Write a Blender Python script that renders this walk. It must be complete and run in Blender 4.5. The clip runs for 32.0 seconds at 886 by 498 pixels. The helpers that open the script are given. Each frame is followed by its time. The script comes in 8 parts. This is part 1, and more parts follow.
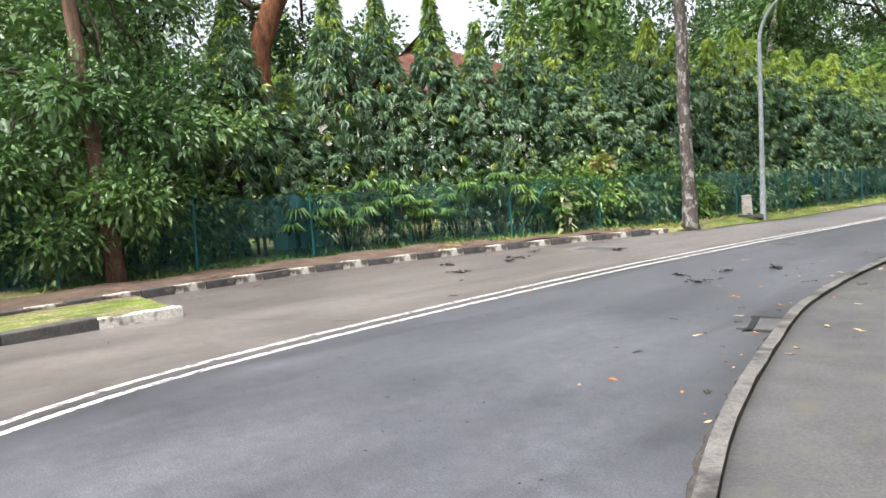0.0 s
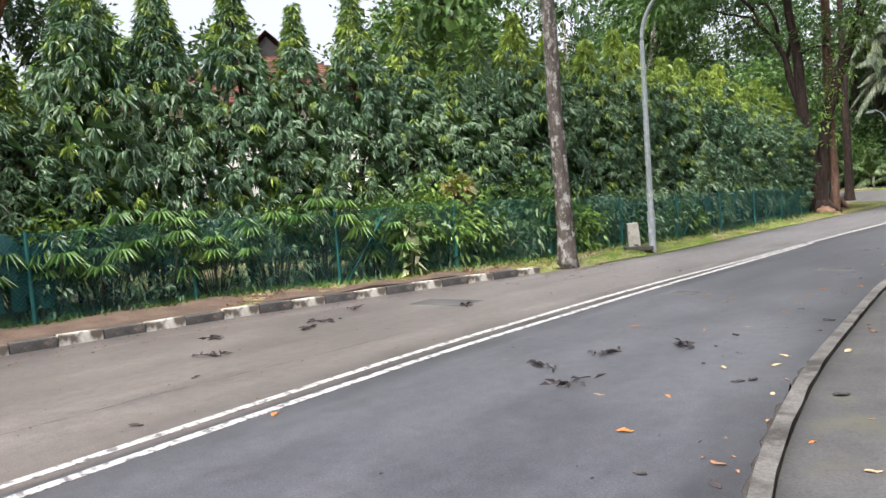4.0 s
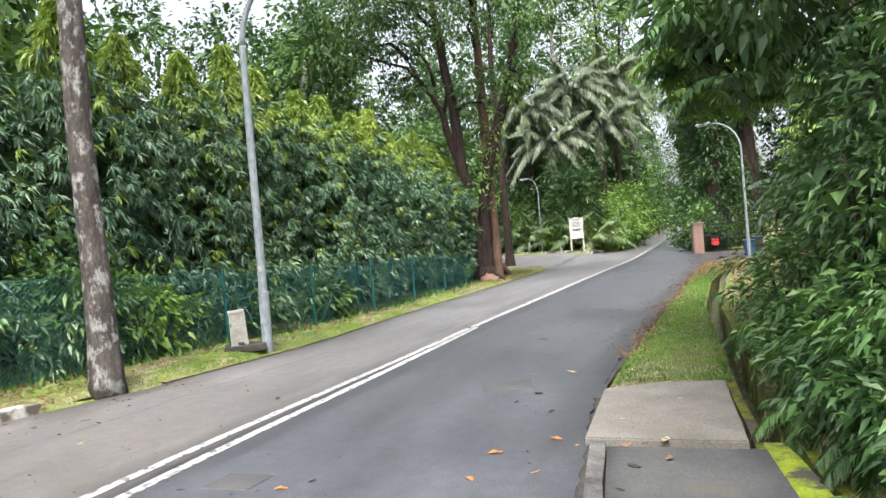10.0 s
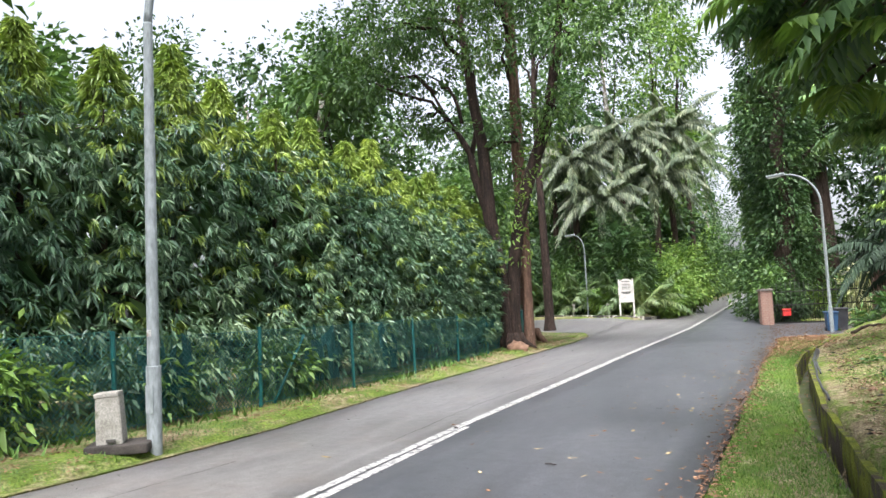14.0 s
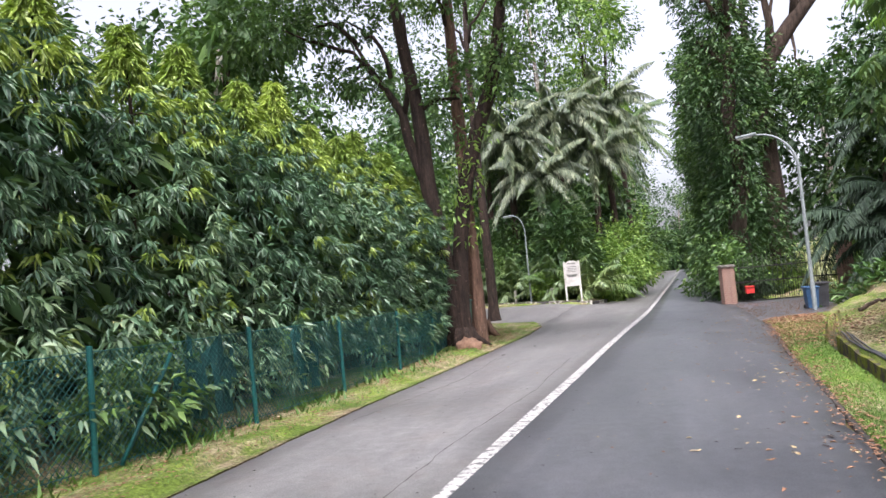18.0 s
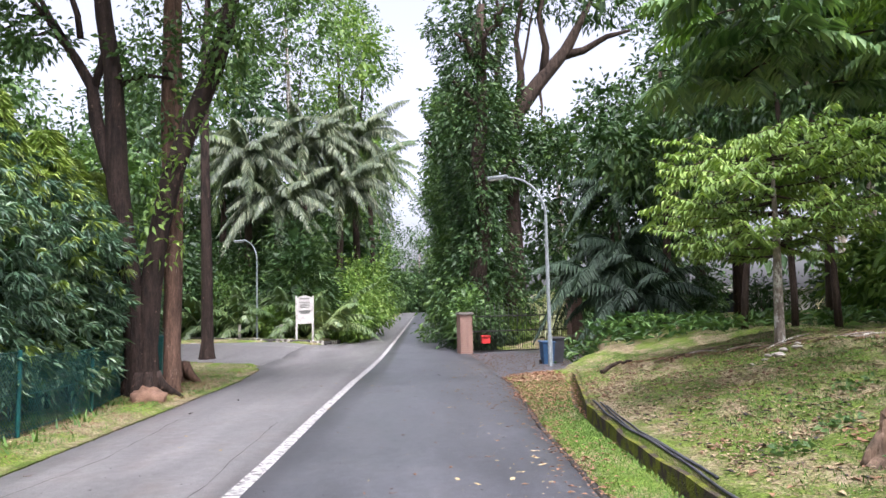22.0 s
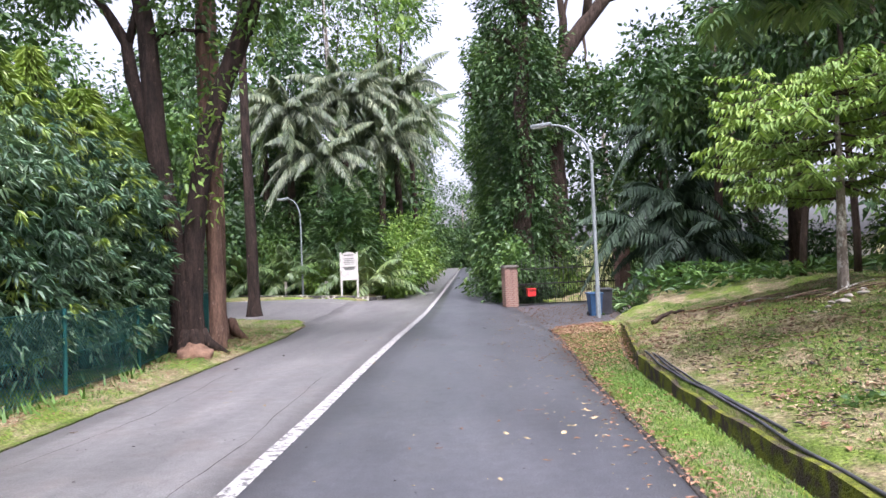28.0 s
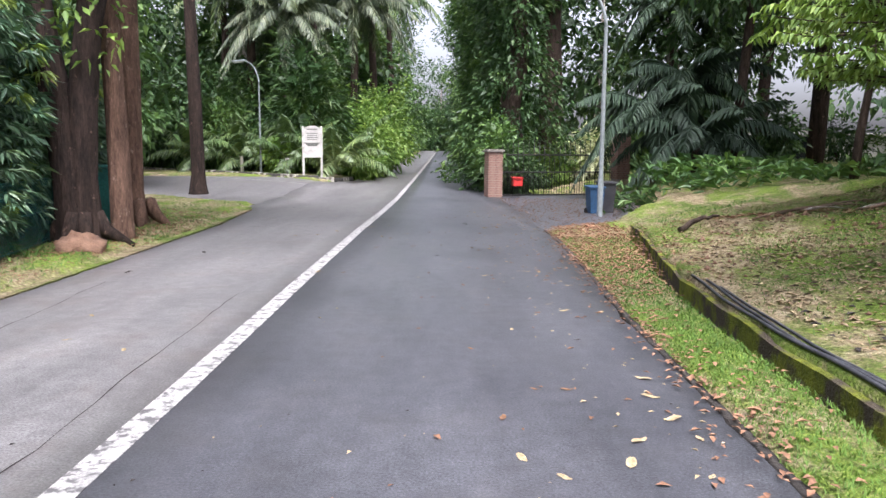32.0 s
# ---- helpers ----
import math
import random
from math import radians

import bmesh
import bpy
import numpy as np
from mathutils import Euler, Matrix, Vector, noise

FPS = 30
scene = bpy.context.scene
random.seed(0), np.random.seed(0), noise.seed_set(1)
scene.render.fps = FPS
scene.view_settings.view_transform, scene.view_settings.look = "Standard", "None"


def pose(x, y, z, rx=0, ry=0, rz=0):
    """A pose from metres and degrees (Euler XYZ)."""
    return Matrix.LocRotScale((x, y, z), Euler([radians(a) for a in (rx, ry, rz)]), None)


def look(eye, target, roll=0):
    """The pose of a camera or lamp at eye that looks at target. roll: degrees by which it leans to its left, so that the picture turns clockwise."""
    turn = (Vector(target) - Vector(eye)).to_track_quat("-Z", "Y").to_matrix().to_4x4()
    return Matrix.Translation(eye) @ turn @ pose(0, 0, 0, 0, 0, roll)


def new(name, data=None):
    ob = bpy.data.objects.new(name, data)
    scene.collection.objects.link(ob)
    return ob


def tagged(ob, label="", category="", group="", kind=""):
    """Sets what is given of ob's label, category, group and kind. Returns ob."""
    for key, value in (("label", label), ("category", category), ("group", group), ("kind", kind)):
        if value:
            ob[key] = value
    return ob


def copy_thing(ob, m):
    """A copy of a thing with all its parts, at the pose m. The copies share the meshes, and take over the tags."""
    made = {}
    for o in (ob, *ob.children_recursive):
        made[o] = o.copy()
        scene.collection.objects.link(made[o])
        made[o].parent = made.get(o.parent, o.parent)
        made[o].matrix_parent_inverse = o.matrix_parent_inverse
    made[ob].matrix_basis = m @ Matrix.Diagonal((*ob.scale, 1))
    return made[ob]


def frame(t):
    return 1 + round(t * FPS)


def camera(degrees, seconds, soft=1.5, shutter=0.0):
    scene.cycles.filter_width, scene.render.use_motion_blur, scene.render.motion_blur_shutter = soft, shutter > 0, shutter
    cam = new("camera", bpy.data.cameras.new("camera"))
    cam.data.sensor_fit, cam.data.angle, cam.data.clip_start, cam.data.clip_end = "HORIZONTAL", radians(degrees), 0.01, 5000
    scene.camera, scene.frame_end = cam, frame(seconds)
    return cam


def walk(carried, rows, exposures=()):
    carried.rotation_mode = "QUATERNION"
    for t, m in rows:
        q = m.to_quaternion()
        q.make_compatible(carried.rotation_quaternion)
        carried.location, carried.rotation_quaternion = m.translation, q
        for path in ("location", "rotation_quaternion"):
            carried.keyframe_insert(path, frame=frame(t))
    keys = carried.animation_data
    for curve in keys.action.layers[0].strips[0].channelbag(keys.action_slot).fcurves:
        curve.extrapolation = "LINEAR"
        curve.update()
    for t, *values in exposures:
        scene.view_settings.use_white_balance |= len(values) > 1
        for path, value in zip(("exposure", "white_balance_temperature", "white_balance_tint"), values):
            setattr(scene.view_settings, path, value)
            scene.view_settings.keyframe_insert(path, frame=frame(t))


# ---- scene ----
cam = camera(62.0, 32.0)
PATH = [
    (0, (6.595, -21.763, 1.5), (4.999, -20.57, 1.327), -3.5),
    (0.5, (6.257, -21.35, 1.483), (4.694, -20.106, 1.393), -6.4),
    (1, (5.947, -20.913, 1.482), (4.234, -19.882, 1.54), -8.0),
    (1.5, (5.672, -20.446, 1.456), (4.099, -19.213, 1.376), -2.8),
    (2, (5.447, -19.997, 1.483), (3.857, -18.785, 1.407), -2.9),
    (2.5, (5.209, -19.552, 1.495), (3.727, -18.211, 1.434), 1.3),
    (4.5, (4.105, -17.44, 1.481), (2.731, -15.993, 1.355), -6.1),
    (5, (4.056, -17.012, 1.448), (2.723, -15.522, 1.389), -6.5),
    (5.5, (3.819, -16.502, 1.449), (2.482, -15.016, 1.397), -2.5),
    (6, (3.697, -16.089, 1.463), (2.428, -14.544, 1.427), -1.7),
    (6.5, (3.534, -15.609, 1.476), (2.579, -13.854, 1.404), -3.5),
    (7, (3.341, -15.116, 1.426), (2.609, -13.256, 1.354), -2.7),
    (7.5, (3.145, -14.659, 1.44), (2.236, -12.879, 1.377), -3.8),
    (8, (2.969, -14.245, 1.439), (2.108, -12.44, 1.414), -1.0),
    (8.5, (2.831, -13.782, 1.439), (1.961, -11.982, 1.476), -2.3),
    (9, (2.684, -13.305, 1.416), (1.837, -11.493, 1.417), -2.7),
    (9.5, (2.603, -12.844, 1.442), (1.794, -11.015, 1.437), -4.0),
    (10, (2.51, -12.414, 1.441), (1.797, -10.545, 1.431), -4.8),
    (10.5, (2.498, -11.954, 1.435), (1.775, -10.089, 1.457), -5.3),
    (11, (2.494, -11.597, 1.457), (1.78, -9.73, 1.503), -3.0),
    (11.5, (2.553, -11.216, 1.534), (1.853, -9.346, 1.652), -1.1),
    (12, (2.438, -10.761, 1.547), (1.722, -8.9, 1.688), -2.1),
    (12.5, (2.356, -10.25, 1.549), (1.66, -8.383, 1.717), -2.2),
    (13, (2.206, -9.693, 1.494), (1.511, -7.829, 1.705), -3.4),
    (13.5, (2.114, -9.198, 1.467), (1.458, -7.318, 1.658), -2.2),
    (14, (2.028, -8.731, 1.46), (1.199, -6.918, 1.613), -2.7),
    (14.5, (1.948, -8.214, 1.43), (1.153, -6.382, 1.535), -2.3),
    (16.5, (1.21, -6.784, 1.516), (0.207, -5.06, 1.661), -3.3),
    (17, (0.873, -6.323, 1.502), (-0.059, -4.561, 1.661), -5.0),
    (17.5, (0.521, -5.819, 1.503), (-0.191, -3.954, 1.62), -3.2),
    (18, (0.299, -5.282, 1.491), (-0.348, -3.393, 1.605), -5.1),
    (18.5, (0.195, -4.793, 1.469), (-0.217, -2.838, 1.559), -5.7),
    (19, (0.105, -4.316, 1.475), (-0.252, -2.354, 1.622), -5.5),
    (19.5, (0.066, -3.834, 1.47), (-0.17, -1.852, 1.604), -3.6),
    (20, (0.074, -3.367, 1.486), (-0.156, -1.384, 1.612), -4.3),
    (20.5, (0.086, -2.926, 1.521), (-0.107, -0.939, 1.648), -3.7),
    (21, (0.11, -2.523, 1.554), (-0.045, -0.535, 1.712), -3.2),
    (21.5, (0.115, -2.225, 1.567), (0.086, -0.233, 1.745), -0.8),
    (22, (0.121, -2.021, 1.561), (0.153, -0.029, 1.731), -1.3),
    (22.5, (0.154, -2.023, 1.557), (0.184, -0.027, 1.687), -2.6),
    (23, (0.164, -2.056, 1.542), (0.185, -0.059, 1.658), -2.2),
    (23.5, (0.206, -2.167, 1.56), (0.223, -0.17, 1.666), -0.9),
    (24, (0.234, -2.232, 1.593), (0.256, -0.236, 1.723), -0.6),
    (24.5, (0.225, -2.24, 1.588), (0.224, -0.245, 1.725), -0.4),
    (25, (0.225, -2.236, 1.603), (0.171, -0.242, 1.748), -0.6),
    (25.5, (0.22, -2.231, 1.614), (0.141, -0.237, 1.75), -0.6),
    (27.5, (0.225, -1.895, 1.564), (0.022, 0.092, 1.665), -0.7),
    (28, (0.126, -1.647, 1.497), (0.036, 0.35, 1.551), -2.4),
    (28.5, (0.168, -1.382, 1.453), (0.244, 0.614, 1.359), -3.1),
    (29, (0.213, -1.153, 1.424), (0.542, 0.808, 1.208), -5.0),
    (29.5, (0.206, -0.867, 1.419), (0.665, 1.037, 1.016), -3.2),
    (30, (0.115, -0.435, 1.413), (0.469, 1.497, 1.035), -3.6),
    (30.5, (0.054, 0.099, 1.384), (0.307, 2.05, 1.024), -1.0),
    (31, (0.087, 0.684, 1.332), (0.082, 2.661, 1.027), 0.3),
    (31.5, (0.044, 1.16, 1.407), (-0.042, 3.138, 1.122), -0.1),
    (32, (-0.019, 1.648, 1.447), (-0.043, 3.631, 1.185), 0.4),
]
walk(cam, [(t, look(eye, target, roll)) for t, eye, target, roll in PATH], [(0, 1.46, 6300, 13), (1, 1.21, 6300, 13), (2, 1.27, 6300, 14), (5, 1.24, 6280, 15), (6, 1.24, 6250, 15), (7, 1.6, 6250, 9), (8, 1.52, 6200, 11), (9, 1.4, 6200, 12), (10, 1.52, 6200, 12), (11, 1.42, 6200, 13), (13, 1.46, 6150, 13), (14.5, 1.5, 6150, 13), (17, 1.42, 6150, 18), (20, 1.32, 6050, 20), (23, 1.42, 5950, 22), (28, 1.46, 5900, 24), (29, 1.36, 5950, 24), (30, 1.4, 6000, 22), (32, 1.38, 6000, 20)])

# ---- world and light: a bright, thinly overcast day ----
SUN_ELEV, SUN_ROT = radians(60), radians(165)
world = bpy.data.worlds.new("overcast_sky")
scene.world = world
world.use_nodes = True
wn = world.node_tree.nodes
wl = world.node_tree.links
sky = wn.new("ShaderNodeTexSky")
sky.sky_type = "NISHITA"
sky.sun_disc = False
sky.sun_elevation, sky.sun_rotation = SUN_ELEV, SUN_ROT
sky.air_density, sky.dust_density, sky.ozone_density = 1.0, 6.0, 1.0
grey_sky = wn.new("ShaderNodeHueSaturation")
grey_sky.inputs["Saturation"].default_value = 0.28
wl.new(sky.outputs[0], grey_sky.inputs["Color"])
wl.new(grey_sky.outputs[0], wn["Background"].inputs[0])
wn["Background"].inputs[1].default_value = 0.15
sun_data = bpy.data.lights.new("sun", "SUN")
sun_data.energy, sun_data.angle, sun_data.color = 1.95, radians(26), (1.0, 0.96, 0.88)
sun = new("sun", sun_data)
sun.matrix_world = look((-20, -25, 50), (-20 + math.sin(SUN_ROT) * -1 * math.cos(SUN_ELEV), -25 - math.cos(SUN_ROT) * math.cos(SUN_ELEV), 50 - math.sin(SUN_ELEV)))


# ---- materials ----
def material(name, rough=0.8, metal=0.0, spec=0.5):
    m = bpy.data.materials.new(name)
    m.use_nodes = True
    p = m.node_tree.nodes["Principled BSDF"]
    p.inputs["Roughness"].default_value = rough
    p.inputs["Metallic"].default_value = metal
    p.inputs["Specular IOR Level"].default_value = spec
    return m, m.node_tree.nodes, m.node_tree.links, p


def noise_ramp(nodes, links, scale, stops, detail=6.0, rough=0.6, coord="Object", stretch=(1, 1, 1)):
    """A colour ramp over a noise of the given scale."""
    tc = nodes.new("ShaderNodeTexCoord")
    mp = nodes.new("ShaderNodeMapping")
    mp.inputs["Scale"].default_value = stretch
    nz = nodes.new("ShaderNodeTexNoise")
    nz.inputs["Scale"].default_value, nz.inputs["Detail"].default_value, nz.inputs["Roughness"].default_value = scale, detail, rough
    rp = nodes.new("ShaderNodeValToRGB")
    links.new(tc.outputs[coord], mp.inputs[0])
    links.new(mp.outputs[0], nz.inputs["Vector"])
    links.new(nz.outputs["Fac"], rp.inputs[0])
    e = rp.color_ramp.elements
    while len(e) < len(stops):
        e.new(0.5)
    for el, (pos, col) in zip(e, stops):
        el.position, el.color = pos, (*col, 1) if len(col) == 3 else col
    return rp, nz


def blend(nodes, links, a, b, fac, how="MIX"):
    mx = nodes.new("ShaderNodeMix")
    mx.data_type, mx.blend_type = "RGBA", how
    for sock, v in ((mx.inputs["Factor"], fac), (mx.inputs["A"], a), (mx.inputs["B"], b)):
        if isinstance(v, (int, float)):
            sock.default_value = v
        elif isinstance(v, tuple):
            sock.default_value = (*v, 1)
        else:
            links.new(v, sock)
    return mx.outputs["Result"]


def bump(nodes, links, p, height, strength=0.4, dist=0.02):
    b = nodes.new("ShaderNodeBump")
    b.inputs["Strength"].default_value, b.inputs["Distance"].default_value = strength, dist
    links.new(height, b.inputs["Height"])
    links.new(b.outputs[0], p.inputs["Normal"])


def surface(name, dark, light, scale=3.0, rough=0.85, grain=60.0, bump_s=0.4, dist=0.01, metal=0.0, spec=0.4, stain=None, stretch=(1, 1, 1), stain_scale=1.2, stain_at=(0.55, 0.7)):
    """Two scales of variation with a fine relief, and stains where a stain colour is given."""
    m, n, l, p = material(name, rough, metal, spec)
    big, _ = noise_ramp(n, l, scale, [(0.3, dark), (0.7, light)], stretch=stretch)
    fine, fn = noise_ramp(n, l, grain, [(0.25, (0.62, 0.62, 0.62)), (0.75, (1.25, 1.25, 1.25))], detail=3, stretch=stretch)
    col = blend(n, l, big.outputs[0], fine.outputs[0], 1.0, "MULTIPLY")
    if stain:
        mask, _ = noise_ramp(n, l, stain_scale, [(stain_at[0], (0, 0, 0)), (stain_at[1], (1, 1, 1))], detail=8)
        col = blend(n, l, col, stain, mask.outputs[0])
    l.new(col, p.inputs["Base Color"])
    bump(n, l, p, fn.outputs["Fac"], bump_s, dist)
    return m


def foliage(name, dark, mid, light, rough=0.42, patch=0.5, translucent=0.28, spec=0.5):
    """Leaves: each one its own shade, with broad patches of younger growth, and light that passes through."""
    m, n, l, p = material(name, rough, 0.0, spec)
    geo = n.new("ShaderNodeNewGeometry")
    rp = n.new("ShaderNodeValToRGB")
    e = rp.color_ramp.elements
    e.new(0.5)
    for el, (pos, c) in zip(e, ((0.0, dark), (0.55, mid), (1.0, light))):
        el.position, el.color = pos, (*c, 1)
    nz = n.new("ShaderNodeTexNoise")
    nz.inputs["Scale"].default_value, nz.inputs["Detail"].default_value = patch, 3
    l.new(geo.outputs["Position"], nz.inputs["Vector"])
    mixv = n.new("ShaderNodeMath")
    mixv.operation = "MULTIPLY_ADD"
    l.new(nz.outputs["Fac"], mixv.inputs[0])
    mixv.inputs[1].default_value = 1.5
    sub = n.new("ShaderNodeMath")
    sub.operation = "MULTIPLY_ADD"
    l.new(geo.outputs["Random Per Island"], sub.inputs[0])
    sub.inputs[1].default_value, sub.inputs[2].default_value = 0.6, -0.58
    l.new(sub.outputs[0], mixv.inputs[2])
    l.new(mixv.outputs[0], rp.inputs[0])
    l.new(rp.outputs[0], p.inputs["Base Color"])
    tr = n.new("ShaderNodeBsdfTranslucent")
    warm = blend(n, l, rp.outputs[0], (1.3, 1.4, 0.65), 1.0, "MULTIPLY")
    l.new(warm, tr.inputs[0])
    mx = n.new("ShaderNodeMixShader")
    mx.inputs[0].default_value = translucent * 0.55
    l.new(p.outputs[0], mx.inputs[1])
    l.new(tr.outputs[0], mx.inputs[2])
    l.new(mx.outputs[0], n["Material Output"].inputs[0])
    return m


def asphalt(name, dark, light, patch_col, clean=None):
    m, n, l, p = material(name, 0.72, 0.0, 0.45)
    big, bn = noise_ramp(n, l, 0.35, [(0.3, dark), (0.72, light)], detail=7, rough=0.65)
    stones, sn = noise_ramp(n, l, 70.0, [(0.3, (0.3, 0.3, 0.3)), (0.7, (1.75, 1.75, 1.75))], detail=4)
    base = big.outputs[0]
    if clean:
        # the dirt washed onto the bend thins out along the straight
        tc = n.new("ShaderNodeTexCoord")
        xyz = n.new("ShaderNodeSeparateXYZ")
        l.new(tc.outputs["Object"], xyz.inputs[0])
        along = n.new("ShaderNodeMapRange")
        along.inputs["From Min"].default_value, along.inputs["From Max"].default_value = -13.0, 1.0
        l.new(xyz.outputs["Y"], along.inputs["Value"])
        fresh, _ = noise_ramp(n, l, 0.35, [(0.3, clean[0]), (0.72, clean[1])], detail=7, rough=0.65)
        base = blend(n, l, base, fresh.outputs[0], along.outputs[0])
    col = blend(n, l, base, stones.outputs[0], 0.8, "MULTIPLY")
    grit, _ = noise_ramp(n, l, 170.0, [(0.6, (0, 0, 0)), (0.68, (0.5, 0.5, 0.5))], detail=2)
    col = blend(n, l, col, (0.26, 0.25, 0.25), grit.outputs[0])
    dirt, _ = noise_ramp(n, l, 1.7, [(0.5, (0, 0, 0)), (0.75, (0.6, 0.6, 0.6))], detail=10, rough=0.7)
    col = blend(n, l, col, patch_col, dirt.outputs[0])
    smear, _ = noise_ramp(n, l, 0.9, [(0.28, (0.62, 0.62, 0.63)), (0.52, (1.0, 1.0, 1.0)), (0.75, (1.32, 1.31, 1.29))], detail=9, rough=0.72, stretch=(1.6, 0.35, 1))
    col = blend(n, l, col, smear.outputs[0], 1.0, "MULTIPLY")
    specks, _ = noise_ramp(n, l, 16.0, [(0.69, (0, 0, 0)), (0.74, (0.75, 0.75, 0.75))], detail=4, rough=0.7)
    col = blend(n, l, col, (0.05, 0.047, 0.045), specks.outputs[0])
    mottle, _ = noise_ramp(n, l, 7.0, [(0.32, (0.8, 0.8, 0.8)), (0.68, (1.22, 1.22, 1.22))], detail=5, rough=0.65)
    col = blend(n, l, col, mottle.outputs[0], 1.0, "MULTIPLY")
    l.new(col, p.inputs["Base Color"])
    gloss = n.new("ShaderNodeMapRange")
    gloss.inputs["To Min"].default_value, gloss.inputs["To Max"].default_value = 0.3, 0.52
    l.new(bn.outputs["Fac"], gloss.inputs["Value"])
    l.new(gloss.outputs[0], p.inputs["Roughness"])
    bump(n, l, p, sn.outputs["Fac"], 0.3, 0.004)
    return m


def bark(name, dark, light, lichen=None, amount=0.62):
    m, n, l, p = material(name, 0.92, 0.0, 0.2)
    big, bn = noise_ramp(n, l, 9.0, [(0.3, dark), (0.7, light)], detail=8, stretch=(1, 1, 0.22))
    col = big.outputs[0]
    if lichen:
        mask, _ = noise_ramp(n, l, 7.0, [(amount, (0, 0, 0)), (amount + 0.09, (1, 1, 1))], detail=8, rough=0.7, stretch=(1, 1, 0.6))
        col = blend(n, l, col, lichen, mask.outputs[0])
    fine, _ = noise_ramp(n, l, 45, [(0.3, (0.6, 0.6, 0.6)), (0.7, (1.25, 1.25, 1.25))], stretch=(1, 1, 0.3))
    l.new(blend(n, l, col, fine.outputs[0], 1.0, "MULTIPLY"), p.inputs["Base Color"])
    bump(n, l, p, bn.outputs["Fac"], 1.0, 0.07)
    return m


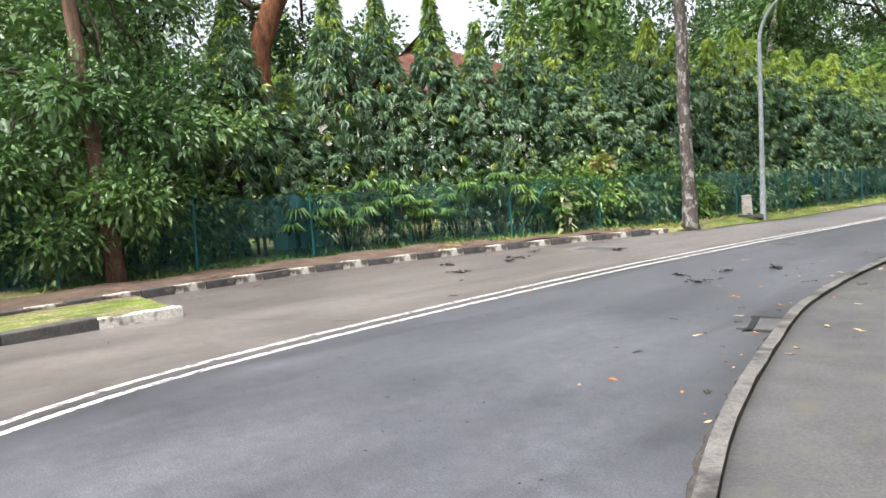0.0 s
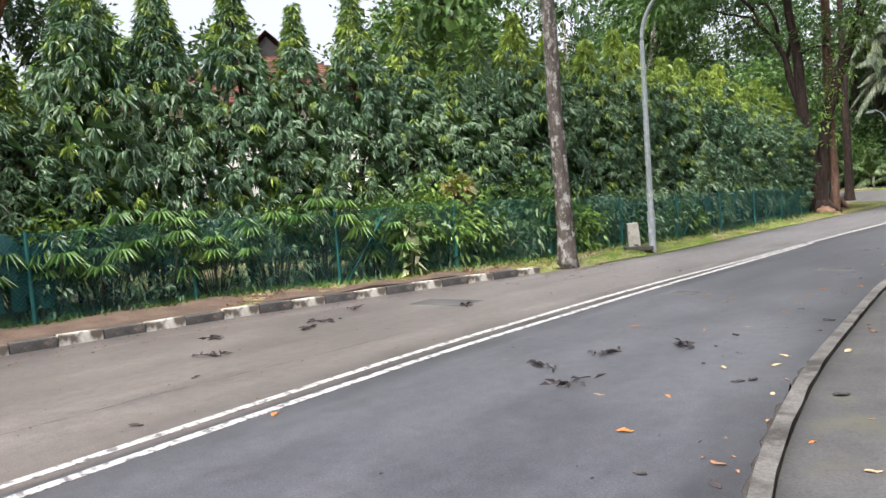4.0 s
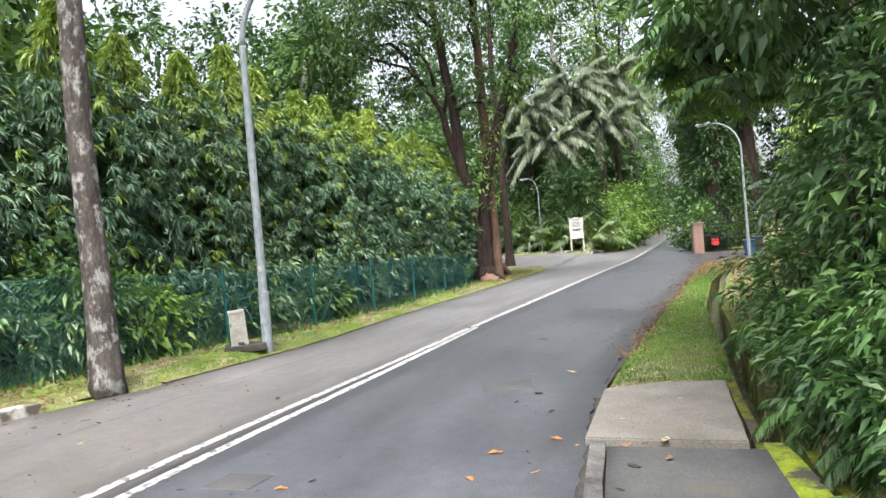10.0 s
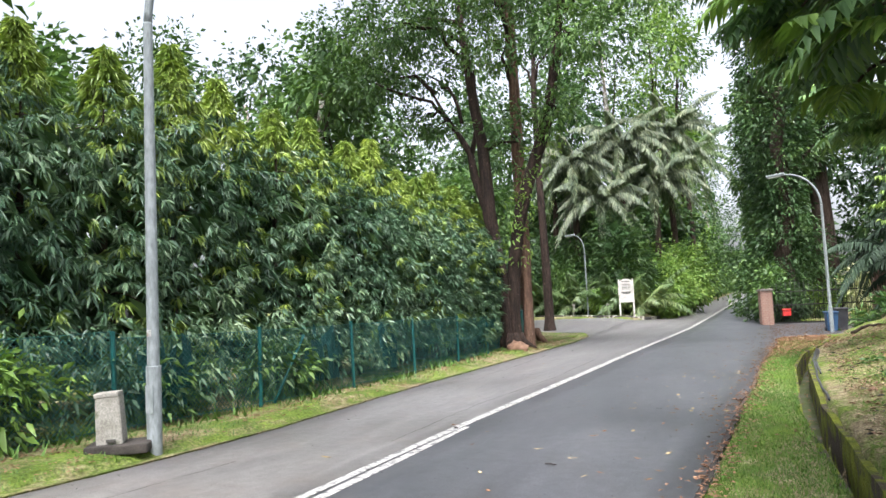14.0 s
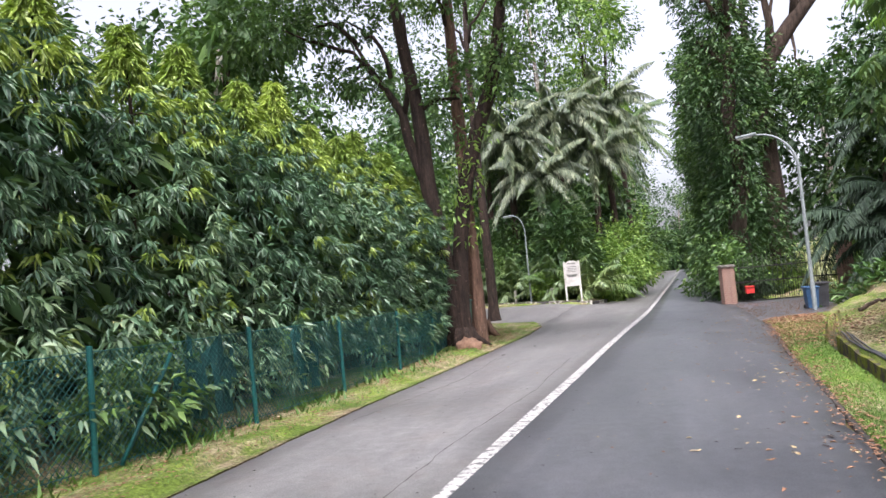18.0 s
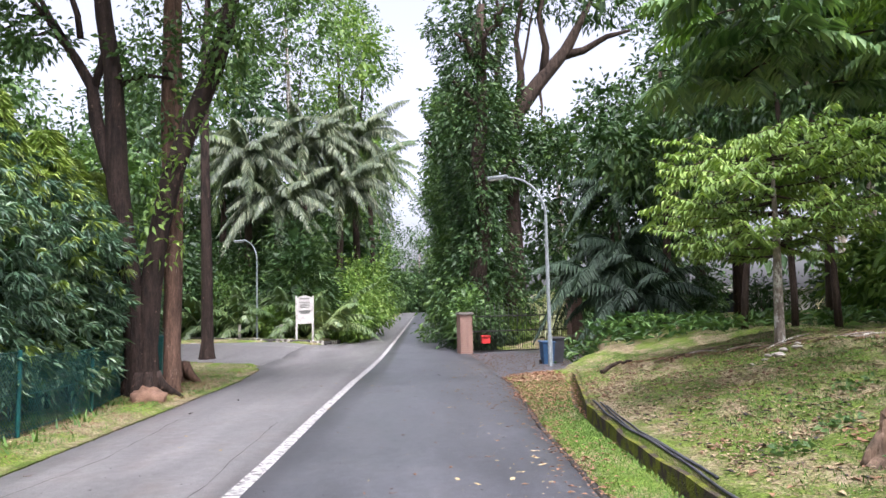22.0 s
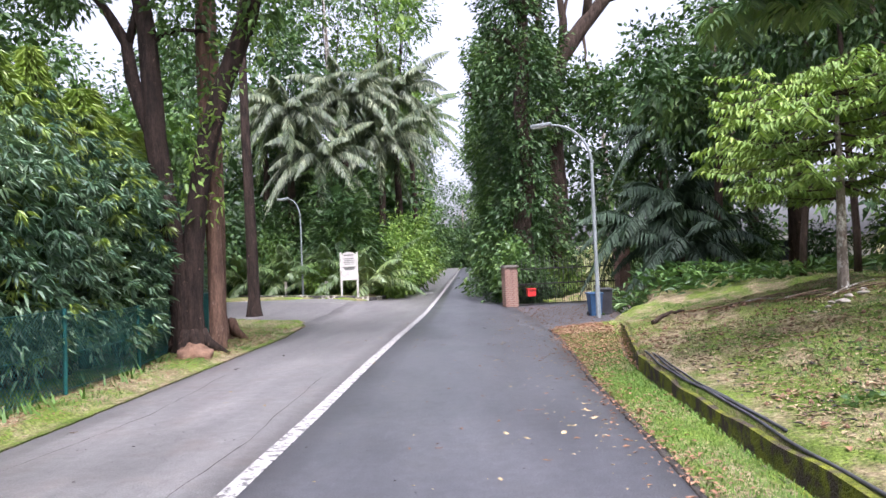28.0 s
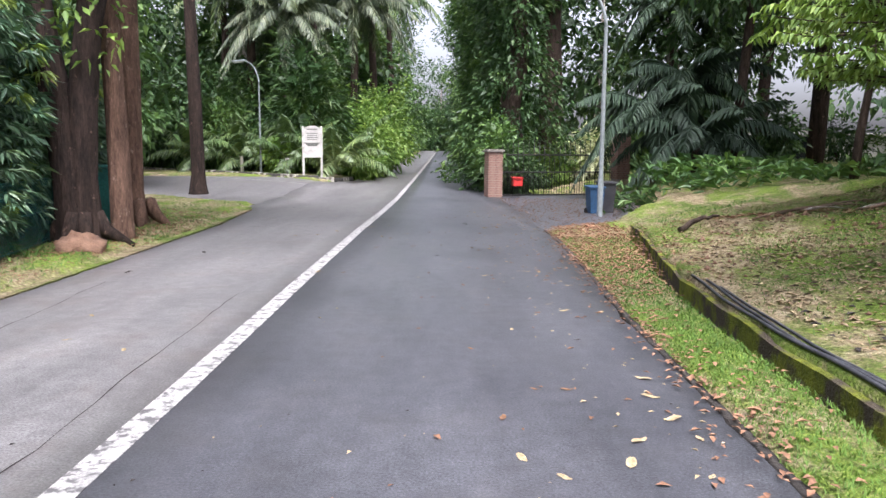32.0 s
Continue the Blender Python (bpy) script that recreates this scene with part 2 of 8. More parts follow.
M = dict(
    road_old=asphalt("asphalt_old", (0.09, 0.08, 0.073), (0.156, 0.138, 0.126), (0.14, 0.112, 0.095), ((0.116, 0.113, 0.113), (0.193, 0.188, 0.188))),
    road_new=asphalt("asphalt_new", (0.05, 0.052, 0.06), (0.095, 0.097, 0.108), (0.075, 0.072, 0.073)),
    paint=surface("road_paint", (0.5, 0.49, 0.47), (0.74, 0.73, 0.7), 4, 0.7, 70, 0.4, 0.004, stain=(0.16, 0.155, 0.155), stain_scale=12, stain_at=(0.5, 0.6)),
    pave=surface("pavement_concrete", (0.047, 0.047, 0.047), (0.088, 0.087, 0.084), 1.3, 0.9, 70, 0.5, 0.006, stain=(0.08, 0.08, 0.06), stain_scale=2.2),
    slab=surface("slab_concrete", (0.14, 0.128, 0.108), (0.235, 0.215, 0.185), 2.0, 0.9, 55, 0.5, 0.006, stain=(0.15, 0.14, 0.11), stain_scale=3),
    kerb_grey=surface("kerb_concrete", (0.04, 0.039, 0.036), (0.1, 0.095, 0.086), 4, 0.9, 50, 0.6, 0.008, stain=(0.06, 0.06, 0.05), stain_scale=4),
    kerb_pale=surface("worn_kerb_concrete", (0.09, 0.086, 0.078), (0.22, 0.21, 0.19), 5, 0.9, 50, 0.7, 0.01, stain=(0.05, 0.047, 0.042), stain_scale=3, stain_at=(0.5, 0.62)),
    kerb_white=surface("kerb_white_paint", (0.4, 0.38, 0.33), (0.66, 0.64, 0.58), 5, 0.85, 40, 0.6, 0.008, stain=(0.1, 0.085, 0.065), stain_scale=5, stain_at=(0.47, 0.6)),
    kerb_black=surface("kerb_black_paint", (0.035, 0.034, 0.034), (0.085, 0.08, 0.075), 5, 0.85, 40, 0.6, 0.008, stain=(0.2, 0.15, 0.11), stain_scale=6, stain_at=(0.6, 0.7)),
    moss=surface("moss", (0.085, 0.105, 0.01), (0.25, 0.28, 0.02), 5, 0.95, 45, 1.0, 0.04, stain=(0.075, 0.06, 0.042), stain_scale=2.6, stain_at=(0.47, 0.56)),
    drain=surface("drain_concrete", (0.06, 0.06, 0.045), (0.15, 0.14, 0.11), 3, 0.9, 40, 0.7, 0.01, stain=(0.05, 0.07, 0.015), stain_scale=2, stain_at=(0.42, 0.55)),
    moss_bright=surface("bright_moss", (0.15, 0.2, 0.012), (0.31, 0.38, 0.022), 6, 0.95, 50, 1.0, 0.02, stain=(0.06, 0.055, 0.04), stain_scale=5, stain_at=(0.5, 0.6)),
    hose=surface("black_hose", (0.03, 0.031, 0.035), (0.085, 0.088, 0.1), 6, 0.55, 40, 0.2, 0.004),
    steel=surface("galvanised_steel", (0.19, 0.215, 0.22), (0.28, 0.31, 0.315), 2.5, 0.6, 30, 0.1, 0.002, metal=0.0, stretch=(1, 1, 0.3)),
    bracket=surface("rusting_galvanised_steel", (0.3, 0.3, 0.29), (0.48, 0.48, 0.46), 8, 0.5, 40, 0.2, 0.002, stain=(0.2, 0.12, 0.06), stain_scale=22, stain_at=(0.56, 0.64)),
    lamp_glass=surface("lamp_lens", (0.5, 0.5, 0.48), (0.65, 0.65, 0.62), 5, 0.3, 30, 0.1, 0.002),
    fence=surface("green_coated_wire", (0.003, 0.052, 0.05), (0.01, 0.11, 0.1), 1.0, 0.5, 30, 0.1, 0.001),
    net=surface("green_netting", (0.001, 0.032, 0.031), (0.005, 0.06, 0.057), 1.0, 0.7, 30, 0.2, 0.002),
    concrete=surface("old_concrete", (0.22, 0.21, 0.18), (0.42, 0.4, 0.36), 5, 0.9, 50, 0.7, 0.01, stain=(0.09, 0.1, 0.05), stain_scale=5, stain_at=(0.55, 0.68)),
    gutter=surface("gutter_dirt", (0.025, 0.023, 0.021), (0.07, 0.06, 0.052), 5, 0.95, 60, 1.0, 0.01),
    earth=surface("bare_earth", (0.07, 0.047, 0.033), (0.16, 0.11, 0.078), 3, 0.95, 40, 1.0, 0.02),
    ant_soil=surface("reddish_soil", (0.15, 0.085, 0.055), (0.3, 0.18, 0.12), 7, 0.95, 60, 1.0, 0.02),
    litter=surface("dry_leaf", (0.15, 0.08, 0.045), (0.36, 0.2, 0.11), 5, 0.75, 40, 0.3, 0.004),
    leaf_red=surface("reddish_dry_leaf", (0.17, 0.085, 0.05), (0.39, 0.215, 0.125), 5, 0.75, 40, 0.3, 0.004),
    leaf_pale=surface("dry_pale_leaf", (0.3, 0.23, 0.125), (0.52, 0.42, 0.25), 9, 0.7, 40, 0.3, 0.004),
    straw=surface("dry_straw", (0.2, 0.145, 0.08), (0.42, 0.33, 0.2), 9, 0.8, 40, 0.3, 0.004),
    leaf_dark=surface("dark_dead_leaf", (0.025, 0.02, 0.02), (0.06, 0.05, 0.045), 9, 0.7, 40, 0.3, 0.004),
    leaf_orange=surface("orange_leaf", (0.4, 0.13, 0.03), (0.55, 0.22, 0.06), 9, 0.6, 40, 0.3, 0.004),
    brick=surface("brick_face", (0.2, 0.11, 0.085), (0.34, 0.21, 0.16), 8, 0.9, 60, 0.7, 0.006, stain=(0.4, 0.33, 0.28), stain_scale=7, stain_at=(0.55, 0.75)),
    mortar=surface("mortar", (0.3, 0.27, 0.23), (0.42, 0.39, 0.34), 6, 0.95, 60, 0.7, 0.006),
    iron=surface("black_iron", (0.012, 0.012, 0.012), (0.035, 0.033, 0.03), 4, 0.55, 40, 0.3, 0.003, metal=0.3),
    red=surface("red_enamel", (0.45, 0.03, 0.03), (0.6, 0.05, 0.04), 6, 0.4, 40, 0.1, 0.002),
    mirror_back=surface("red_brown_plastic", (0.13, 0.03, 0.024), (0.2, 0.048, 0.038), 2.5, 0.55, 40, 0.15, 0.003, stain=(0.2, 0.075, 0.06), stain_scale=5),
    hood=surface("faded_orange_hood", (0.5, 0.32, 0.26), (0.64, 0.46, 0.39), 3, 0.6, 40, 0.15, 0.003),
    mirror_rib=surface("faded_red_plastic", (0.27, 0.1, 0.08), (0.4, 0.2, 0.165), 4, 0.55, 40, 0.15, 0.003),
    sign=surface("sign_board", (0.42, 0.4, 0.37), (0.6, 0.58, 0.54), 3, 0.8, 40, 0.3, 0.004, stain=(0.25, 0.24, 0.2), stain_scale=4),
    sign_dark=surface("sign_dark_paint", (0.1, 0.105, 0.09), (0.2, 0.2, 0.18), 6, 0.7, 40, 0.2, 0.003),
    wood_cut=surface("cut_wood", (0.12, 0.058, 0.032), (0.3, 0.155, 0.085), 4, 0.9, 30, 0.7, 0.015, stretch=(1, 1, 0.3)),
    wood_red=surface("weathered_red_wood", (0.08, 0.052, 0.035), (0.25, 0.17, 0.115), 5, 0.95, 26, 1.0, 0.03, stretch=(1, 1, 0.25), stain=(0.06, 0.05, 0.035), stain_scale=3),
    roof=surface("clay_roof_tile", (0.13, 0.055, 0.04), (0.26, 0.13, 0.095), 2.5, 0.85, 30, 0.5, 0.01, stain=(0.12, 0.07, 0.05), stain_scale=1.4),
    wall_white=surface("white_wall", (0.62, 0.61, 0.58), (0.8, 0.79, 0.76), 1.0, 0.85, 40, 0.2, 0.004, stain=(0.4, 0.39, 0.35), stain_scale=0.8),
    dark_pane=surface("window_pane", (0.02, 0.025, 0.03), (0.04, 0.045, 0.05), 1.0, 0.1, 30, 0.02, 0.001),
    bin_blue=surface("blue_plastic", (0.02, 0.06, 0.13), (0.04, 0.1, 0.2), 3, 0.5, 30, 0.1, 0.002),
    bin_green=surface("green_plastic", (0.02, 0.1, 0.09), (0.035, 0.16, 0.14), 3, 0.5, 30, 0.1, 0.002),
    bin_dark=surface("dark_plastic", (0.02, 0.02, 0.025), (0.05, 0.05, 0.055), 3, 0.5, 30, 0.1, 0.002),
    rock=surface("pale_rock", (0.3, 0.27, 0.23), (0.5, 0.46, 0.4), 4, 0.9, 40, 0.7, 0.01),
    bark_grey=bark("lichened_bark", (0.035, 0.029, 0.025), (0.115, 0.098, 0.085), (0.28, 0.275, 0.25), 0.51),
    bark_brown=bark("brown_bark", (0.012, 0.009, 0.008), (0.055, 0.037, 0.029), (0.17, 0.11, 0.082), 0.6),
    bark_dark=bark("dark_bark", (0.022, 0.016, 0.013), (0.085, 0.06, 0.045)),
    bark_tan=bark("tan_bark", (0.06, 0.036, 0.026), (0.19, 0.115, 0.08), (0.3, 0.22, 0.17), 0.6),
    bark_warm=bark("warm_brown_bark", (0.022, 0.014, 0.01), (0.095, 0.056, 0.038), (0.16, 0.13, 0.1), 0.64),
    bark_orange=bark("orange_bark", (0.06, 0.026, 0.014), (0.22, 0.095, 0.045)),
    bark_pale=bark("pale_bark", (0.15, 0.12, 0.095), (0.4, 0.345, 0.29), (0.66, 0.64, 0.58), 0.5),
    hedge=foliage("hedge_leaves", (0.026, 0.068, 0.04), (0.09, 0.168, 0.092), (0.25, 0.345, 0.19), 0.4, 0.5, 0.28, 0.48),
    hedge_top=foliage("young_hedge_leaves", (0.1, 0.17, 0.031), (0.205, 0.29, 0.052), (0.34, 0.425, 0.09), 0.4, 0.6, 0.35),
    broad=foliage("broad_leaves", (0.03, 0.07, 0.022), (0.075, 0.145, 0.04), (0.17, 0.275, 0.07), 0.45, 0.45, 0.32, 0.32),
    thicket=foliage("thicket_leaves", (0.04, 0.09, 0.035), (0.095, 0.18, 0.06), (0.21, 0.32, 0.1), 0.4, 0.45, 0.36, 0.5),
    bright=foliage("bright_leaves", (0.07, 0.145, 0.03), (0.15, 0.255, 0.05), (0.28, 0.39, 0.085), 0.45, 0.7, 0.4, 0.35),
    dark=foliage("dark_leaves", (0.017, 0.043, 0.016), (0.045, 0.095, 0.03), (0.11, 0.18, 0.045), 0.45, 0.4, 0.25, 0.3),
    young=foliage("young_tree_leaves", (0.09, 0.165, 0.035), (0.19, 0.3, 0.065), (0.35, 0.46, 0.12), 0.45, 0.8, 0.42, 0.35),
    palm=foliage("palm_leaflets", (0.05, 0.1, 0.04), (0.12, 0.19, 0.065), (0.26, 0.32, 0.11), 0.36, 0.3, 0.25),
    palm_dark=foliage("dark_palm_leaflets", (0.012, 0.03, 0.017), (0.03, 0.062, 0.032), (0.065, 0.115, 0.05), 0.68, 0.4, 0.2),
    palm_grey=foliage("greyish_palm_leaflets", (0.04, 0.066, 0.038), (0.125, 0.165, 0.09), (0.33, 0.36, 0.22), 0.42, 0.9, 0.3),
    fern=foliage("fern_fronds", (0.036, 0.09, 0.03), (0.08, 0.17, 0.045), (0.17, 0.29, 0.075), 0.45, 1.2, 0.35),
    croton=foliage("orange_croton_leaves", (0.08, 0.12, 0.03), (0.19, 0.17, 0.05), (0.34, 0.2, 0.06), 0.4, 2.0, 0.3),
    variegated=foliage("pale_variegated_leaves", (0.3, 0.36, 0.16), (0.5, 0.52, 0.3), (0.65, 0.64, 0.45), 0.4, 2.0, 0.3),
    verge_grass=foliage("mossy_verge_blades", (0.046, 0.105, 0.016), (0.1, 0.19, 0.028), (0.17, 0.275, 0.048), 0.6, 0.7, 0.3, 0.3),
    grass=foliage("grass_blades", (0.04, 0.095, 0.015), (0.085, 0.175, 0.025), (0.15, 0.26, 0.045), 0.6, 0.7, 0.3),
)


# ---- helpers of this scene ----
RNG = np.random.default_rng(7)


def unit(a):
    return a / np.maximum(np.linalg.norm(a, axis=-1, keepdims=True), 1e-9)


def link_mesh(name, me, mat, parent=None, label="", smooth=False):
    if mat is not None:
        me.materials.append(mat)
    if smooth:
        me.polygons.foreach_set("use_smooth", [True] * len(me.polygons))
    ob = new(name, me)
    if parent is not None:
        ob.parent = parent
    if label:
        ob["label"] = label
    return ob


def part(name, bm, mat, parent=None, label="", smooth=False):
    """Links a bmesh as one mesh object under a thing or a part."""
    me = bpy.data.meshes.new(name)
    bm.to_mesh(me)
    bm.free()
    return link_mesh(name, me, mat, parent, label, smooth)


def raw(name, verts, faces, mat, parent=None, label="", smooth=False):
    me = bpy.data.meshes.new(name)
    me.from_pydata([tuple(v) for v in verts], [], [tuple(f) for f in faces])
    me.update()
    return link_mesh(name, me, mat, parent, label, smooth)


def fast_mesh(name, verts, faces, mat, parent=None, label="", smooth=False):
    """A mesh from arrays; all faces have the same number of corners."""
    me = bpy.data.meshes.new(name)
    verts, faces = np.asarray(verts, np.float32), np.asarray(faces, np.int32)
    k = faces.shape[1]
    me.vertices.add(len(verts))
    me.vertices.foreach_set("co", verts.ravel())
    me.loops.add(faces.size)
    me.loops.foreach_set("vertex_index", faces.ravel())
    me.polygons.add(len(faces))
    me.polygons.foreach_set("loop_start", np.arange(0, faces.size, k, dtype=np.int32))
    me.update(calc_edges=True)
    return link_mesh(name, me, mat, parent, label, smooth)


def thing(name, label, category, group="", m=None, kind=""):
    ob = tagged(new(name), label, category, group, kind)
    if m is not None:
        ob.matrix_basis = m
    return ob


def box_bm(bm, cx, cy, cz, sx, sy, sz, rz=0.0, bevel=0.0, rx=0.0, ry=0.0):
    r = bmesh.ops.create_cube(bm, size=1.0, matrix=pose(cx, cy, cz, rx, ry, rz) @ Matrix.Diagonal((sx, sy, sz, 1)))
    if bevel:
        edges = list({e for v in r["verts"] for e in v.link_edges})
        bmesh.ops.bevel(bm, geom=edges, offset=bevel, segments=2, affect="EDGES", profile=0.6)


def box_part(name, c, s, mat, parent=None, label="", rz=0.0, bevel=0.008, rx=0.0, ry=0.0):
    bm = bmesh.new()
    box_bm(bm, *c, *s, rz, bevel, rx, ry)
    return part(name, bm, mat, parent, label)


def tube_np(points, radii, seg=10, wobble=0.0, rng=None):
    """Rings along a line of points."""
    P = np.asarray(points, float)
    R = np.asarray(radii, float)
    T = unit(np.gradient(P, axis=0))
    ref = np.array([1.0, 0.0, 0.0]) if abs(T[0] @ np.array([1.0, 0, 0])) < 0.9 else np.array([0.0, 1.0, 0.0])
    A = unit(ref - (T @ ref)[:, None] * T)
    B = np.cross(T, A)
    ang = np.linspace(0, 2 * np.pi, seg, endpoint=False)
    rad = R[:, None] * np.ones(seg)
    if wobble:
        rad = rad * (1 + wobble * (rng or RNG).standard_normal((len(P), seg)))
    V = P[:, None] + rad[..., None] * (np.cos(ang)[None, :, None] * A[:, None] + np.sin(ang)[None, :, None] * B[:, None])
    V = V.reshape(-1, 3)
    F = []
    for i in range(len(P) - 1):
        for j in range(seg):
            k = (j + 1) % seg
            F.append((i * seg + j, i * seg + k, (i + 1) * seg + k, (i + 1) * seg + j))
    V = np.vstack([V, P[:1], P[-1:]])
    b, t = len(V) - 2, len(V) - 1
    n = len(P) - 1
    for j in range(seg):
        k = (j + 1) % seg
        F.append((b, k, j, b))
        F.append((t, n * seg + j, n * seg + k, t))
    F = [f if len(set(f)) == 4 else f[:3] for f in F]
    return V, F


def tube(name, points, radii, mat, parent=None, label="", seg=10, wobble=0.0, rng=None):
    V, F = tube_np(points, radii, seg, wobble, rng)
    return raw(name, V, F, mat, parent, label, smooth=True)


def bend(a, b, sag=0.0, n=8, jig=0.0, rng=None):
    """A line from a to b with a sag and a slight wander."""
    a, b = np.asarray(a, float), np.asarray(b, float)
    t = np.linspace(0, 1, n)[:, None]
    p = a + (b - a) * t
    p[:, 2] -= (sag * 4 * t * (1 - t))[:, 0]
    if jig:
        q = (rng or RNG).standard_normal((n, 3)) * jig
        q[0] = q[-1] = 0
        p += q
    return p


def leaf_arrays(P, D, L, W, droop=0.15, rng=None, flat=0.0):
    """Folded leaves: two triangles each, from base along D."""
    rng = rng or RNG
    n = len(P)
    D = unit(D)
    up = rng.standard_normal((n, 3)) * (1 - flat) + np.array([0, 0, 1.2])
    S = unit(np.cross(D, up))
    N = np.cross(S, D)
    L, W = np.broadcast_to(L, n)[:, None], np.broadcast_to(W, n)[:, None]
    mid = P + D * L * 0.42
    tip = P + D * L
    tip[:, 2] -= (droop * L)[:, 0]
    v = np.stack([P, mid + S * W * 0.5 + N * W * 0.22, tip, mid - S * W * 0.5 + N * W * 0.22], 1).reshape(-1, 3)
    b = np.arange(n)[:, None] * 4
    f = np.stack([b + [0, 1, 2], b + [0, 2, 3]], 1).reshape(-1, 3)
    return v, f


def leaves(name, P, D, L, W, mat, parent=None, label="", droop=0.15, rng=None, flat=0.0):
    v, f = leaf_arrays(np.asarray(P, float), np.asarray(D, float), L, W, droop, rng, flat)
    return fast_mesh(name, v, f, mat, parent, label)


def sprays(rng, C, out, count, reach, spread=0.7, down=0.0):
    """Positions and directions of leaves in sprays about the centres C, facing out."""
    n = len(C)
    c = np.repeat(C, count, 0)
    o = np.repeat(out, count, 0)
    d = unit(o + rng.standard_normal((n * count, 3)) * spread + np.array([0, 0, -down]))
    p = c + d * rng.uniform(0.0, reach, (n * count, 1)) + rng.standard_normal((n * count, 3)) * reach * 0.25
    return p, d


def blob(rng, n, centre, radii, shell=0.5, lumps=0.25):
    """Points in the outer part of a lumpy ellipsoid, with their outward directions."""
    d = unit(rng.standard_normal((n, 3)))
    lump = 1 + lumps * (np.sin(d[:, 0] * 5.1 + centre[1]) * np.sin(d[:, 1] * 4.3 + centre[0]) + np.sin(d[:, 2] * 6.0 + centre[2]))
    r = (rng.uniform(shell**3, 1, n) ** (1 / 3) * lump)[:, None]
    return np.asarray(centre) + d * r * np.asarray(radii), unit(d / np.asarray(radii))


# ---- plan: the road runs along +y, and bends off to the right behind the start ----
def back(y):
    return np.maximum(0.0, -7.0 - np.asarray(y, float))


def far_shift(y):
    return -1.0 * np.clip((np.asarray(y, float) - 20) / 105, 0, None)


def eased(ys, xs, width=2.2):
    """A table of a curve through the given places, with its corners eased."""
    t = np.arange(ys[0], ys[-1], 0.1)
    k = int(width / 0.1)
    v = np.interp(t, ys, xs)
    v = np.convolve(np.pad(v, k, mode="reflect", reflect_type="odd"), np.ones(k) / k, "same")[k:-k]
    return lambda y: np.interp(np.asarray(y, float), t, v)


line_curve = eased([-60, -44, -32, -26, -20.85, -18.6, -16, -12.8, -8, -1, 3, 60], [38, 22, 9.5, 3.9, 0.33, -0.27, -0.68, -1.1, -1.4, -1.6, -1.68, -1.68])
right_curve = eased([-60, -44, -32, -26, -22, -18.9, -17.6, -14.8, -14.1, -12.3, -8.8, -7.6, -5.6, -3, 1, 4, 8, 11, 14, 24, 60], [48, 30, 15.5, 9.6, 6.42, 4.56, 3.95, 2.86, 2.67, 2.27, 1.74, 1.58, 1.36, 1.36, 1.42, 1.5, 1.53, 1.66, 1.74, 1.45, 1.42], 1.6)


def x_line(y):
    return line_curve(y) + far_shift(y)


def x_right(y):
    return right_curve(y) + far_shift(y)


def x_left(y):
    y = np.asarray(y, float)
    return np.interp(y, [-60, -30, -24, -20, -16, -14, -11.4, -9.2, -7.4, -5.7, -3, -1, 1.5, 4, 8, 16, 19.5, 21, 30.4, 31.4, 34, 46, 130],
                     [12, -1.5, -3.9, -5.25, -5.95, -5.88, -5.58, -5.08, -4.64, -4.28, -4.02, -3.98, -4.15, -4.28, -4.38, -4.6, -4.95, -5.35, -5.35, -4.8, -4.3, -4.5, -5.3])


def x_fence(y):
    return np.interp(y, [-40, -24, -17, -12, -9.4, -6.7, -5.4, -3, -0.5, 2, 5, 8, 10, 13.5, 17], [-5, -6.8, -7.55, -7.4, -6.55, -5.85, -5.55, -5.25, -5.05, -4.95, -5.0, -5.1, -5.3, -6.05, -7.2])


def x_hedge(y):
    """The line of the hedge's stems."""
    return np.interp(y, [-40, -24, -17, -12, -8.8, -5.4, -0.5, 5, 10, 13.5, 17], [-6.1, -8.0, -8.8, -8.9, -8.2, -7.6, -6.75, -6.2, -6.4, -7.05, -8.2])


def fence_height(y):
    return 1.32 - 0.2 * smooth(-7, -1, y) - 0.22 * smooth(3, 13, y)


def smooth(a, b, v):
    t = np.clip((np.asarray(v, float) - a) / (b - a), 0, 1)
    return t * t * (3 - 2 * t)


def rise(y):
    y = np.asarray(y, float)
    return np.where(y < 128, 1.55 * np.clip((y - 24) / 104, 0, 1) ** 1.15, 1.55 - 0.035 * (y - 128))


def side_rise(x, y):
    return 0.32 * smooth(22, 31, y) * smooth(-3.5, -6.5, x) * (1 - smooth(45, 70, y))


def drain_left(y):
    return np.interp(y, [-14, -8, -5.6, -2, 1, 6.6, 9.8, 12.5, 15, 17], [4.05, 2.72, 2.52, 2.32, 2.13, 2.13, 2.33, 2.75, 3.15, 3.4])


DRAIN_W, DRAIN_END = 0.2, 16.2


def wall_lift(y):
    """How far the drain's bank-side wall stands up where the bank is steep."""
    return 0.03 * (1 - smooth(2.8, 5.2, y)) * smooth(-2.5, 0.5, y)


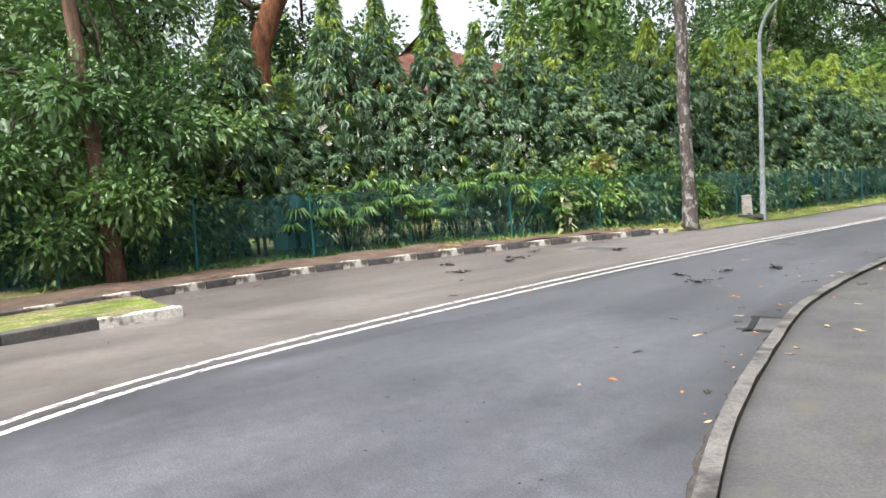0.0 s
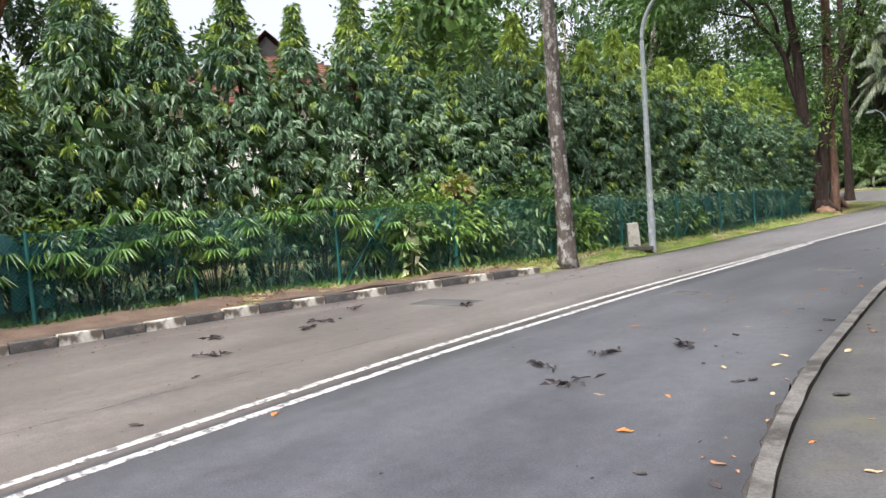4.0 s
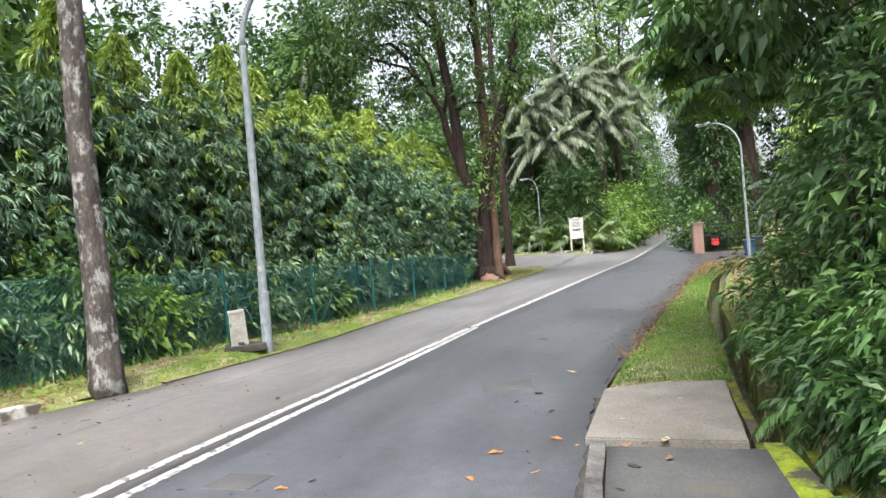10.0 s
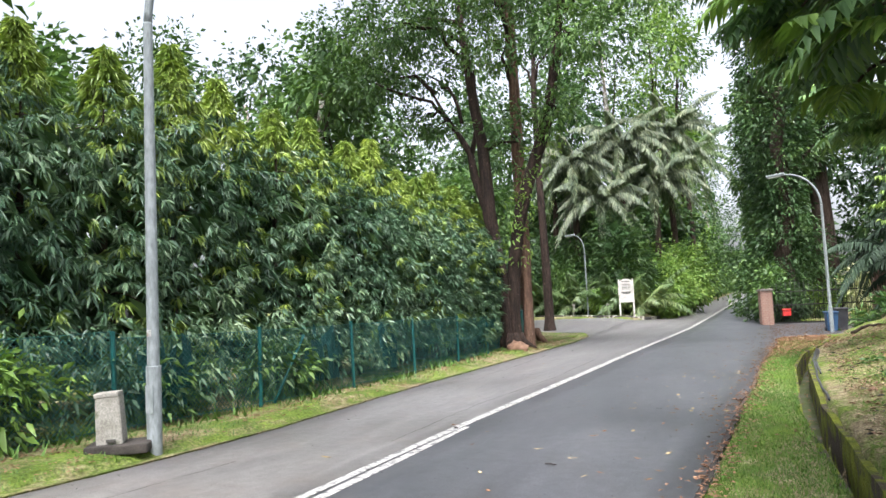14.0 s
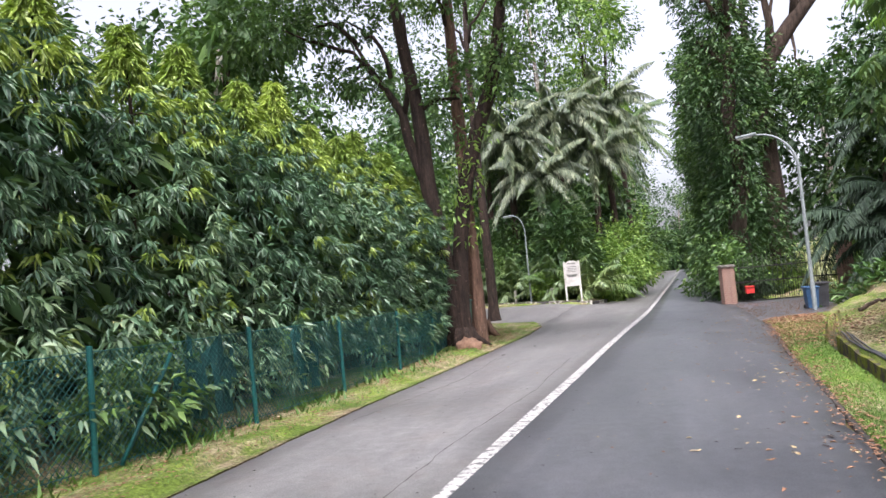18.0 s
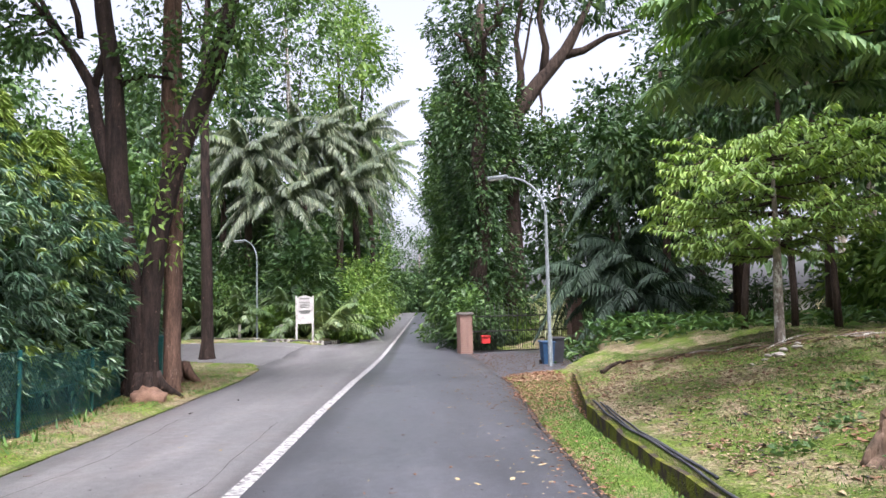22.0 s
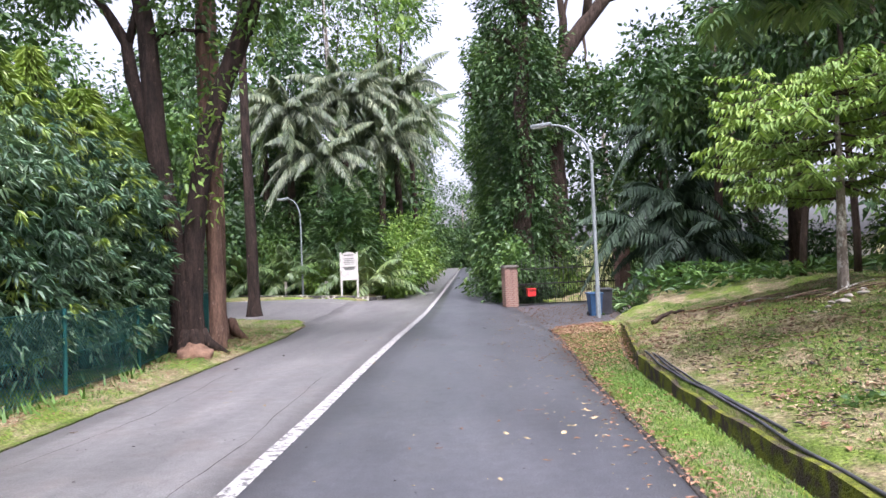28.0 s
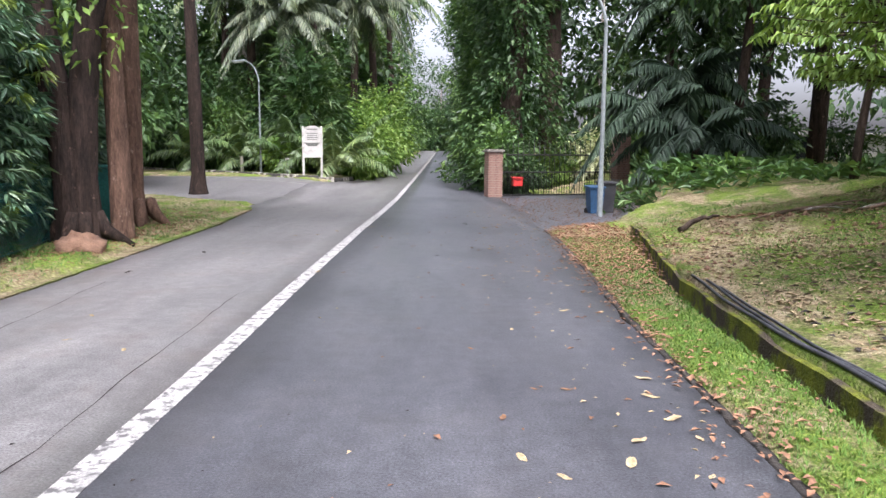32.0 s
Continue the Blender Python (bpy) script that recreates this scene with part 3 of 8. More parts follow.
def height(x, y):
    x, y = np.broadcast_arrays(np.asarray(x, float), np.asarray(y, float))
    base = rise(y) + side_rise(x, y)
    h = base + 0.03 * np.sin(x * 1.3 + y * 0.4) * np.sin(y * 0.9 - x * 0.3)
    xl, xr = x_left(y), x_right(y)
    left_up = 0.10 + 0.12 * smooth(0.4, 3.5, xl - x) * (y < 18)
    left_up = np.where((y > 18), 0.06, left_up)
    h = np.where(x < xl, h + left_up * smooth(0.0, 0.35, xl - x), h)
    off = np.maximum(0, x - xr)
    bank = 0.075 + 0.205 * np.maximum(0, x - drain_left(y) - DRAIN_W - 0.1)
    bank = np.minimum(bank, 0.93 + 0.02 * (x - 8)) + 0.9 * wall_lift(y) * (1 - smooth(9.5, 18.0, y - 0.5 * np.clip(x - 3, 0, 6)))
    verge = 0.04 * smooth(0, 0.2, off)
    lumps = 0.055 * np.sin(x * 2.1 + np.sin(y * 1.3)) * np.sin(y * 1.7 + x * 0.6) + 0.035 * np.sin(x * 4.3 - y * 1.1) * np.sin(y * 3.7) + 0.016 * np.sin(x * 9.1 + y * 3.3) * np.sin(y * 8.3 - x * 2.2)
    bank = bank + lumps * smooth(0.4, 1.0, x - drain_left(y) - DRAIN_W) * (1 - smooth(9, 14, x))
    right = verge + np.where(x > drain_left(y) + DRAIN_W, bank * smooth(0, 0.12, x - drain_left(y) - DRAIN_W), 0)
    h = np.where(x > xr, h + right, h)
    inside = (x > xl - 0.12) & (x < xr + 0.02)
    h = np.where(inside, base - 0.07, h)
    walk_way = (y < -5.5) & (x >= xr) & (x < xr + 1.25 + 0.03 * back(y))
    h = np.where(walk_way, base - 0.05, h)
    trench = (x > drain_left(y) - 0.03) & (x < drain_left(y) + DRAIN_W + 0.03) & (y < DRAIN_END) & (y > -13)
    h = np.where(trench, base - 0.55, h)
    side = (y > 20.5) & (y < 31.5) & (x < xl) & (x > -40) & (y > 21.5 + 0.62 * np.clip(-5.2 - x, 0, 12)) & (y < 30.6 + 0.75 * np.clip(-6 - x, 0, 40))
    h = np.where(side, base - 0.07, h)
    drive = (x >= xr - 0.05) & (x < 5.6) & (y > 15.2) & (y < 27.5) & (x < 1.6 + 0.75 * np.clip(y - 15, 0, 6))
    h = np.where(drive, base - 0.06, h)
    return h


def gz(x, y):
    return float(height(x, y))


def fine_axis(pieces, far):
    a = np.concatenate([np.arange(lo, hi, st) for lo, hi, st in pieces] + [[pieces[-1][1]]])
    out = [d for d in (2, 5, 10, 20, 40, 80, 160, 400, 1000, 2800) if d > 0]
    return np.concatenate([a[0] - np.array(out[::-1]), a, a[-1] + np.array(out)]) if far else a


gx = fine_axis([(-40, -14, 1.0), (-14, 1.0, 0.2), (1.0, 4.4, 0.07), (4.4, 14, 0.25), (14, 40, 1.0)], True)
gy = fine_axis([(-40, -26, 1.0), (-26, 36, 0.28), (36, 140, 2.0)], True)
GX, GY = np.meshgrid(gx, gy)
GZ = height(GX, np.clip(GY, -60, 200))
nx, ny = len(gx), len(gy)
idx = np.arange(nx * ny).reshape(ny, nx)
quads = np.stack([idx[:-1, :-1], idx[:-1, 1:], idx[1:, 1:], idx[1:, :-1]], -1).reshape(-1, 4)
m, n, l, p = material("lawn_and_soil", 0.95, 0.0, 0.2)
lawn, _ = noise_ramp(n, l, 1.4, [(0.25, (0.052, 0.09, 0.016)), (0.5, (0.13, 0.19, 0.03)), (0.75, (0.215, 0.29, 0.05))], detail=8)
fine, fnz = noise_ramp(n, l, 30, [(0.3, (0.4, 0.4, 0.4)), (0.7, (1.5, 1.5, 1.5))], detail=5)
soil, _ = noise_ramp(n, l, 5, [(0.3, (0.12, 0.085, 0.055)), (0.5, (0.3, 0.235, 0.145)), (0.7, (0.52, 0.44, 0.3))], detail=10, rough=0.75)
patchy, _ = noise_ramp(n, l, 0.85, [(0.45, (0, 0, 0)), (0.56, (0.95, 0.95, 0.95))], detail=12, rough=0.78, stretch=(1.5, 0.6, 1))
c = blend(n, l, lawn.outputs[0], soil.outputs[0], patchy.outputs[0])
l.new(blend(n, l, c, fine.outputs[0], 1.0, "MULTIPLY"), p.inputs["Base Color"])
bump(n, l, p, fnz.outputs["Fac"], 1.0, 0.05)
M["lawn"] = m
ground = fast_mesh("ground", np.stack([GX, GY, GZ], -1).reshape(-1, 3), quads, M["lawn"], smooth=True)
tagged(ground, "mossy lawn and bare brown soil beside the road", "ground", kind="structure")


def strip(name, ys, xa, xb, dz, mat, across=4, thick=0.06, parent=None, label="", extra=None):
    """A slab of road between two edges."""
    ys = np.asarray(ys, float)
    t = np.linspace(0, 1, across + 1)
    X = xa(ys)[:, None] * (1 - t) + xb(ys)[:, None] * t
    Y = ys[:, None] * np.ones(across + 1)
    Z = rise(Y) + (extra(X, Y) if extra else 0) + dz
    top = np.stack([X, Y, Z], -1).reshape(-1, 3)
    w = across + 1
    ix = np.arange(len(ys) * w).reshape(len(ys), w)
    F = np.stack([ix[:-1, :-1], ix[:-1, 1:], ix[1:, 1:], ix[1:, :-1]], -1).reshape(-1, 4)
    V = [top]
    nV = len(top)
    for side in (0, across):
        edge = top.reshape(len(ys), w, 3)[:, side].copy()
        edge[:, 2] -= thick
        k = np.arange(len(ys))
        lo = nV + k
        hi = ix[:, side]
        F = np.vstack([F, np.stack([hi[:-1], hi[1:], lo[1:], lo[:-1]], -1)])
        V.append(edge)
        nV += len(ys)
    return fast_mesh(name, np.vstack(V), F, mat, parent, label, smooth=False)


road_y = np.concatenate([np.arange(-44, 34, 0.5), np.arange(34, 150, 2.0)])
rough_edge = lambda y: 0.035 * np.sin(y * 2.1) + 0.03 * np.sin(y * 5.3 + 1) + 0.02 * np.sin(y * 11.7)
r1 = strip("road_left_lane", road_y, lambda y: x_left(y) + rough_edge(y + 3), lambda y: x_line(y), 0.0, M["road_old"], 6, extra=side_rise)
tagged(r1, "worn light grey asphalt lane with brown dirt", "road", kind="structure")
r2 = strip("road_right_lane", road_y, lambda y: x_line(y), lambda y: x_right(y) + rough_edge(y), 0.0, M["road_new"], 6)
tagged(r2, "smooth blue-grey asphalt lane", "road", kind="structure")

# the side road that leaves to the left past the tree island
sy = np.linspace(-5.0, -44, 60)
tt = np.linspace(0, 1, 9)
lo_y = 21.5 + 0.62 * np.clip(-5.2 - sy, 0, 12)
hi_y = 30.6 + 0.75 * np.clip(-6 - sy, 0, 40)
SX = sy[:, None] * np.ones(9)
SY = lo_y[:, None] * (1 - tt) + hi_y[:, None] * tt
SZ = rise(SY) + side_rise(SX, SY) - 0.005
ix = np.arange(60 * 9).reshape(60, 9)
side_road = fast_mesh("road_side", np.stack([SX, SY, SZ], -1).reshape(-1, 3), np.stack([ix[:-1, :-1], ix[1:, :-1], ix[1:, 1:], ix[:-1, 1:]], -1).reshape(-1, 4), M["road_old"])
tagged(side_road, "grey asphalt side road mouth at the junction", "road", kind="structure")

# the drive to the gate
dy = np.linspace(14.6, 27.2, 36)
drive = strip("driveway", dy, lambda y: x_right(y) - 0.1, lambda y: np.minimum(5.4, x_right(y) + 0.1 + 0.75 * np.clip(y - 15, 0, 6)), -0.006, M["road_new"], 6)
tagged(drive, "grey asphalt driveway mouth strewn with leaves", "road", kind="structure")


def line_strip(name, ys, off, width, label, parent=None):
    s = strip(name, ys, lambda y: x_line(y) + off(y) - width(y) / 2, lambda y: x_line(y) + off(y) + width(y) / 2, 0.004, M["paint"], 1, 0.003)
    return tagged(s, label, "road marking", kind="structure")


left_off = lambda y: np.interp(y, [-9, -6.4, -3.7, -0.7, 3, 6, 10, 15, 24], [-0.14, -0.09, -0.033, -0.03, 0.02, 0.015, -0.03, -0.05, 0.0])
line_strip("road_line_1", np.concatenate([np.arange(-44, 34, 0.5), np.arange(34, 128, 2.0)]), left_off, lambda y: 0.095 + 0.06 * smooth(-3.0, 4.0, y), "worn white line painted along the asphalt")
line_strip("road_line_2", np.arange(-44, -0.3, 0.3), lambda y: np.interp(y, [-5, -0.4], [0.13, 0.085]), lambda y: 0.1 - 0.03 * smooth(-2.5, -0.4, y), "second white line that runs out beside the first")

gp = np.array([(-16.0, 35.2), (-8.35, 29.95), (-6.4, 28.9), (-5.4, 28.6), (-4.9, 29.4), (-4.55, 30.9)])
gt = np.linspace(0, 5, 60)
gx, gy_ = (np.interp(gt, np.arange(6), gp[:, i]) for i in (0, 1))
gn = np.stack([-np.gradient(gy_), np.gradient(gx)], 1)
gn = 0.05 * gn / np.linalg.norm(gn, axis=1)[:, None]
GV = [np.stack([gx + q * gn[:, 0], gy_ + q * gn[:, 1], rise(gy_) + side_rise(gx, gy_) + 0.004], 1) for q in (-1, 1)]
gi = np.arange(59)
mouth = fast_mesh("road_line_3", np.vstack(GV), np.stack([gi, gi + 1, gi + 61, gi + 60], 1), M["paint"])
tagged(mouth, "thin worn white line across the side road mouth", "road marking", kind="structure")

# ---- kerbs, pavement and drain ----
def kerb_piece(L, h, w):
    bm = bmesh.new()
    box_bm(bm, 0, 0, h / 2 - 0.04, w, L, h + 0.08, 0, 0.018)
    me = bpy.data.meshes.new("kerb_block")
    bm.to_mesh(me)
    bm.free()
    return me


def kerb_run(owner, pts, L, mats, h=0.13, w=0.16, zf=None):
    """Blocks end to end along a line of points."""
    P = np.asarray(pts, float)
    s = np.concatenate([[0], np.cumsum(np.linalg.norm(np.diff(P, axis=0), axis=1))])
    meshes = []
    for mt in mats:
        me = kerb_piece(L - 0.012, h, w)
        me.materials.append(mt)
        meshes.append(me)
    rng = np.random.default_rng(3)
    for k in range(int(s[-1] / L)):
        a, b = (np.array([np.interp(v, s, P[:, i]) for i in (0, 1)]) for v in (k * L, (k + 1) * L))
        c = (a + b) / 2
        ob = new("kerb_block", meshes[k % len(meshes)])
        ob.parent = owner
        z = (zf(c[0], c[1]) if zf else float(rise(c[1]))) + rng.uniform(-0.012, 0.012)
        ob.matrix_basis = pose(c[0], c[1], z, rng.uniform(-1.5, 1.5), rng.uniform(-2, 2), math.degrees(math.atan2(b[1] - a[1], b[0] - a[0])) - 90)


kerb1 = thing("kerb_1", "black and white painted kerb, paint flaking, soil along its foot", "kerb", kind="structure")
ky = np.arange(-40, -6.3, 0.4)
kerb_run(kerb1, np.stack([x_left(ky) - 0.08, ky], 1), 0.56, [M["kerb_white"], M["kerb_black"]])
kerb2 = thing("kerb_2", "white and grey kerb of a small grass island", "kerb", kind="structure")
ky = np.arange(-40, -18.7, 0.4)
x_isl = lambda y: -3.2 + 0.02 * np.clip(-18.9 - np.asarray(y, float), 0, 40) ** 2 + 0.03 * np.clip(-18.9 - np.asarray(y, float), 0, 40)
kerb_run(kerb2, np.stack([x_isl(ky[::-1]), ky[::-1]], 1), 1.05, [M["kerb_white"], M["kerb_grey"], M["kerb_grey"]], 0.14, 0.22)
isl_y = np.arange(-40, -18.7, 0.4)
isl = strip("island", isl_y, lambda y: x_left(y) - 0.02, lambda y: np.maximum(x_isl(y) - 0.06, x_left(y)), 0.08, M["lawn"], 3, 0.08)
tagged(isl, "narrow mossy grass island inside the kerb", "grass", kind="structure")
kerb4 = thing("kerb_4", "white and dark kerb stones round the far corner", "kerb", kind="structure")
kp = [(-40 + 0.5 * i, 30.7 + 0.75 * max(0.0, -6 - (-40 + 0.5 * i))) for i in range(69)] + [(-5.4, 31.0), (-4.9, 31.8), (-4.6, 33.0), (-4.45, 35)]
kerb_run(kerb4, kp, 0.9, [M["kerb_white"], M["kerb_black"]], 0.13, 0.18, lambda x, y: float(rise(y) + side_rise(x, y)))

pv_y = np.arange(-44, -7.4, 0.4)
off = lambda w: (lambda y: x_right(y) + w * np.sqrt(1 + (0.0456 * back(y)) ** 2))
kerb3 = strip("kerb_3", pv_y, off(0.0), lambda y: off(0.1)(y) + 0.006 * np.sin(y * 7), 0.085, M["kerb_pale"], 1, 0.16)
tagged(kerb3, "dark worn concrete kerb edge of the pavement", "kerb", kind="structure")
pave = strip("pavement", pv_y, off(0.106), off(1.06), 0.05, M["pave"], 4, 0.14)
tagged(pave, "grey concrete pavement with damp stains", "pavement", kind="structure")
bm = bmesh.new()
top_ = [bm.verts.new(v) for v in ((1.52, -7.42, 0.058), (2.56, -7.46, 0.058), (2.42, -5.55, 0.06), (1.88, -5.6, 0.06), (1.42, -5.85, 0.06))]
f_ = bm.faces.new(top_)
ex_ = bmesh.ops.extrude_face_region(bm, geom=[f_])
bmesh.ops.translate(bm, vec=(0, 0, -0.16), verts=[v for v in ex_["geom"] if isinstance(v, bmesh.types.BMVert)])
bmesh.ops.recalc_face_normals(bm, faces=bm.faces)
bmesh.ops.bevel(bm, geom=list(bm.edges), offset=0.012, segments=2, affect="EDGES")
tagged(part("pavement_slab", bm, M["slab"]), "pale concrete slab at the pavement's end", "pavement", kind="structure")
soil_y = np.arange(-34, -5.0, 0.4)
soil = strip("verge_soil", soil_y, lambda y: x_fence(y) - 0.5, lambda y: x_left(y) - 0.17, 0.12, M["earth"], 5, 0.2, extra=lambda X, Y: -0.1 * smooth(-8, -5.2, Y) + 0.05 * np.sin(X * 3 + Y * 2) * np.sin(Y * 1.7) + 0.03 * smooth(-4.6, -7.5, X))
tagged(soil, "bare brown soil strip behind the painted kerb", "soil", kind="structure")
mossy = strip("moss_strip", np.arange(-13.5, -7.3, 0.3), off(1.06), lambda y: off(1.06)(y) + 0.18 + 0.03 * np.sin(y * 3) - 0.08 * smooth(-9, -7.4, y), 0.062, M["moss_bright"], 2, 0.3)
tagged(mossy, "bright green moss along the pavement edge", "moss", kind="structure")

edge_y = np.arange(-5.4, 15.4, 0.12)
edge_w = lambda y: 0.006 + 0.035 * np.abs(np.sin(y * 1.9) * np.sin(y * 0.73 + 1)) + 0.03 * np.sin(y * 7.1) ** 2
# the soil's dark colour also carries the shadow along the ragged edge
edge = strip("road_edge_soil", edge_y, lambda y: x_right(y) - 0.012 - 0.3 * edge_w(y + 5), lambda y: x_right(y) + 0.6 * edge_w(y) + 0.015, 0.012, M["gutter"], 2, 0.05)
tagged(edge, "crumbling soil along the asphalt edge, darkened for its shadow", "soil", kind="structure")
ledge_y = np.arange(-5.0, 20.5, 0.12)
ledge = strip("road_edge_soil_left", ledge_y, lambda y: x_left(y) - 0.28, lambda y: x_left(y) + 0.03 + 0.5 * edge_w(y + 3), 0.014, M["lawn"], 2, 0.05)
tagged(ledge, "thin mossy soil line along the asphalt edge", "soil", kind="structure")
gut_y = np.arange(-30, -5.9, 0.12)
gutter = strip("gutter_dirt", gut_y, lambda y: x_right(y) - 0.02 - 0.9 * np.abs(edge_w(y * 1.3)), lambda y: x_right(y) + 0.01, 0.007, M["gutter"], 2, 0.02)
tagged(gutter, "dark dirt gathered along the pavement kerb", "soil", kind="structure")
dr_y = np.arange(-13, DRAIN_END + 0.1, 0.3)
d_floor = strip("drain_floor", dr_y, lambda y: drain_left(y), lambda y: drain_left(y) + DRAIN_W, -0.42, M["drain"], 2, 0.05)
tagged(d_floor, "dirty concrete drain bottom with wet leaves", "drain", kind="structure")
for nm, o, top, lab in (("drain_wall_1", -0.07, 0.0, "drain wall hidden under grass"), ("drain_wall_2", DRAIN_W, 0.055, "mossy concrete drain wall")):
    V, F = [], []
    for i, y in enumerate(dr_y):
        x0 = float(drain_left(y)) + o
        zt = top * float(smooth(-4, 1.0, y)) + 0.012 * math.sin(i * 1.3) + (float(wall_lift(y)) if top else 0.0)
        for dx, z in ((0, -0.45), (0, zt), (0.07, zt), (0.07, -0.45)):
            V.append((x0 + dx, y, z))
    for i in range(len(dr_y) - 1):
        for k in range(3):
            F.append((i * 4 + k, i * 4 + k + 1, i * 4 + k + 5, i * 4 + k + 4))
    F += [(0, 1, 2, 3), tuple((len(dr_y) - 1) * 4 + k for k in (3, 2, 1, 0))]
    tagged(raw(nm, V, F, M["moss"]), lab, "drain", kind="structure")


# ---- plants: makers ----
def hedge_tree_arrays(rng, H, R, dense=1.0, cone=0.4):
    """A columnar tree: drooping sprays of narrow leaves all down its height."""
    n = int(600 * dense * H / 5.5)
    z = rng.uniform(0.55, H, n)
    env = R * np.clip((H - z) / (H * cone), 0.05, 1.0) ** (1.3 if cone < 0.4 else 1.45) * np.clip(0.62 + z * 0.3, 0, 1)
    a = rng.uniform(0, 2 * np.pi, n)
    r = env * rng.uniform(0.62, 1.1, n) * (1 + 0.13 * np.sin(a * 3 + z * 2.6) * np.sin(z * 3.7 + a))
    C = np.stack([r * np.cos(a), r * np.sin(a), z], 1)
    O = np.stack([np.cos(a), np.sin(a), np.full(n, -0.5)], 1)
    P, D = sprays(rng, C, unit(O), 15, 0.06, 0.75, 0.4)
    young = np.repeat((rng.uniform(0, 1, n) < (1.35 if cone < 0.4 else 0.5) * np.clip((z / H - 0.62) / 0.38, 0, 1) ** 1.2) | (rng.uniform(0, 1, n) < 0.07), 15)
    return P, D, young


def hedge_tree(name, seed, H, R, label, group, dense=1.0, cone=0.4):
    rng = np.random.default_rng(seed)
    t = thing(name, label, "tree", group)
    tube("trunk", bend((0, 0, -0.1), (rng.uniform(-0.1, 0.1), rng.uniform(-0.1, 0.1), H * 0.93), 0, 9, 0.03, rng), np.linspace(0.085, 0.015, 9), M["bark_dark"], t, "", 8, 0.05, rng)
    for k in range(4):
        a = 1.57 * k + rng.uniform(-0.4, 0.4)
        q = rng.uniform(0.25, 0.5)
        tube("stem", bend((q * math.cos(a), q * math.sin(a), -0.1), (q * 0.9 * math.cos(a), q * 0.9 * math.sin(a), 1.3), 0, 4, 0.02, rng), np.linspace(0.042, 0.028, 4), M["bark_dark"], t, "", 6)
    for k in range(6):
        z = H * (0.2 + 0.11 * k)
        a = rng.uniform(0, 6.28)
        tube("branch", bend((0, 0, z), (R * 0.8 * math.cos(a), R * 0.8 * math.sin(a), z - 0.15), -0.08, 5), np.linspace(0.022, 0.006, 5), M["bark_dark"], t, "", 5)
    P, D, young = hedge_tree_arrays(rng, H, R, dense, cone)
    n = len(P)
    L = rng.uniform(0.11, 0.2, n)
    leaves("crown", P[~young], D[~young], L[~young], L[~young] * 0.24, M["hedge"], t, "dark glossy drooping narrow leaves", 0.3, rng)
    # larger filler leaves; the hedge's inner shade is put into their darker colour
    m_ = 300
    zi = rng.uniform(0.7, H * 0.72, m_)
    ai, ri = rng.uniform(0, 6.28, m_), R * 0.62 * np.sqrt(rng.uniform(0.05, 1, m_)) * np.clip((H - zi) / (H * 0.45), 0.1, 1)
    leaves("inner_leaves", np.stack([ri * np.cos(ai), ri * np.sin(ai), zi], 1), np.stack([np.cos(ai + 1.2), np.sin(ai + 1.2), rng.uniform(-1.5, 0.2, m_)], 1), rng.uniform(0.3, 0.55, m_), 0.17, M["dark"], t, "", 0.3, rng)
    leaves("young_growth", P[young], D[young], L[young], L[young] * 0.24, M["hedge_top"], t, "pale yellow-green young drooping leaves", 0.45, rng)
    return t


def broad_tree(name, label, at, trunk_pts, trunk_r, blobs, mat, bark_mat, seed, leaf=(0.14, 0.24), ratio=0.42, per=9, group="", spread=0.9, down=0.25):
    """A tree: tapered trunk, limbs to each clump, and a crown of many leaves. blobs: centre, radii, number of sprays."""
    rng = np.random.default_rng(seed)
    t = thing(name, label, "tree", group, pose(*at))
    tp = np.asarray(trunk_pts, float)
    tube("trunk", tp, trunk_r, bark_mat, t, "", 14, 0.04, rng)
    PP, DD, IC, IO = [], [], [], []
    for c, r, n in blobs:
        ic, io = blob(rng, n // 3, c, np.asarray(r) * 0.72, 0.1)
        IC.append(ic)
        IO.append(io)
        k = int(rng.integers(len(tp) // 2, len(tp)))
        q = bend(tp[k], c, -0.25, 7, 0.12, rng)
        tube("limb", q, np.linspace(max(0.035, trunk_r[k] * 0.3), 0.015, 7), M["bark_dark"], t, "", 7)
        C, O = blob(rng, n, c, r)
        P, D = sprays(rng, C, O, per, leaf[1] * 1.6, spread, down)
        PP.append(P)
        DD.append(D)
    P, D = np.vstack(PP), np.vstack(DD)
    L = rng.uniform(*leaf, len(P))
    leaves("crown", P, D, L, L * ratio, mat, t, "", 0.2, rng)
    IC, IO = np.vstack(IC), np.vstack(IO)
    leaves("inner_leaves", IC, IO + rng.standard_normal(IO.shape), leaf[1] * 2.4, leaf[1] * 1.1, mat, t, "", 0.2, rng)
    return t


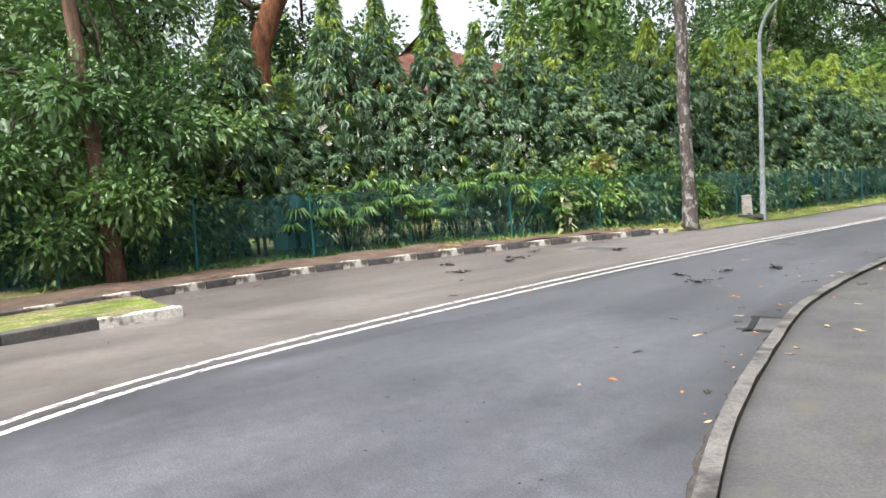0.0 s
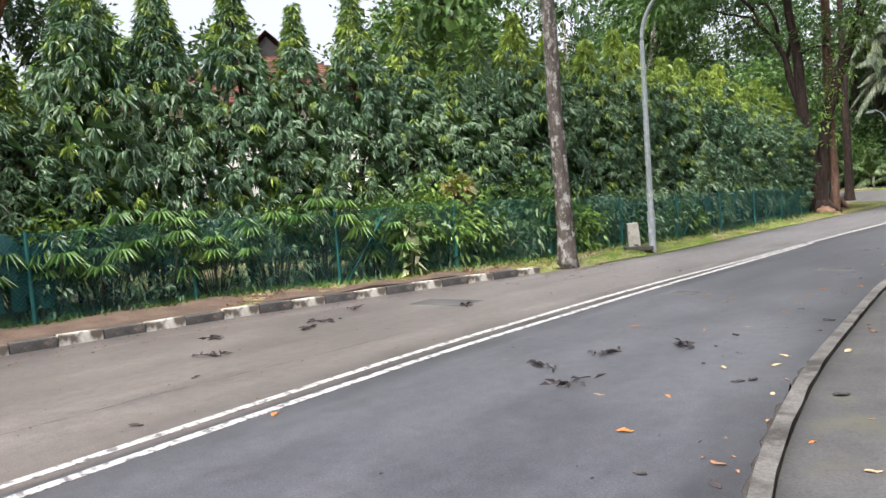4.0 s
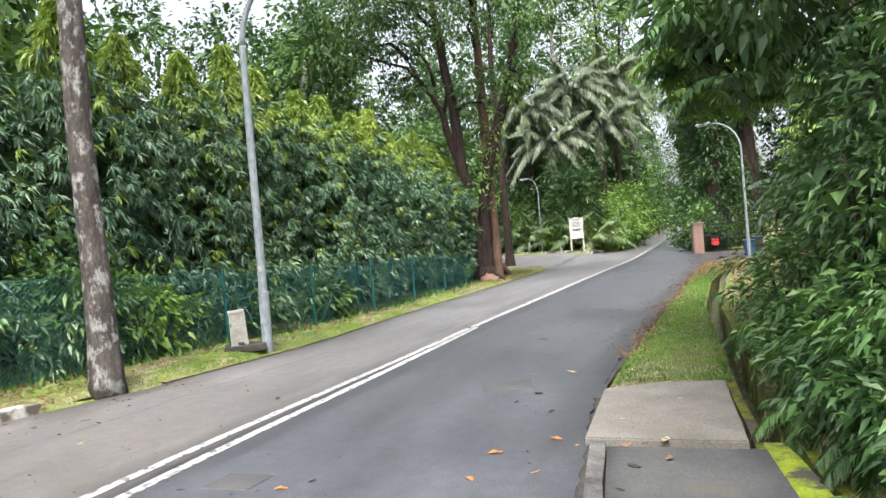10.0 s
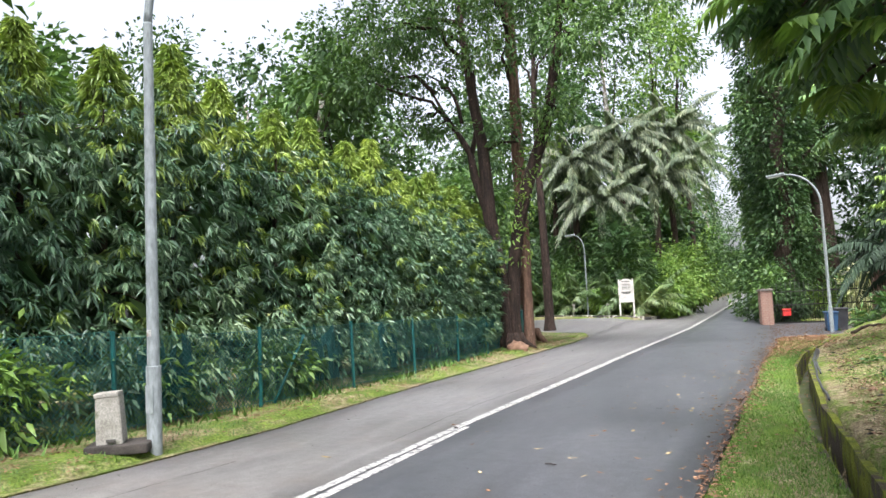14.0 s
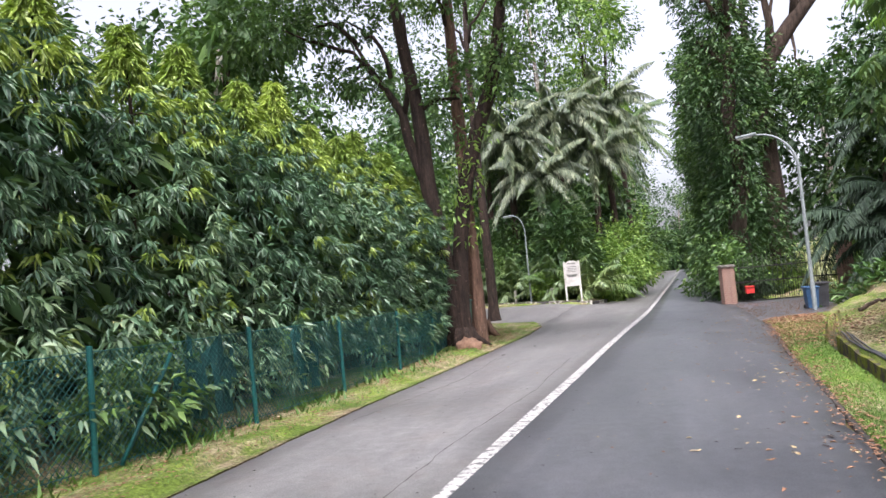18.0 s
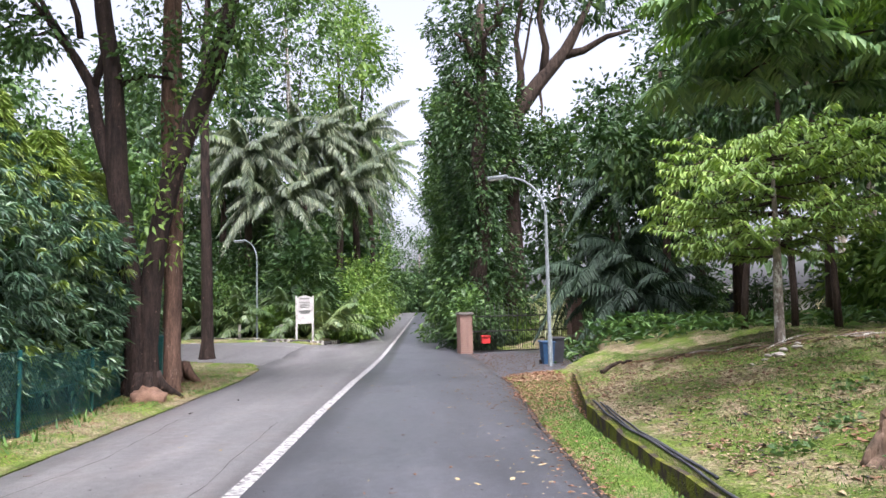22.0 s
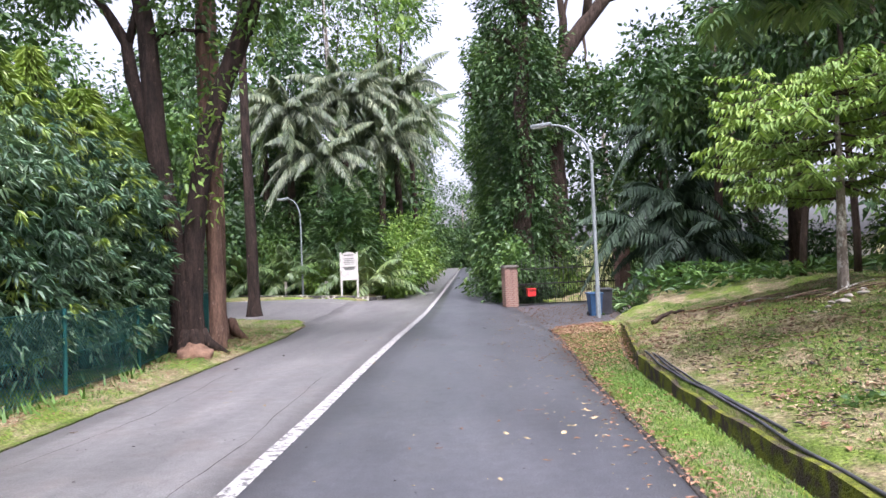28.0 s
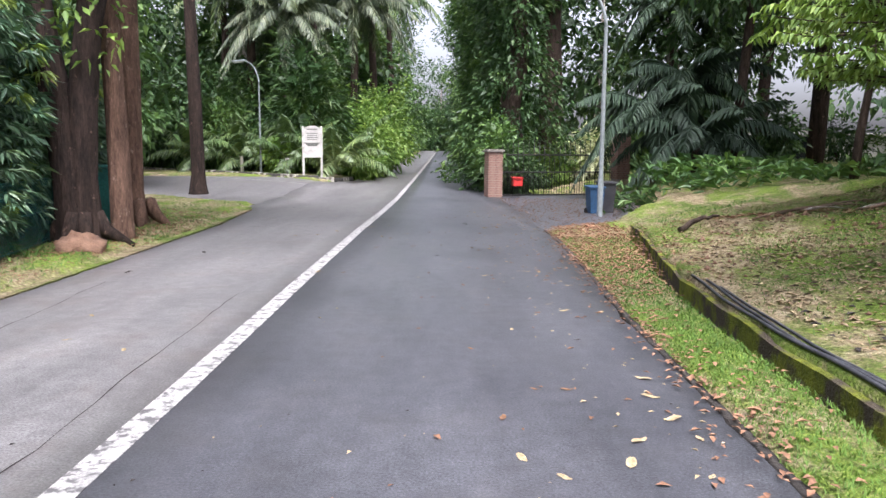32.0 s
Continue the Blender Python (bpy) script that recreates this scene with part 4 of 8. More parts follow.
def shrub(name, label, at, radii, n, mat, seed, leaf=(0.1, 0.2), ratio=0.35, per=10, category="shrub", group="", stems=5, down=0.2, flatb=True):
    rng = np.random.default_rng(seed)
    t = thing(name, label, category, group, pose(*at))
    C, O = blob(rng, n, (0, 0, radii[2] * 0.95), radii, 0.45)
    keep = C[:, 2] > 0.05
    C, O = C[keep], O[keep]
    P, D = sprays(rng, C, O, per, leaf[1] * 1.2, 0.8, down)
    L = rng.uniform(*leaf, len(P))
    leaves("foliage", P, D, L, L * ratio, mat, t, "", 0.25, rng)
    IC, IO = blob(rng, n // 3, (0, 0, radii[2] * 0.9), np.asarray(radii) * 0.72, 0.1)
    ok = IC[:, 2] > 0.12
    leaves("inner_leaves", IC[ok], IO[ok] + rng.standard_normal(IO[ok].shape), leaf[1] * 1.9, leaf[1] * 0.95, mat, t, "", 0.2, rng)
    for k in range(stems):
        a = rng.uniform(0, 6.28)
        tube("stem", bend((0.1 * math.cos(a), 0.1 * math.sin(a), -0.08), (radii[0] * 0.6 * math.cos(a), radii[1] * 0.6 * math.sin(a), radii[2] * 1.3), -0.05, 5), np.linspace(0.025, 0.008, 5), M["bark_dark"], t, "", 5)
    return t


def frond_arrays(rng, base, az, reach, lift, droop, n=46, leaflet=0.5, width=0.035, hang=0.5):
    """A feather palm frond: the rib's points, and its leaflets."""
    t = np.linspace(0, 1, 14)
    dirv = np.array([math.cos(az), math.sin(az), 0.0])
    rib = base + np.outer(t * reach, dirv)
    rib[:, 2] += lift * t - droop * t**2.2
    tl = np.linspace(0.14, 0.99, n)
    P = np.stack([np.interp(tl, t, rib[:, i]) for i in range(3)], 1)
    T = unit(np.stack([np.interp(tl, t, np.gradient(rib[:, i])) for i in range(3)], 1))
    side = unit(np.cross(T, [0, 0, 1.0]))
    size = leaflet * np.sin(np.clip(tl * 0.85 + 0.18, 0, 1) * np.pi) ** 0.6 + 0.06
    Ps, Ds, Ls = [], [], []
    for s in (-1, 1):
        d = unit(side * s + T * 0.55 + np.array([0, 0, -hang]) + rng.standard_normal((n, 3)) * 0.12)
        Ps.append(P)
        Ds.append(d)
        Ls.append(size * rng.uniform(0.85, 1.1, n))
    return rib, np.vstack(Ps), np.vstack(Ds), np.concatenate(Ls)


def palm(name, label, at, H, fronds, reach, mat, seed, trunk_r=0.16, leaflet=0.6, lift=(0.3, 1.5), droop=(0.8, 2.2), n=46, hang=0.5, bark_mat=None, width=0.075, group=""):
    rng = np.random.default_rng(seed)
    t = thing(name, label, "palm", group, pose(*at))
    top = np.array([rng.uniform(-0.3, 0.3), rng.uniform(-0.3, 0.3), H])
    if H > 0.5:
        tube("trunk", bend((0, 0, -0.15), top, 0, 10, 0.03, rng), np.linspace(trunk_r * 1.15, trunk_r * 0.8, 10), bark_mat or M["bark_dark"], t, "", 12, 0.05, rng)
    for k in range(fronds):
        az = k * 2.399 + rng.uniform(-0.2, 0.2)
        f = k / max(1, fronds - 1)
        lf = lift[1] * (1 - f) + lift[0] * f
        dp = droop[0] * (1 - f) + droop[1] * f
        rc = reach * rng.uniform(0.82, 1.1)
        rib, P, D, L = frond_arrays(rng, top, az, rc, lf * rc * 0.5, dp * rc * 0.5, n, leaflet, 0.03, hang)
        fr = tagged(leaves("frond", P, D, L, width, mat, t, "", 0.35, rng, 0.7), kind="stuff")
        tube("rib", rib, np.linspace(0.028, 0.006, len(rib)) * min(1.0, reach / 2), mat, fr, "", 5)
    return t


def fan_plant(name, label, at, H, stalks, seed, mat, r=0.42, group=""):
    """Clumped cane palm with hand-shaped leaves."""
    rng = np.random.default_rng(seed)
    t = thing(name, label, "palm", group, pose(*at))
    for k in range(stalks):
        a, rr = rng.uniform(0, 6.28), rng.uniform(0.05, 0.5)
        hz = H * rng.uniform(0.45, 1.0)
        tip = np.array([rr * 1.5 * math.cos(a), rr * 1.5 * math.sin(a), hz])
        tube("cane", bend((rr * 0.6 * math.cos(a), rr * 0.6 * math.sin(a), -0.08), tip, 0, 5), np.linspace(0.014, 0.006, 5), M["bark_dark"], t, "", 5)
        m_ = 11
        fa = np.linspace(-1.9, 1.9, m_) + a
        D = np.stack([np.cos(fa), np.sin(fa), np.full(m_, rng.uniform(-0.1, 0.35))], 1)
        leaves("fan_leaf", np.repeat(tip[None], m_, 0), D, r * rng.uniform(0.8, 1.15), 0.045, mat, t, "", 0.6, rng, 0.45)
    return t


# ---- left side: hedge row, fence and what stands before it ----
hedge_kinds = [hedge_tree("columnar_tree", 11 + k, 6.05 + 0.2 * (k % 3), 1.0, "tall columnar hedge tree with drooping narrow glossy leaves", "hedge row", 1.0, 0.36 if k < 2 else 0.5) for k in range(4)]
rng = np.random.default_rng(5)
hy = np.concatenate([np.arange(-15.6, -6, 1.28), np.arange(-5.6, 17.2, 1.12)])
for k, y in enumerate(hy):
    x = float(x_hedge(y)) + rng.uniform(-0.15, 0.15)
    tall = float(np.interp(y, [-10, -8, -4.5, -2, 4, 8, 12, 17], [0.95, 0.95, 0.95, 0.9, 0.9, 0.87, 0.8, 0.76]))
    if k == 1:
        tall = 0.62
    m_ = pose(x, y, gz(x, y) - 0.02, 0, 0, rng.uniform(0, 360)) @ Matrix.Diagonal((1.0 if y < 9 else 1.18, 1.0 if y < 9 else 1.18, tall * rng.uniform(0.94, 1.07), 1))
    if 3 < k < 6:
        hedge_kinds[k - 2].matrix_basis = m_
    elif 11 < k < 14:
        hedge_kinds[k - 12].matrix_basis = m_
    else:
        copy_thing(hedge_kinds[int(rng.integers(0, 2)) + (2 if y < -3.5 else 0)], m_)

# the fence
fence = thing("fence", "green chain-link fence with steel posts in front of the hedge", "fence")
fy = np.arange(-22, 17.3, 2.45)
fh = 1.32
post_bm = bmesh.new()
bmesh.ops.create_cone(post_bm, cap_ends=True, segments=10, radius1=0.03, radius2=0.03, depth=fh + 0.35)
post_me = bpy.data.meshes.new("post")
post_bm.to_mesh(post_me)
post_bm.free()
post_me.materials.append(M["fence"])
fpts = [(float(x_fence(y)), float(y), gz(float(x_fence(y)), y)) for y in fy]
for x, y, z in fpts:
    po = new("post", post_me)
    po.parent = fence
    po.matrix_basis = pose(x, y, z + float(fence_height(y)) / 2 - 0.12, rng.uniform(-1.5, 1.5), rng.uniform(-1.5, 1.5), 0) @ Matrix.Diagonal((1, 1, (float(fence_height(y)) + 0.35) / (fh + 0.35), 1))


def wire_panel(a, b, h, step, th, parent, mat, label=""):
    """Diagonal wires woven between two posts."""
    a, b = np.asarray(a, float), np.asarray(b, float)
    L = np.linalg.norm((b - a)[:2])
    V, F = [], []
    nrm = unit(np.array([-(b - a)[1], (b - a)[0], 0.0]))

    def at(s, z):
        return a + (b - a) * (s / L) + np.array([0, 0, z + 0.03])

    for sgn in (1, -1):
        s0 = -h
        while s0 < L + h:
            s1, z1, s2, z2 = (s0, 0.0, s0 + h, h) if sgn > 0 else (s0, h, s0 + h, 0.0)
            ends = []
            for s, z in ((s1, z1), (s2, z2)):
                ends.append([s, z])
            (p1, q1), (p2, q2) = ends
            for lim, low in ((0.0, True), (L, False)):
                if low and p1 < lim < p2:
                    q1 += (q2 - q1) * (lim - p1) / (p2 - p1)
                    p1 = lim
                if not low and p1 < lim < p2:
                    q2 = q1 + (q2 - q1) * (lim - p1) / (p2 - p1)
                    p2 = lim
            if p2 <= 0 or p1 >= L or p2 - p1 < 0.01:
                s0 += step
                continue
            A, B = at(p1, q1), at(p2, q2)
            d = unit(B - A)
            u = np.cross(d, nrm)
            base = len(V)
            for Q in (A, B):
                for k in range(3):
                    an = k * 2.094
                    V.append(Q + (u * math.cos(an) + nrm * math.sin(an)) * th)
            for k in range(3):
                j = (k + 1) % 3
                F.append((base + k, base + j, base + 3 + j, base + 3 + k))
            s0 += step
    return fast_mesh("chain_link_panel", np.array(V), np.array(F), mat, parent, label)


for i in range(len(fpts) - 1):
    ph = float(fence_height((fpts[i][1] + fpts[i + 1][1]) / 2))
    wire_panel(fpts[i], fpts[i + 1], ph - 0.04, 0.07, 0.0036, fence, M["fence"])
    for z in (0.05, ph * 0.5, ph - 0.02):
        a, b = np.array(fpts[i]), np.array(fpts[i + 1])
        tube("tension_wire", bend(a + [0, 0, z + 0.02], b + [0, 0, z + 0.02], 0.012, 5), np.full(5, 0.005), M["fence"], fence, "", 4)

for y in (0.35, -9.6):
    a, b = (float(x_fence(y)), y, gz(float(x_fence(y)), y) + 0.02), (float(x_fence(y + 0.75)), y + 0.75, gz(float(x_fence(y + 0.75)), y + 0.75) + 0.88 * float(fence_height(y)))
    tube("brace", [a, tuple((np.array(a) + np.array(b)) / 2), b], [0.022, 0.022, 0.022], M["fence"], fence, "leaning brace", 8)

# shade netting hung behind parts of the fence
for k, (y0, y1) in enumerate(((-15.5, -14.2), (-2.0, -1.2), (1.2, 2.2), (3.6, 4.3))):
    nn = 14
    V, F = [], []
    for i in range(nn):
        y = y0 + (y1 - y0) * i / (nn - 1)
        x = float(x_fence(y)) - 0.06 - 0.03 * math.sin(i * 1.7 + k)
        z = gz(x, y)
        for j in range(5):
            V.append((x - 0.02 * math.sin(j * 2 + i), y, z + 0.22 + (float(fence_height(y)) - 0.3 - 0.12 * math.sin(i * 0.9 + k)) * j / 4))
    holes = np.random.default_rng(k)
    for i in range(nn - 1):
        for j in range(4):
            if holes.uniform() > 0.3:
                F.append((i * 5 + j, (i + 1) * 5 + j, (i + 1) * 5 + j + 1, i * 5 + j + 1))
    tagged(raw("netting", V, F, M["net"]), "torn dark green netting hung along the fence", "netting", "fence netting")

# the lichened tree at the kerb
pz = gz(-4.5, -5.65)
pt = thing("roadside_tree", "straight tree trunk with white lichen patches at the kerb", "tree", m=pose(-4.5, -5.65, pz))
rr_ = np.random.default_rng(2)
pp = np.array([(0, 0, -0.2), (0, 0, 0.15), (0.0, 0, 0.6), (-0.03, 0, 1.6), (-0.08, -0.02, 3), (-0.1, 0.02, 4.6), (-0.14, 0, 6.2), (-0.1, 0.1, 8), (0, 0.1, 10), (0.1, 0.1, 11.5)])
tube("trunk", pp, [0.25, 0.2, 0.175, 0.158, 0.148, 0.14, 0.13, 0.11, 0.08, 0.04], M["bark_grey"], pt, "", 20, 0.035, rr_)
Cc, Oo = [], []
for k in range(7):
    a = k * 0.9
    e = np.array([2.1 * math.cos(a), 2.1 * math.sin(a), 9.6 + 0.5 * (k % 3)])
    tube("limb", bend(pp[7] + [0, 0, 0.2 * k], e, -0.2, 6), np.linspace(0.06, 0.015, 6), M["bark_grey"], pt, "", 7)
    c_, o_ = blob(rr_, 110, e, (1.3, 1.3, 0.9))
    Cc.append(c_)
    Oo.append(o_)
P_, D_ = sprays(rr_, np.vstack(Cc), np.vstack(Oo), 8, 0.25, 0.8, 0.3)
L_ = rr_.uniform(0.12, 0.2, len(P_))
leaves("crown", P_, D_, L_, L_ * 0.4, M["broad"], pt, "", 0.2, rr_)


def street_lamp(name, label, at, rz, H, arm, group="street lamps", slim=1.0):
    """Tapered steel post, a bent arm and a flat lantern. The arm reaches along local +x."""
    t = thing(name, label, "street lamp", group, pose(*at, 0, 0, rz))
    tube("pole", [(0, 0, -0.2), (0, 0, -0.19), (0, 0, 0.45), (0, 0, 0.885), (0, 0, 0.9)], [0.08 * slim] * 5, M["steel"], t, "thicker steel base of the post", 16)
    tube("shaft", [(0, 0, 0.88), (0, 0, 0.89), (0, 0, H * 0.5), (0, 0, H * 0.785), (0, 0, H * 0.79)], [0.066 * slim, 0.066 * slim, 0.06 * slim, 0.05 * slim, 0.05 * slim], M["steel"], t, "", 16)
    q = [(arm * (1 - math.cos(a)), 0, H * 0.785 + H * 0.215 * math.sin(a)) for a in np.linspace(0, 1.5, 14)] + [(arm, 0, H)]
    tube("arm", q, np.linspace(0.048 * slim, 0.032 * slim, len(q)), M["steel"], t, "", 12)
    bm = bmesh.new()
    box_bm(bm, arm + 0.26, 0, H * 1.0 + 0.02, 0.6, 0.2, 0.09, 0, 0.035, ry=4)
    head = part("lantern", bm, M["steel"], t)
    box_part("lens", (arm + 0.3, 0, H * 1.0 - 0.035), (0.4, 0.15, 0.04), M["lamp_glass"], head, "milky lens", 0, 0.012, ry=4)
    box_part("number_label", (0, -0.068 * slim, 1.25), (0.05 * slim, 0.012, 0.075), M["bracket"], t, "small worn number plate", 0, 0.003)
    box_part("door_plate", (0, -0.082 * slim, 0.55), (0.09 * slim, 0.012, 0.3), M["steel"], t, "", 0, 0.004)
    return t


street_lamp("street_lamp", "tall grey steel street lamp with a curved arm", (-4.2, -2.76, gz(-4.2, -2.76)), 12, 5.95, 1.15)

# concrete marker on its plinth beside the lamp
cz = gz(-4.46, -3.06)
cp = thing("concrete_marker", "weathered concrete post with a cap on a low plinth", "marker", m=pose(-4.46, -3.06, cz, 0, 0, 36))
box_part("plinth", (0.06, 0.02, 0.02), (0.62, 0.46, 0.1), M["gutter"], cp, "dark plinth", 0, 0.02)
bm = bmesh.new()
bmesh.ops.create_cone(bm, cap_ends=True, segments=4, radius1=0.185, radius2=0.165, depth=0.5, matrix=pose(-0.03, 0, 0.31, 0, -3, 45))
bmesh.ops.bevel(bm, geom=list(bm.edges), offset=0.012, segments=2, affect="EDGES")
part("shaft", bm, M["concrete"], cp)
box_part("cap", (-0.05, 0, 0.575), (0.245, 0.245, 0.05), M["concrete"], cp, "", 0, 0.015, ry=-3)
box_part("bolt", (0.0, -0.14, 0.11), (0.09, 0.03, 0.03), M["kerb_grey"], cp, "", 0, 0.006)

# shrubs between fence and hedge, and the planting before it
def at_ground(x, y, dz=0.0):
    return (x, y, gz(x, y) + dz)


for k, y in enumerate(np.arange(-14.5, -7.6, 0.95)):
    fan_plant("cane_palm", "clump of cane palms with hand-shaped leaves behind the fence", at_ground(float(x_fence(y)) - 0.42, y), 1.05 + 0.3 * (k % 3), 26, 40 + k, M["fern"], 0.33, "cane palms")
    if k % 2 == 0:
        shrub("shrub", "leafy green shrub growing through the chain-link fence", at_ground(float(x_fence(y)) - 0.75, y + 0.4, 0.5), (0.5, 0.6, 0.6), 90, M["broad" if k % 4 else "bright"], 260 + k, (0.08, 0.16), 0.36, 10, group="fence shrubs")
for k, (y, dx, rad, n, mt) in enumerate(((-8.2, -0.5, (0.7, 0.7, 0.8), 150, "broad"), (-7.0, -0.55, (0.7, 0.75, 0.95), 170, "bright"), (-6.2, -0.6, (0.6, 0.7, 0.75), 150, "broad"), (-4.6, -0.6, (0.7, 0.8, 0.9), 160, "broad"), (-3.6, -0.5, (0.6, 0.7, 0.6), 130, "bright"), (-1.4, -0.6, (0.5, 0.9, 0.5), 130, "broad"), (1.2, -0.5, (0.5, 0.9, 0.5), 130, "broad"))):
    x = float(x_fence(y)) + dx
    shrub("shrub", "leafy green shrub growing through the chain-link fence", at_ground(x, y), rad, n, M[mt], 60 + k, (0.1, 0.2), 0.36, 9, group="fence shrubs")
shrub("croton", "orange and yellow croton shrub by the hedge", at_ground(-6.3, -6.75, 1.3), (0.24, 0.27, 0.26), 70, M["croton"], 77, (0.08, 0.15), 0.42, 7, stems=3)
vb = thing("variegated_plant", "pale variegated plant climbing at the fence foot", "plant", m=pose(*at_ground(-6.12, -8.4)))
vr = np.random.default_rng(8)
vP = np.stack([vr.uniform(-0.12, 0.12, 16), vr.uniform(-0.15, 0.15, 16), np.linspace(0.1, 1.05, 16)], 1)
leaves("foliage", vP, np.stack([vr.uniform(0.1, 1, 16), vr.standard_normal(16), vr.uniform(-0.5, 0.2, 16)], 1), 0.3, 0.13, M["variegated"], vb, "", 0.2, vr)
tube("stem", bend((0, 0, -0.05), (0, 0, 1.1), 0, 6, 0.03, vr), np.linspace(0.014, 0.006, 6), M["bark_pale"], vb, "", 5)

# broad-leaved wood beyond the hedge's end
wood = [
    ("leaning_tree", "leaning brown trunk in dense broad-leaved wood", (-8.6, -18.75), [(1.5, 0.1, -0.2), (1.4, 0.0, 1.5), (1.3, -0.1, 3.5), (1.1, -0.25, 6), (0.9, -0.4, 9)], [0.17, 0.15, 0.13, 0.11, 0.06], [((0.5, 0.9, 1.3), (0.7, 1.4, 0.8), 150), ((0.5, 1.4, 2.8), (1.2, 1.5, 0.9), 190), ((0.6, -1.3, 2.4), (1.1, 1.5, 1.1), 190), ((-0.6, 0.3, 4.6), (1.8, 2.0, 1.3), 220), ((-1.0, 0, 6.5), (1.9, 2.0, 1.3), 200), ((-0.2, -2.6, 3.5), (1.5, 1.6, 2.0), 190), ((0.1, -2.4, 1.2), (1.2, 1.6, 1.0), 150), ((1.75, 0.4, 1.5), (0.4, 0.7, 0.55), 100), ((1.6, -0.4, 3.2), (0.5, 0.7, 0.4), 70), ((1.3, 0.9, 2.6), (0.6, 0.8, 0.5), 90), ((1.2, -1.6, 2.0), (0.6, 0.9, 0.6), 110), ((1.4, -0.6, 0.8), (0.4, 0.8, 0.5), 80)], "thicket", "bark_tan"),
    ("orange_barked_tree", "tree with bare orange-brown bark leaning above the hedge", (-10.2, -14.0), [(0.2, 0.15, -0.2), (0.1, 0.1, 2.0), (0.0, 0.0, 3.3), (-0.1, -0.3, 4.0), (-0.1, -0.25, 4.8), (0.1, 0.1, 5.8), (0.25, 0.6, 6.9), (0.3, 0.9, 9), (0.3, 1.0, 12)], [0.27, 0.26, 0.25, 0.28, 0.27, 0.26, 0.25, 0.2, 0.08], [((0.2, 0.8, 10.8), (2.0, 2.0, 1.4), 150), ((-1.4, -1.0, 9.8), (1.6, 1.6, 1.2), 120), ((-1.2, 0.2, 5.5), (1.2, 1.2, 0.8), 110), ((-0.8, -2.6, 6.4), (1.5, 1.5, 1.0), 150), ((-0.9, 1.4, 5.1), (1.0, 0.9, 0.7), 80)], "dark", "bark_orange"),
    ("broad_leaved_tree", "dense broad-leaved tree behind the fence", (-9.4, -17.2), [(0, 0, -0.2), (0, 0, 2), (0.1, 0, 4.5), (0, 0.2, 7)], [0.16, 0.14, 0.11, 0.05], [((0.7, 0.2, 1.2), (1.1, 1.3, 1.1), 170), ((0.5, 0.5, 3.0), (1.5, 1.5, 1.3), 200), ((0, 0, 5.4), (1.8, 1.8, 1.5), 220), ((0.3, -1.4, 4.0), (1.4, 1.4, 1.4), 170)], "thicket", "bark_dark"),
    ("broad_leaved_tree", "dense broad-leaved tree behind the fence", (-11.5, -21.0), [(0, 0, -0.2), (0, 0, 3), (0.3, 0, 6), (0.4, 0.2, 10)], [0.22, 0.2, 0.16, 0.06], [((0, 0, 5), (2.6, 2.6, 2.2), 260), ((0.5, 0.5, 8.5), (2.8, 2.8, 2.0), 260), ((1.5, -2, 3), (2.0, 2.2, 2.2), 230), ((1.0, 1.5, 2.0), (1.8, 1.6, 1.8), 200)], "dark", "bark_dark"),
    ("broad_leaved_tree", "dense broad-leaved tree behind the fence", (-7.2, -25.5), [(0, 0, -0.2), (0, 0, 3), (0.3, 0, 6), (0.4, 0.2, 10)], [0.22, 0.2, 0.16, 0.06], [((0, 0, 5), (2.6, 2.6, 2.2), 250), ((0.5, 0.5, 8.0), (2.6, 2.6, 2.0), 230), ((0.8, 1.0, 2.0), (1.8, 2.4, 2.0), 230)], "broad", "bark_dark"),
]
for k, (nm, lab, (x, y), tp, tr_, bl, mt, bk) in enumerate(wood):
    broad_tree(nm, lab, at_ground(x, y), tp, tr_, bl, M[mt], M[bk], 100 + k, (0.09, 0.18), 0.46, 14, "", 0.8, 0.1)
for k, (x, y) in enumerate(((-7.9, -18.2), (-7.3, -20.5), (-7.9, -16.4), (-6.6, -22.8))):
    shrub("shrub", "leafy green shrub at the wood's edge", at_ground(x - 0.75, y), (0.7, 0.9, 0.8), 190, M["broad"], 120 + k, (0.12, 0.22), 0.42, 10, group="fence shrubs")


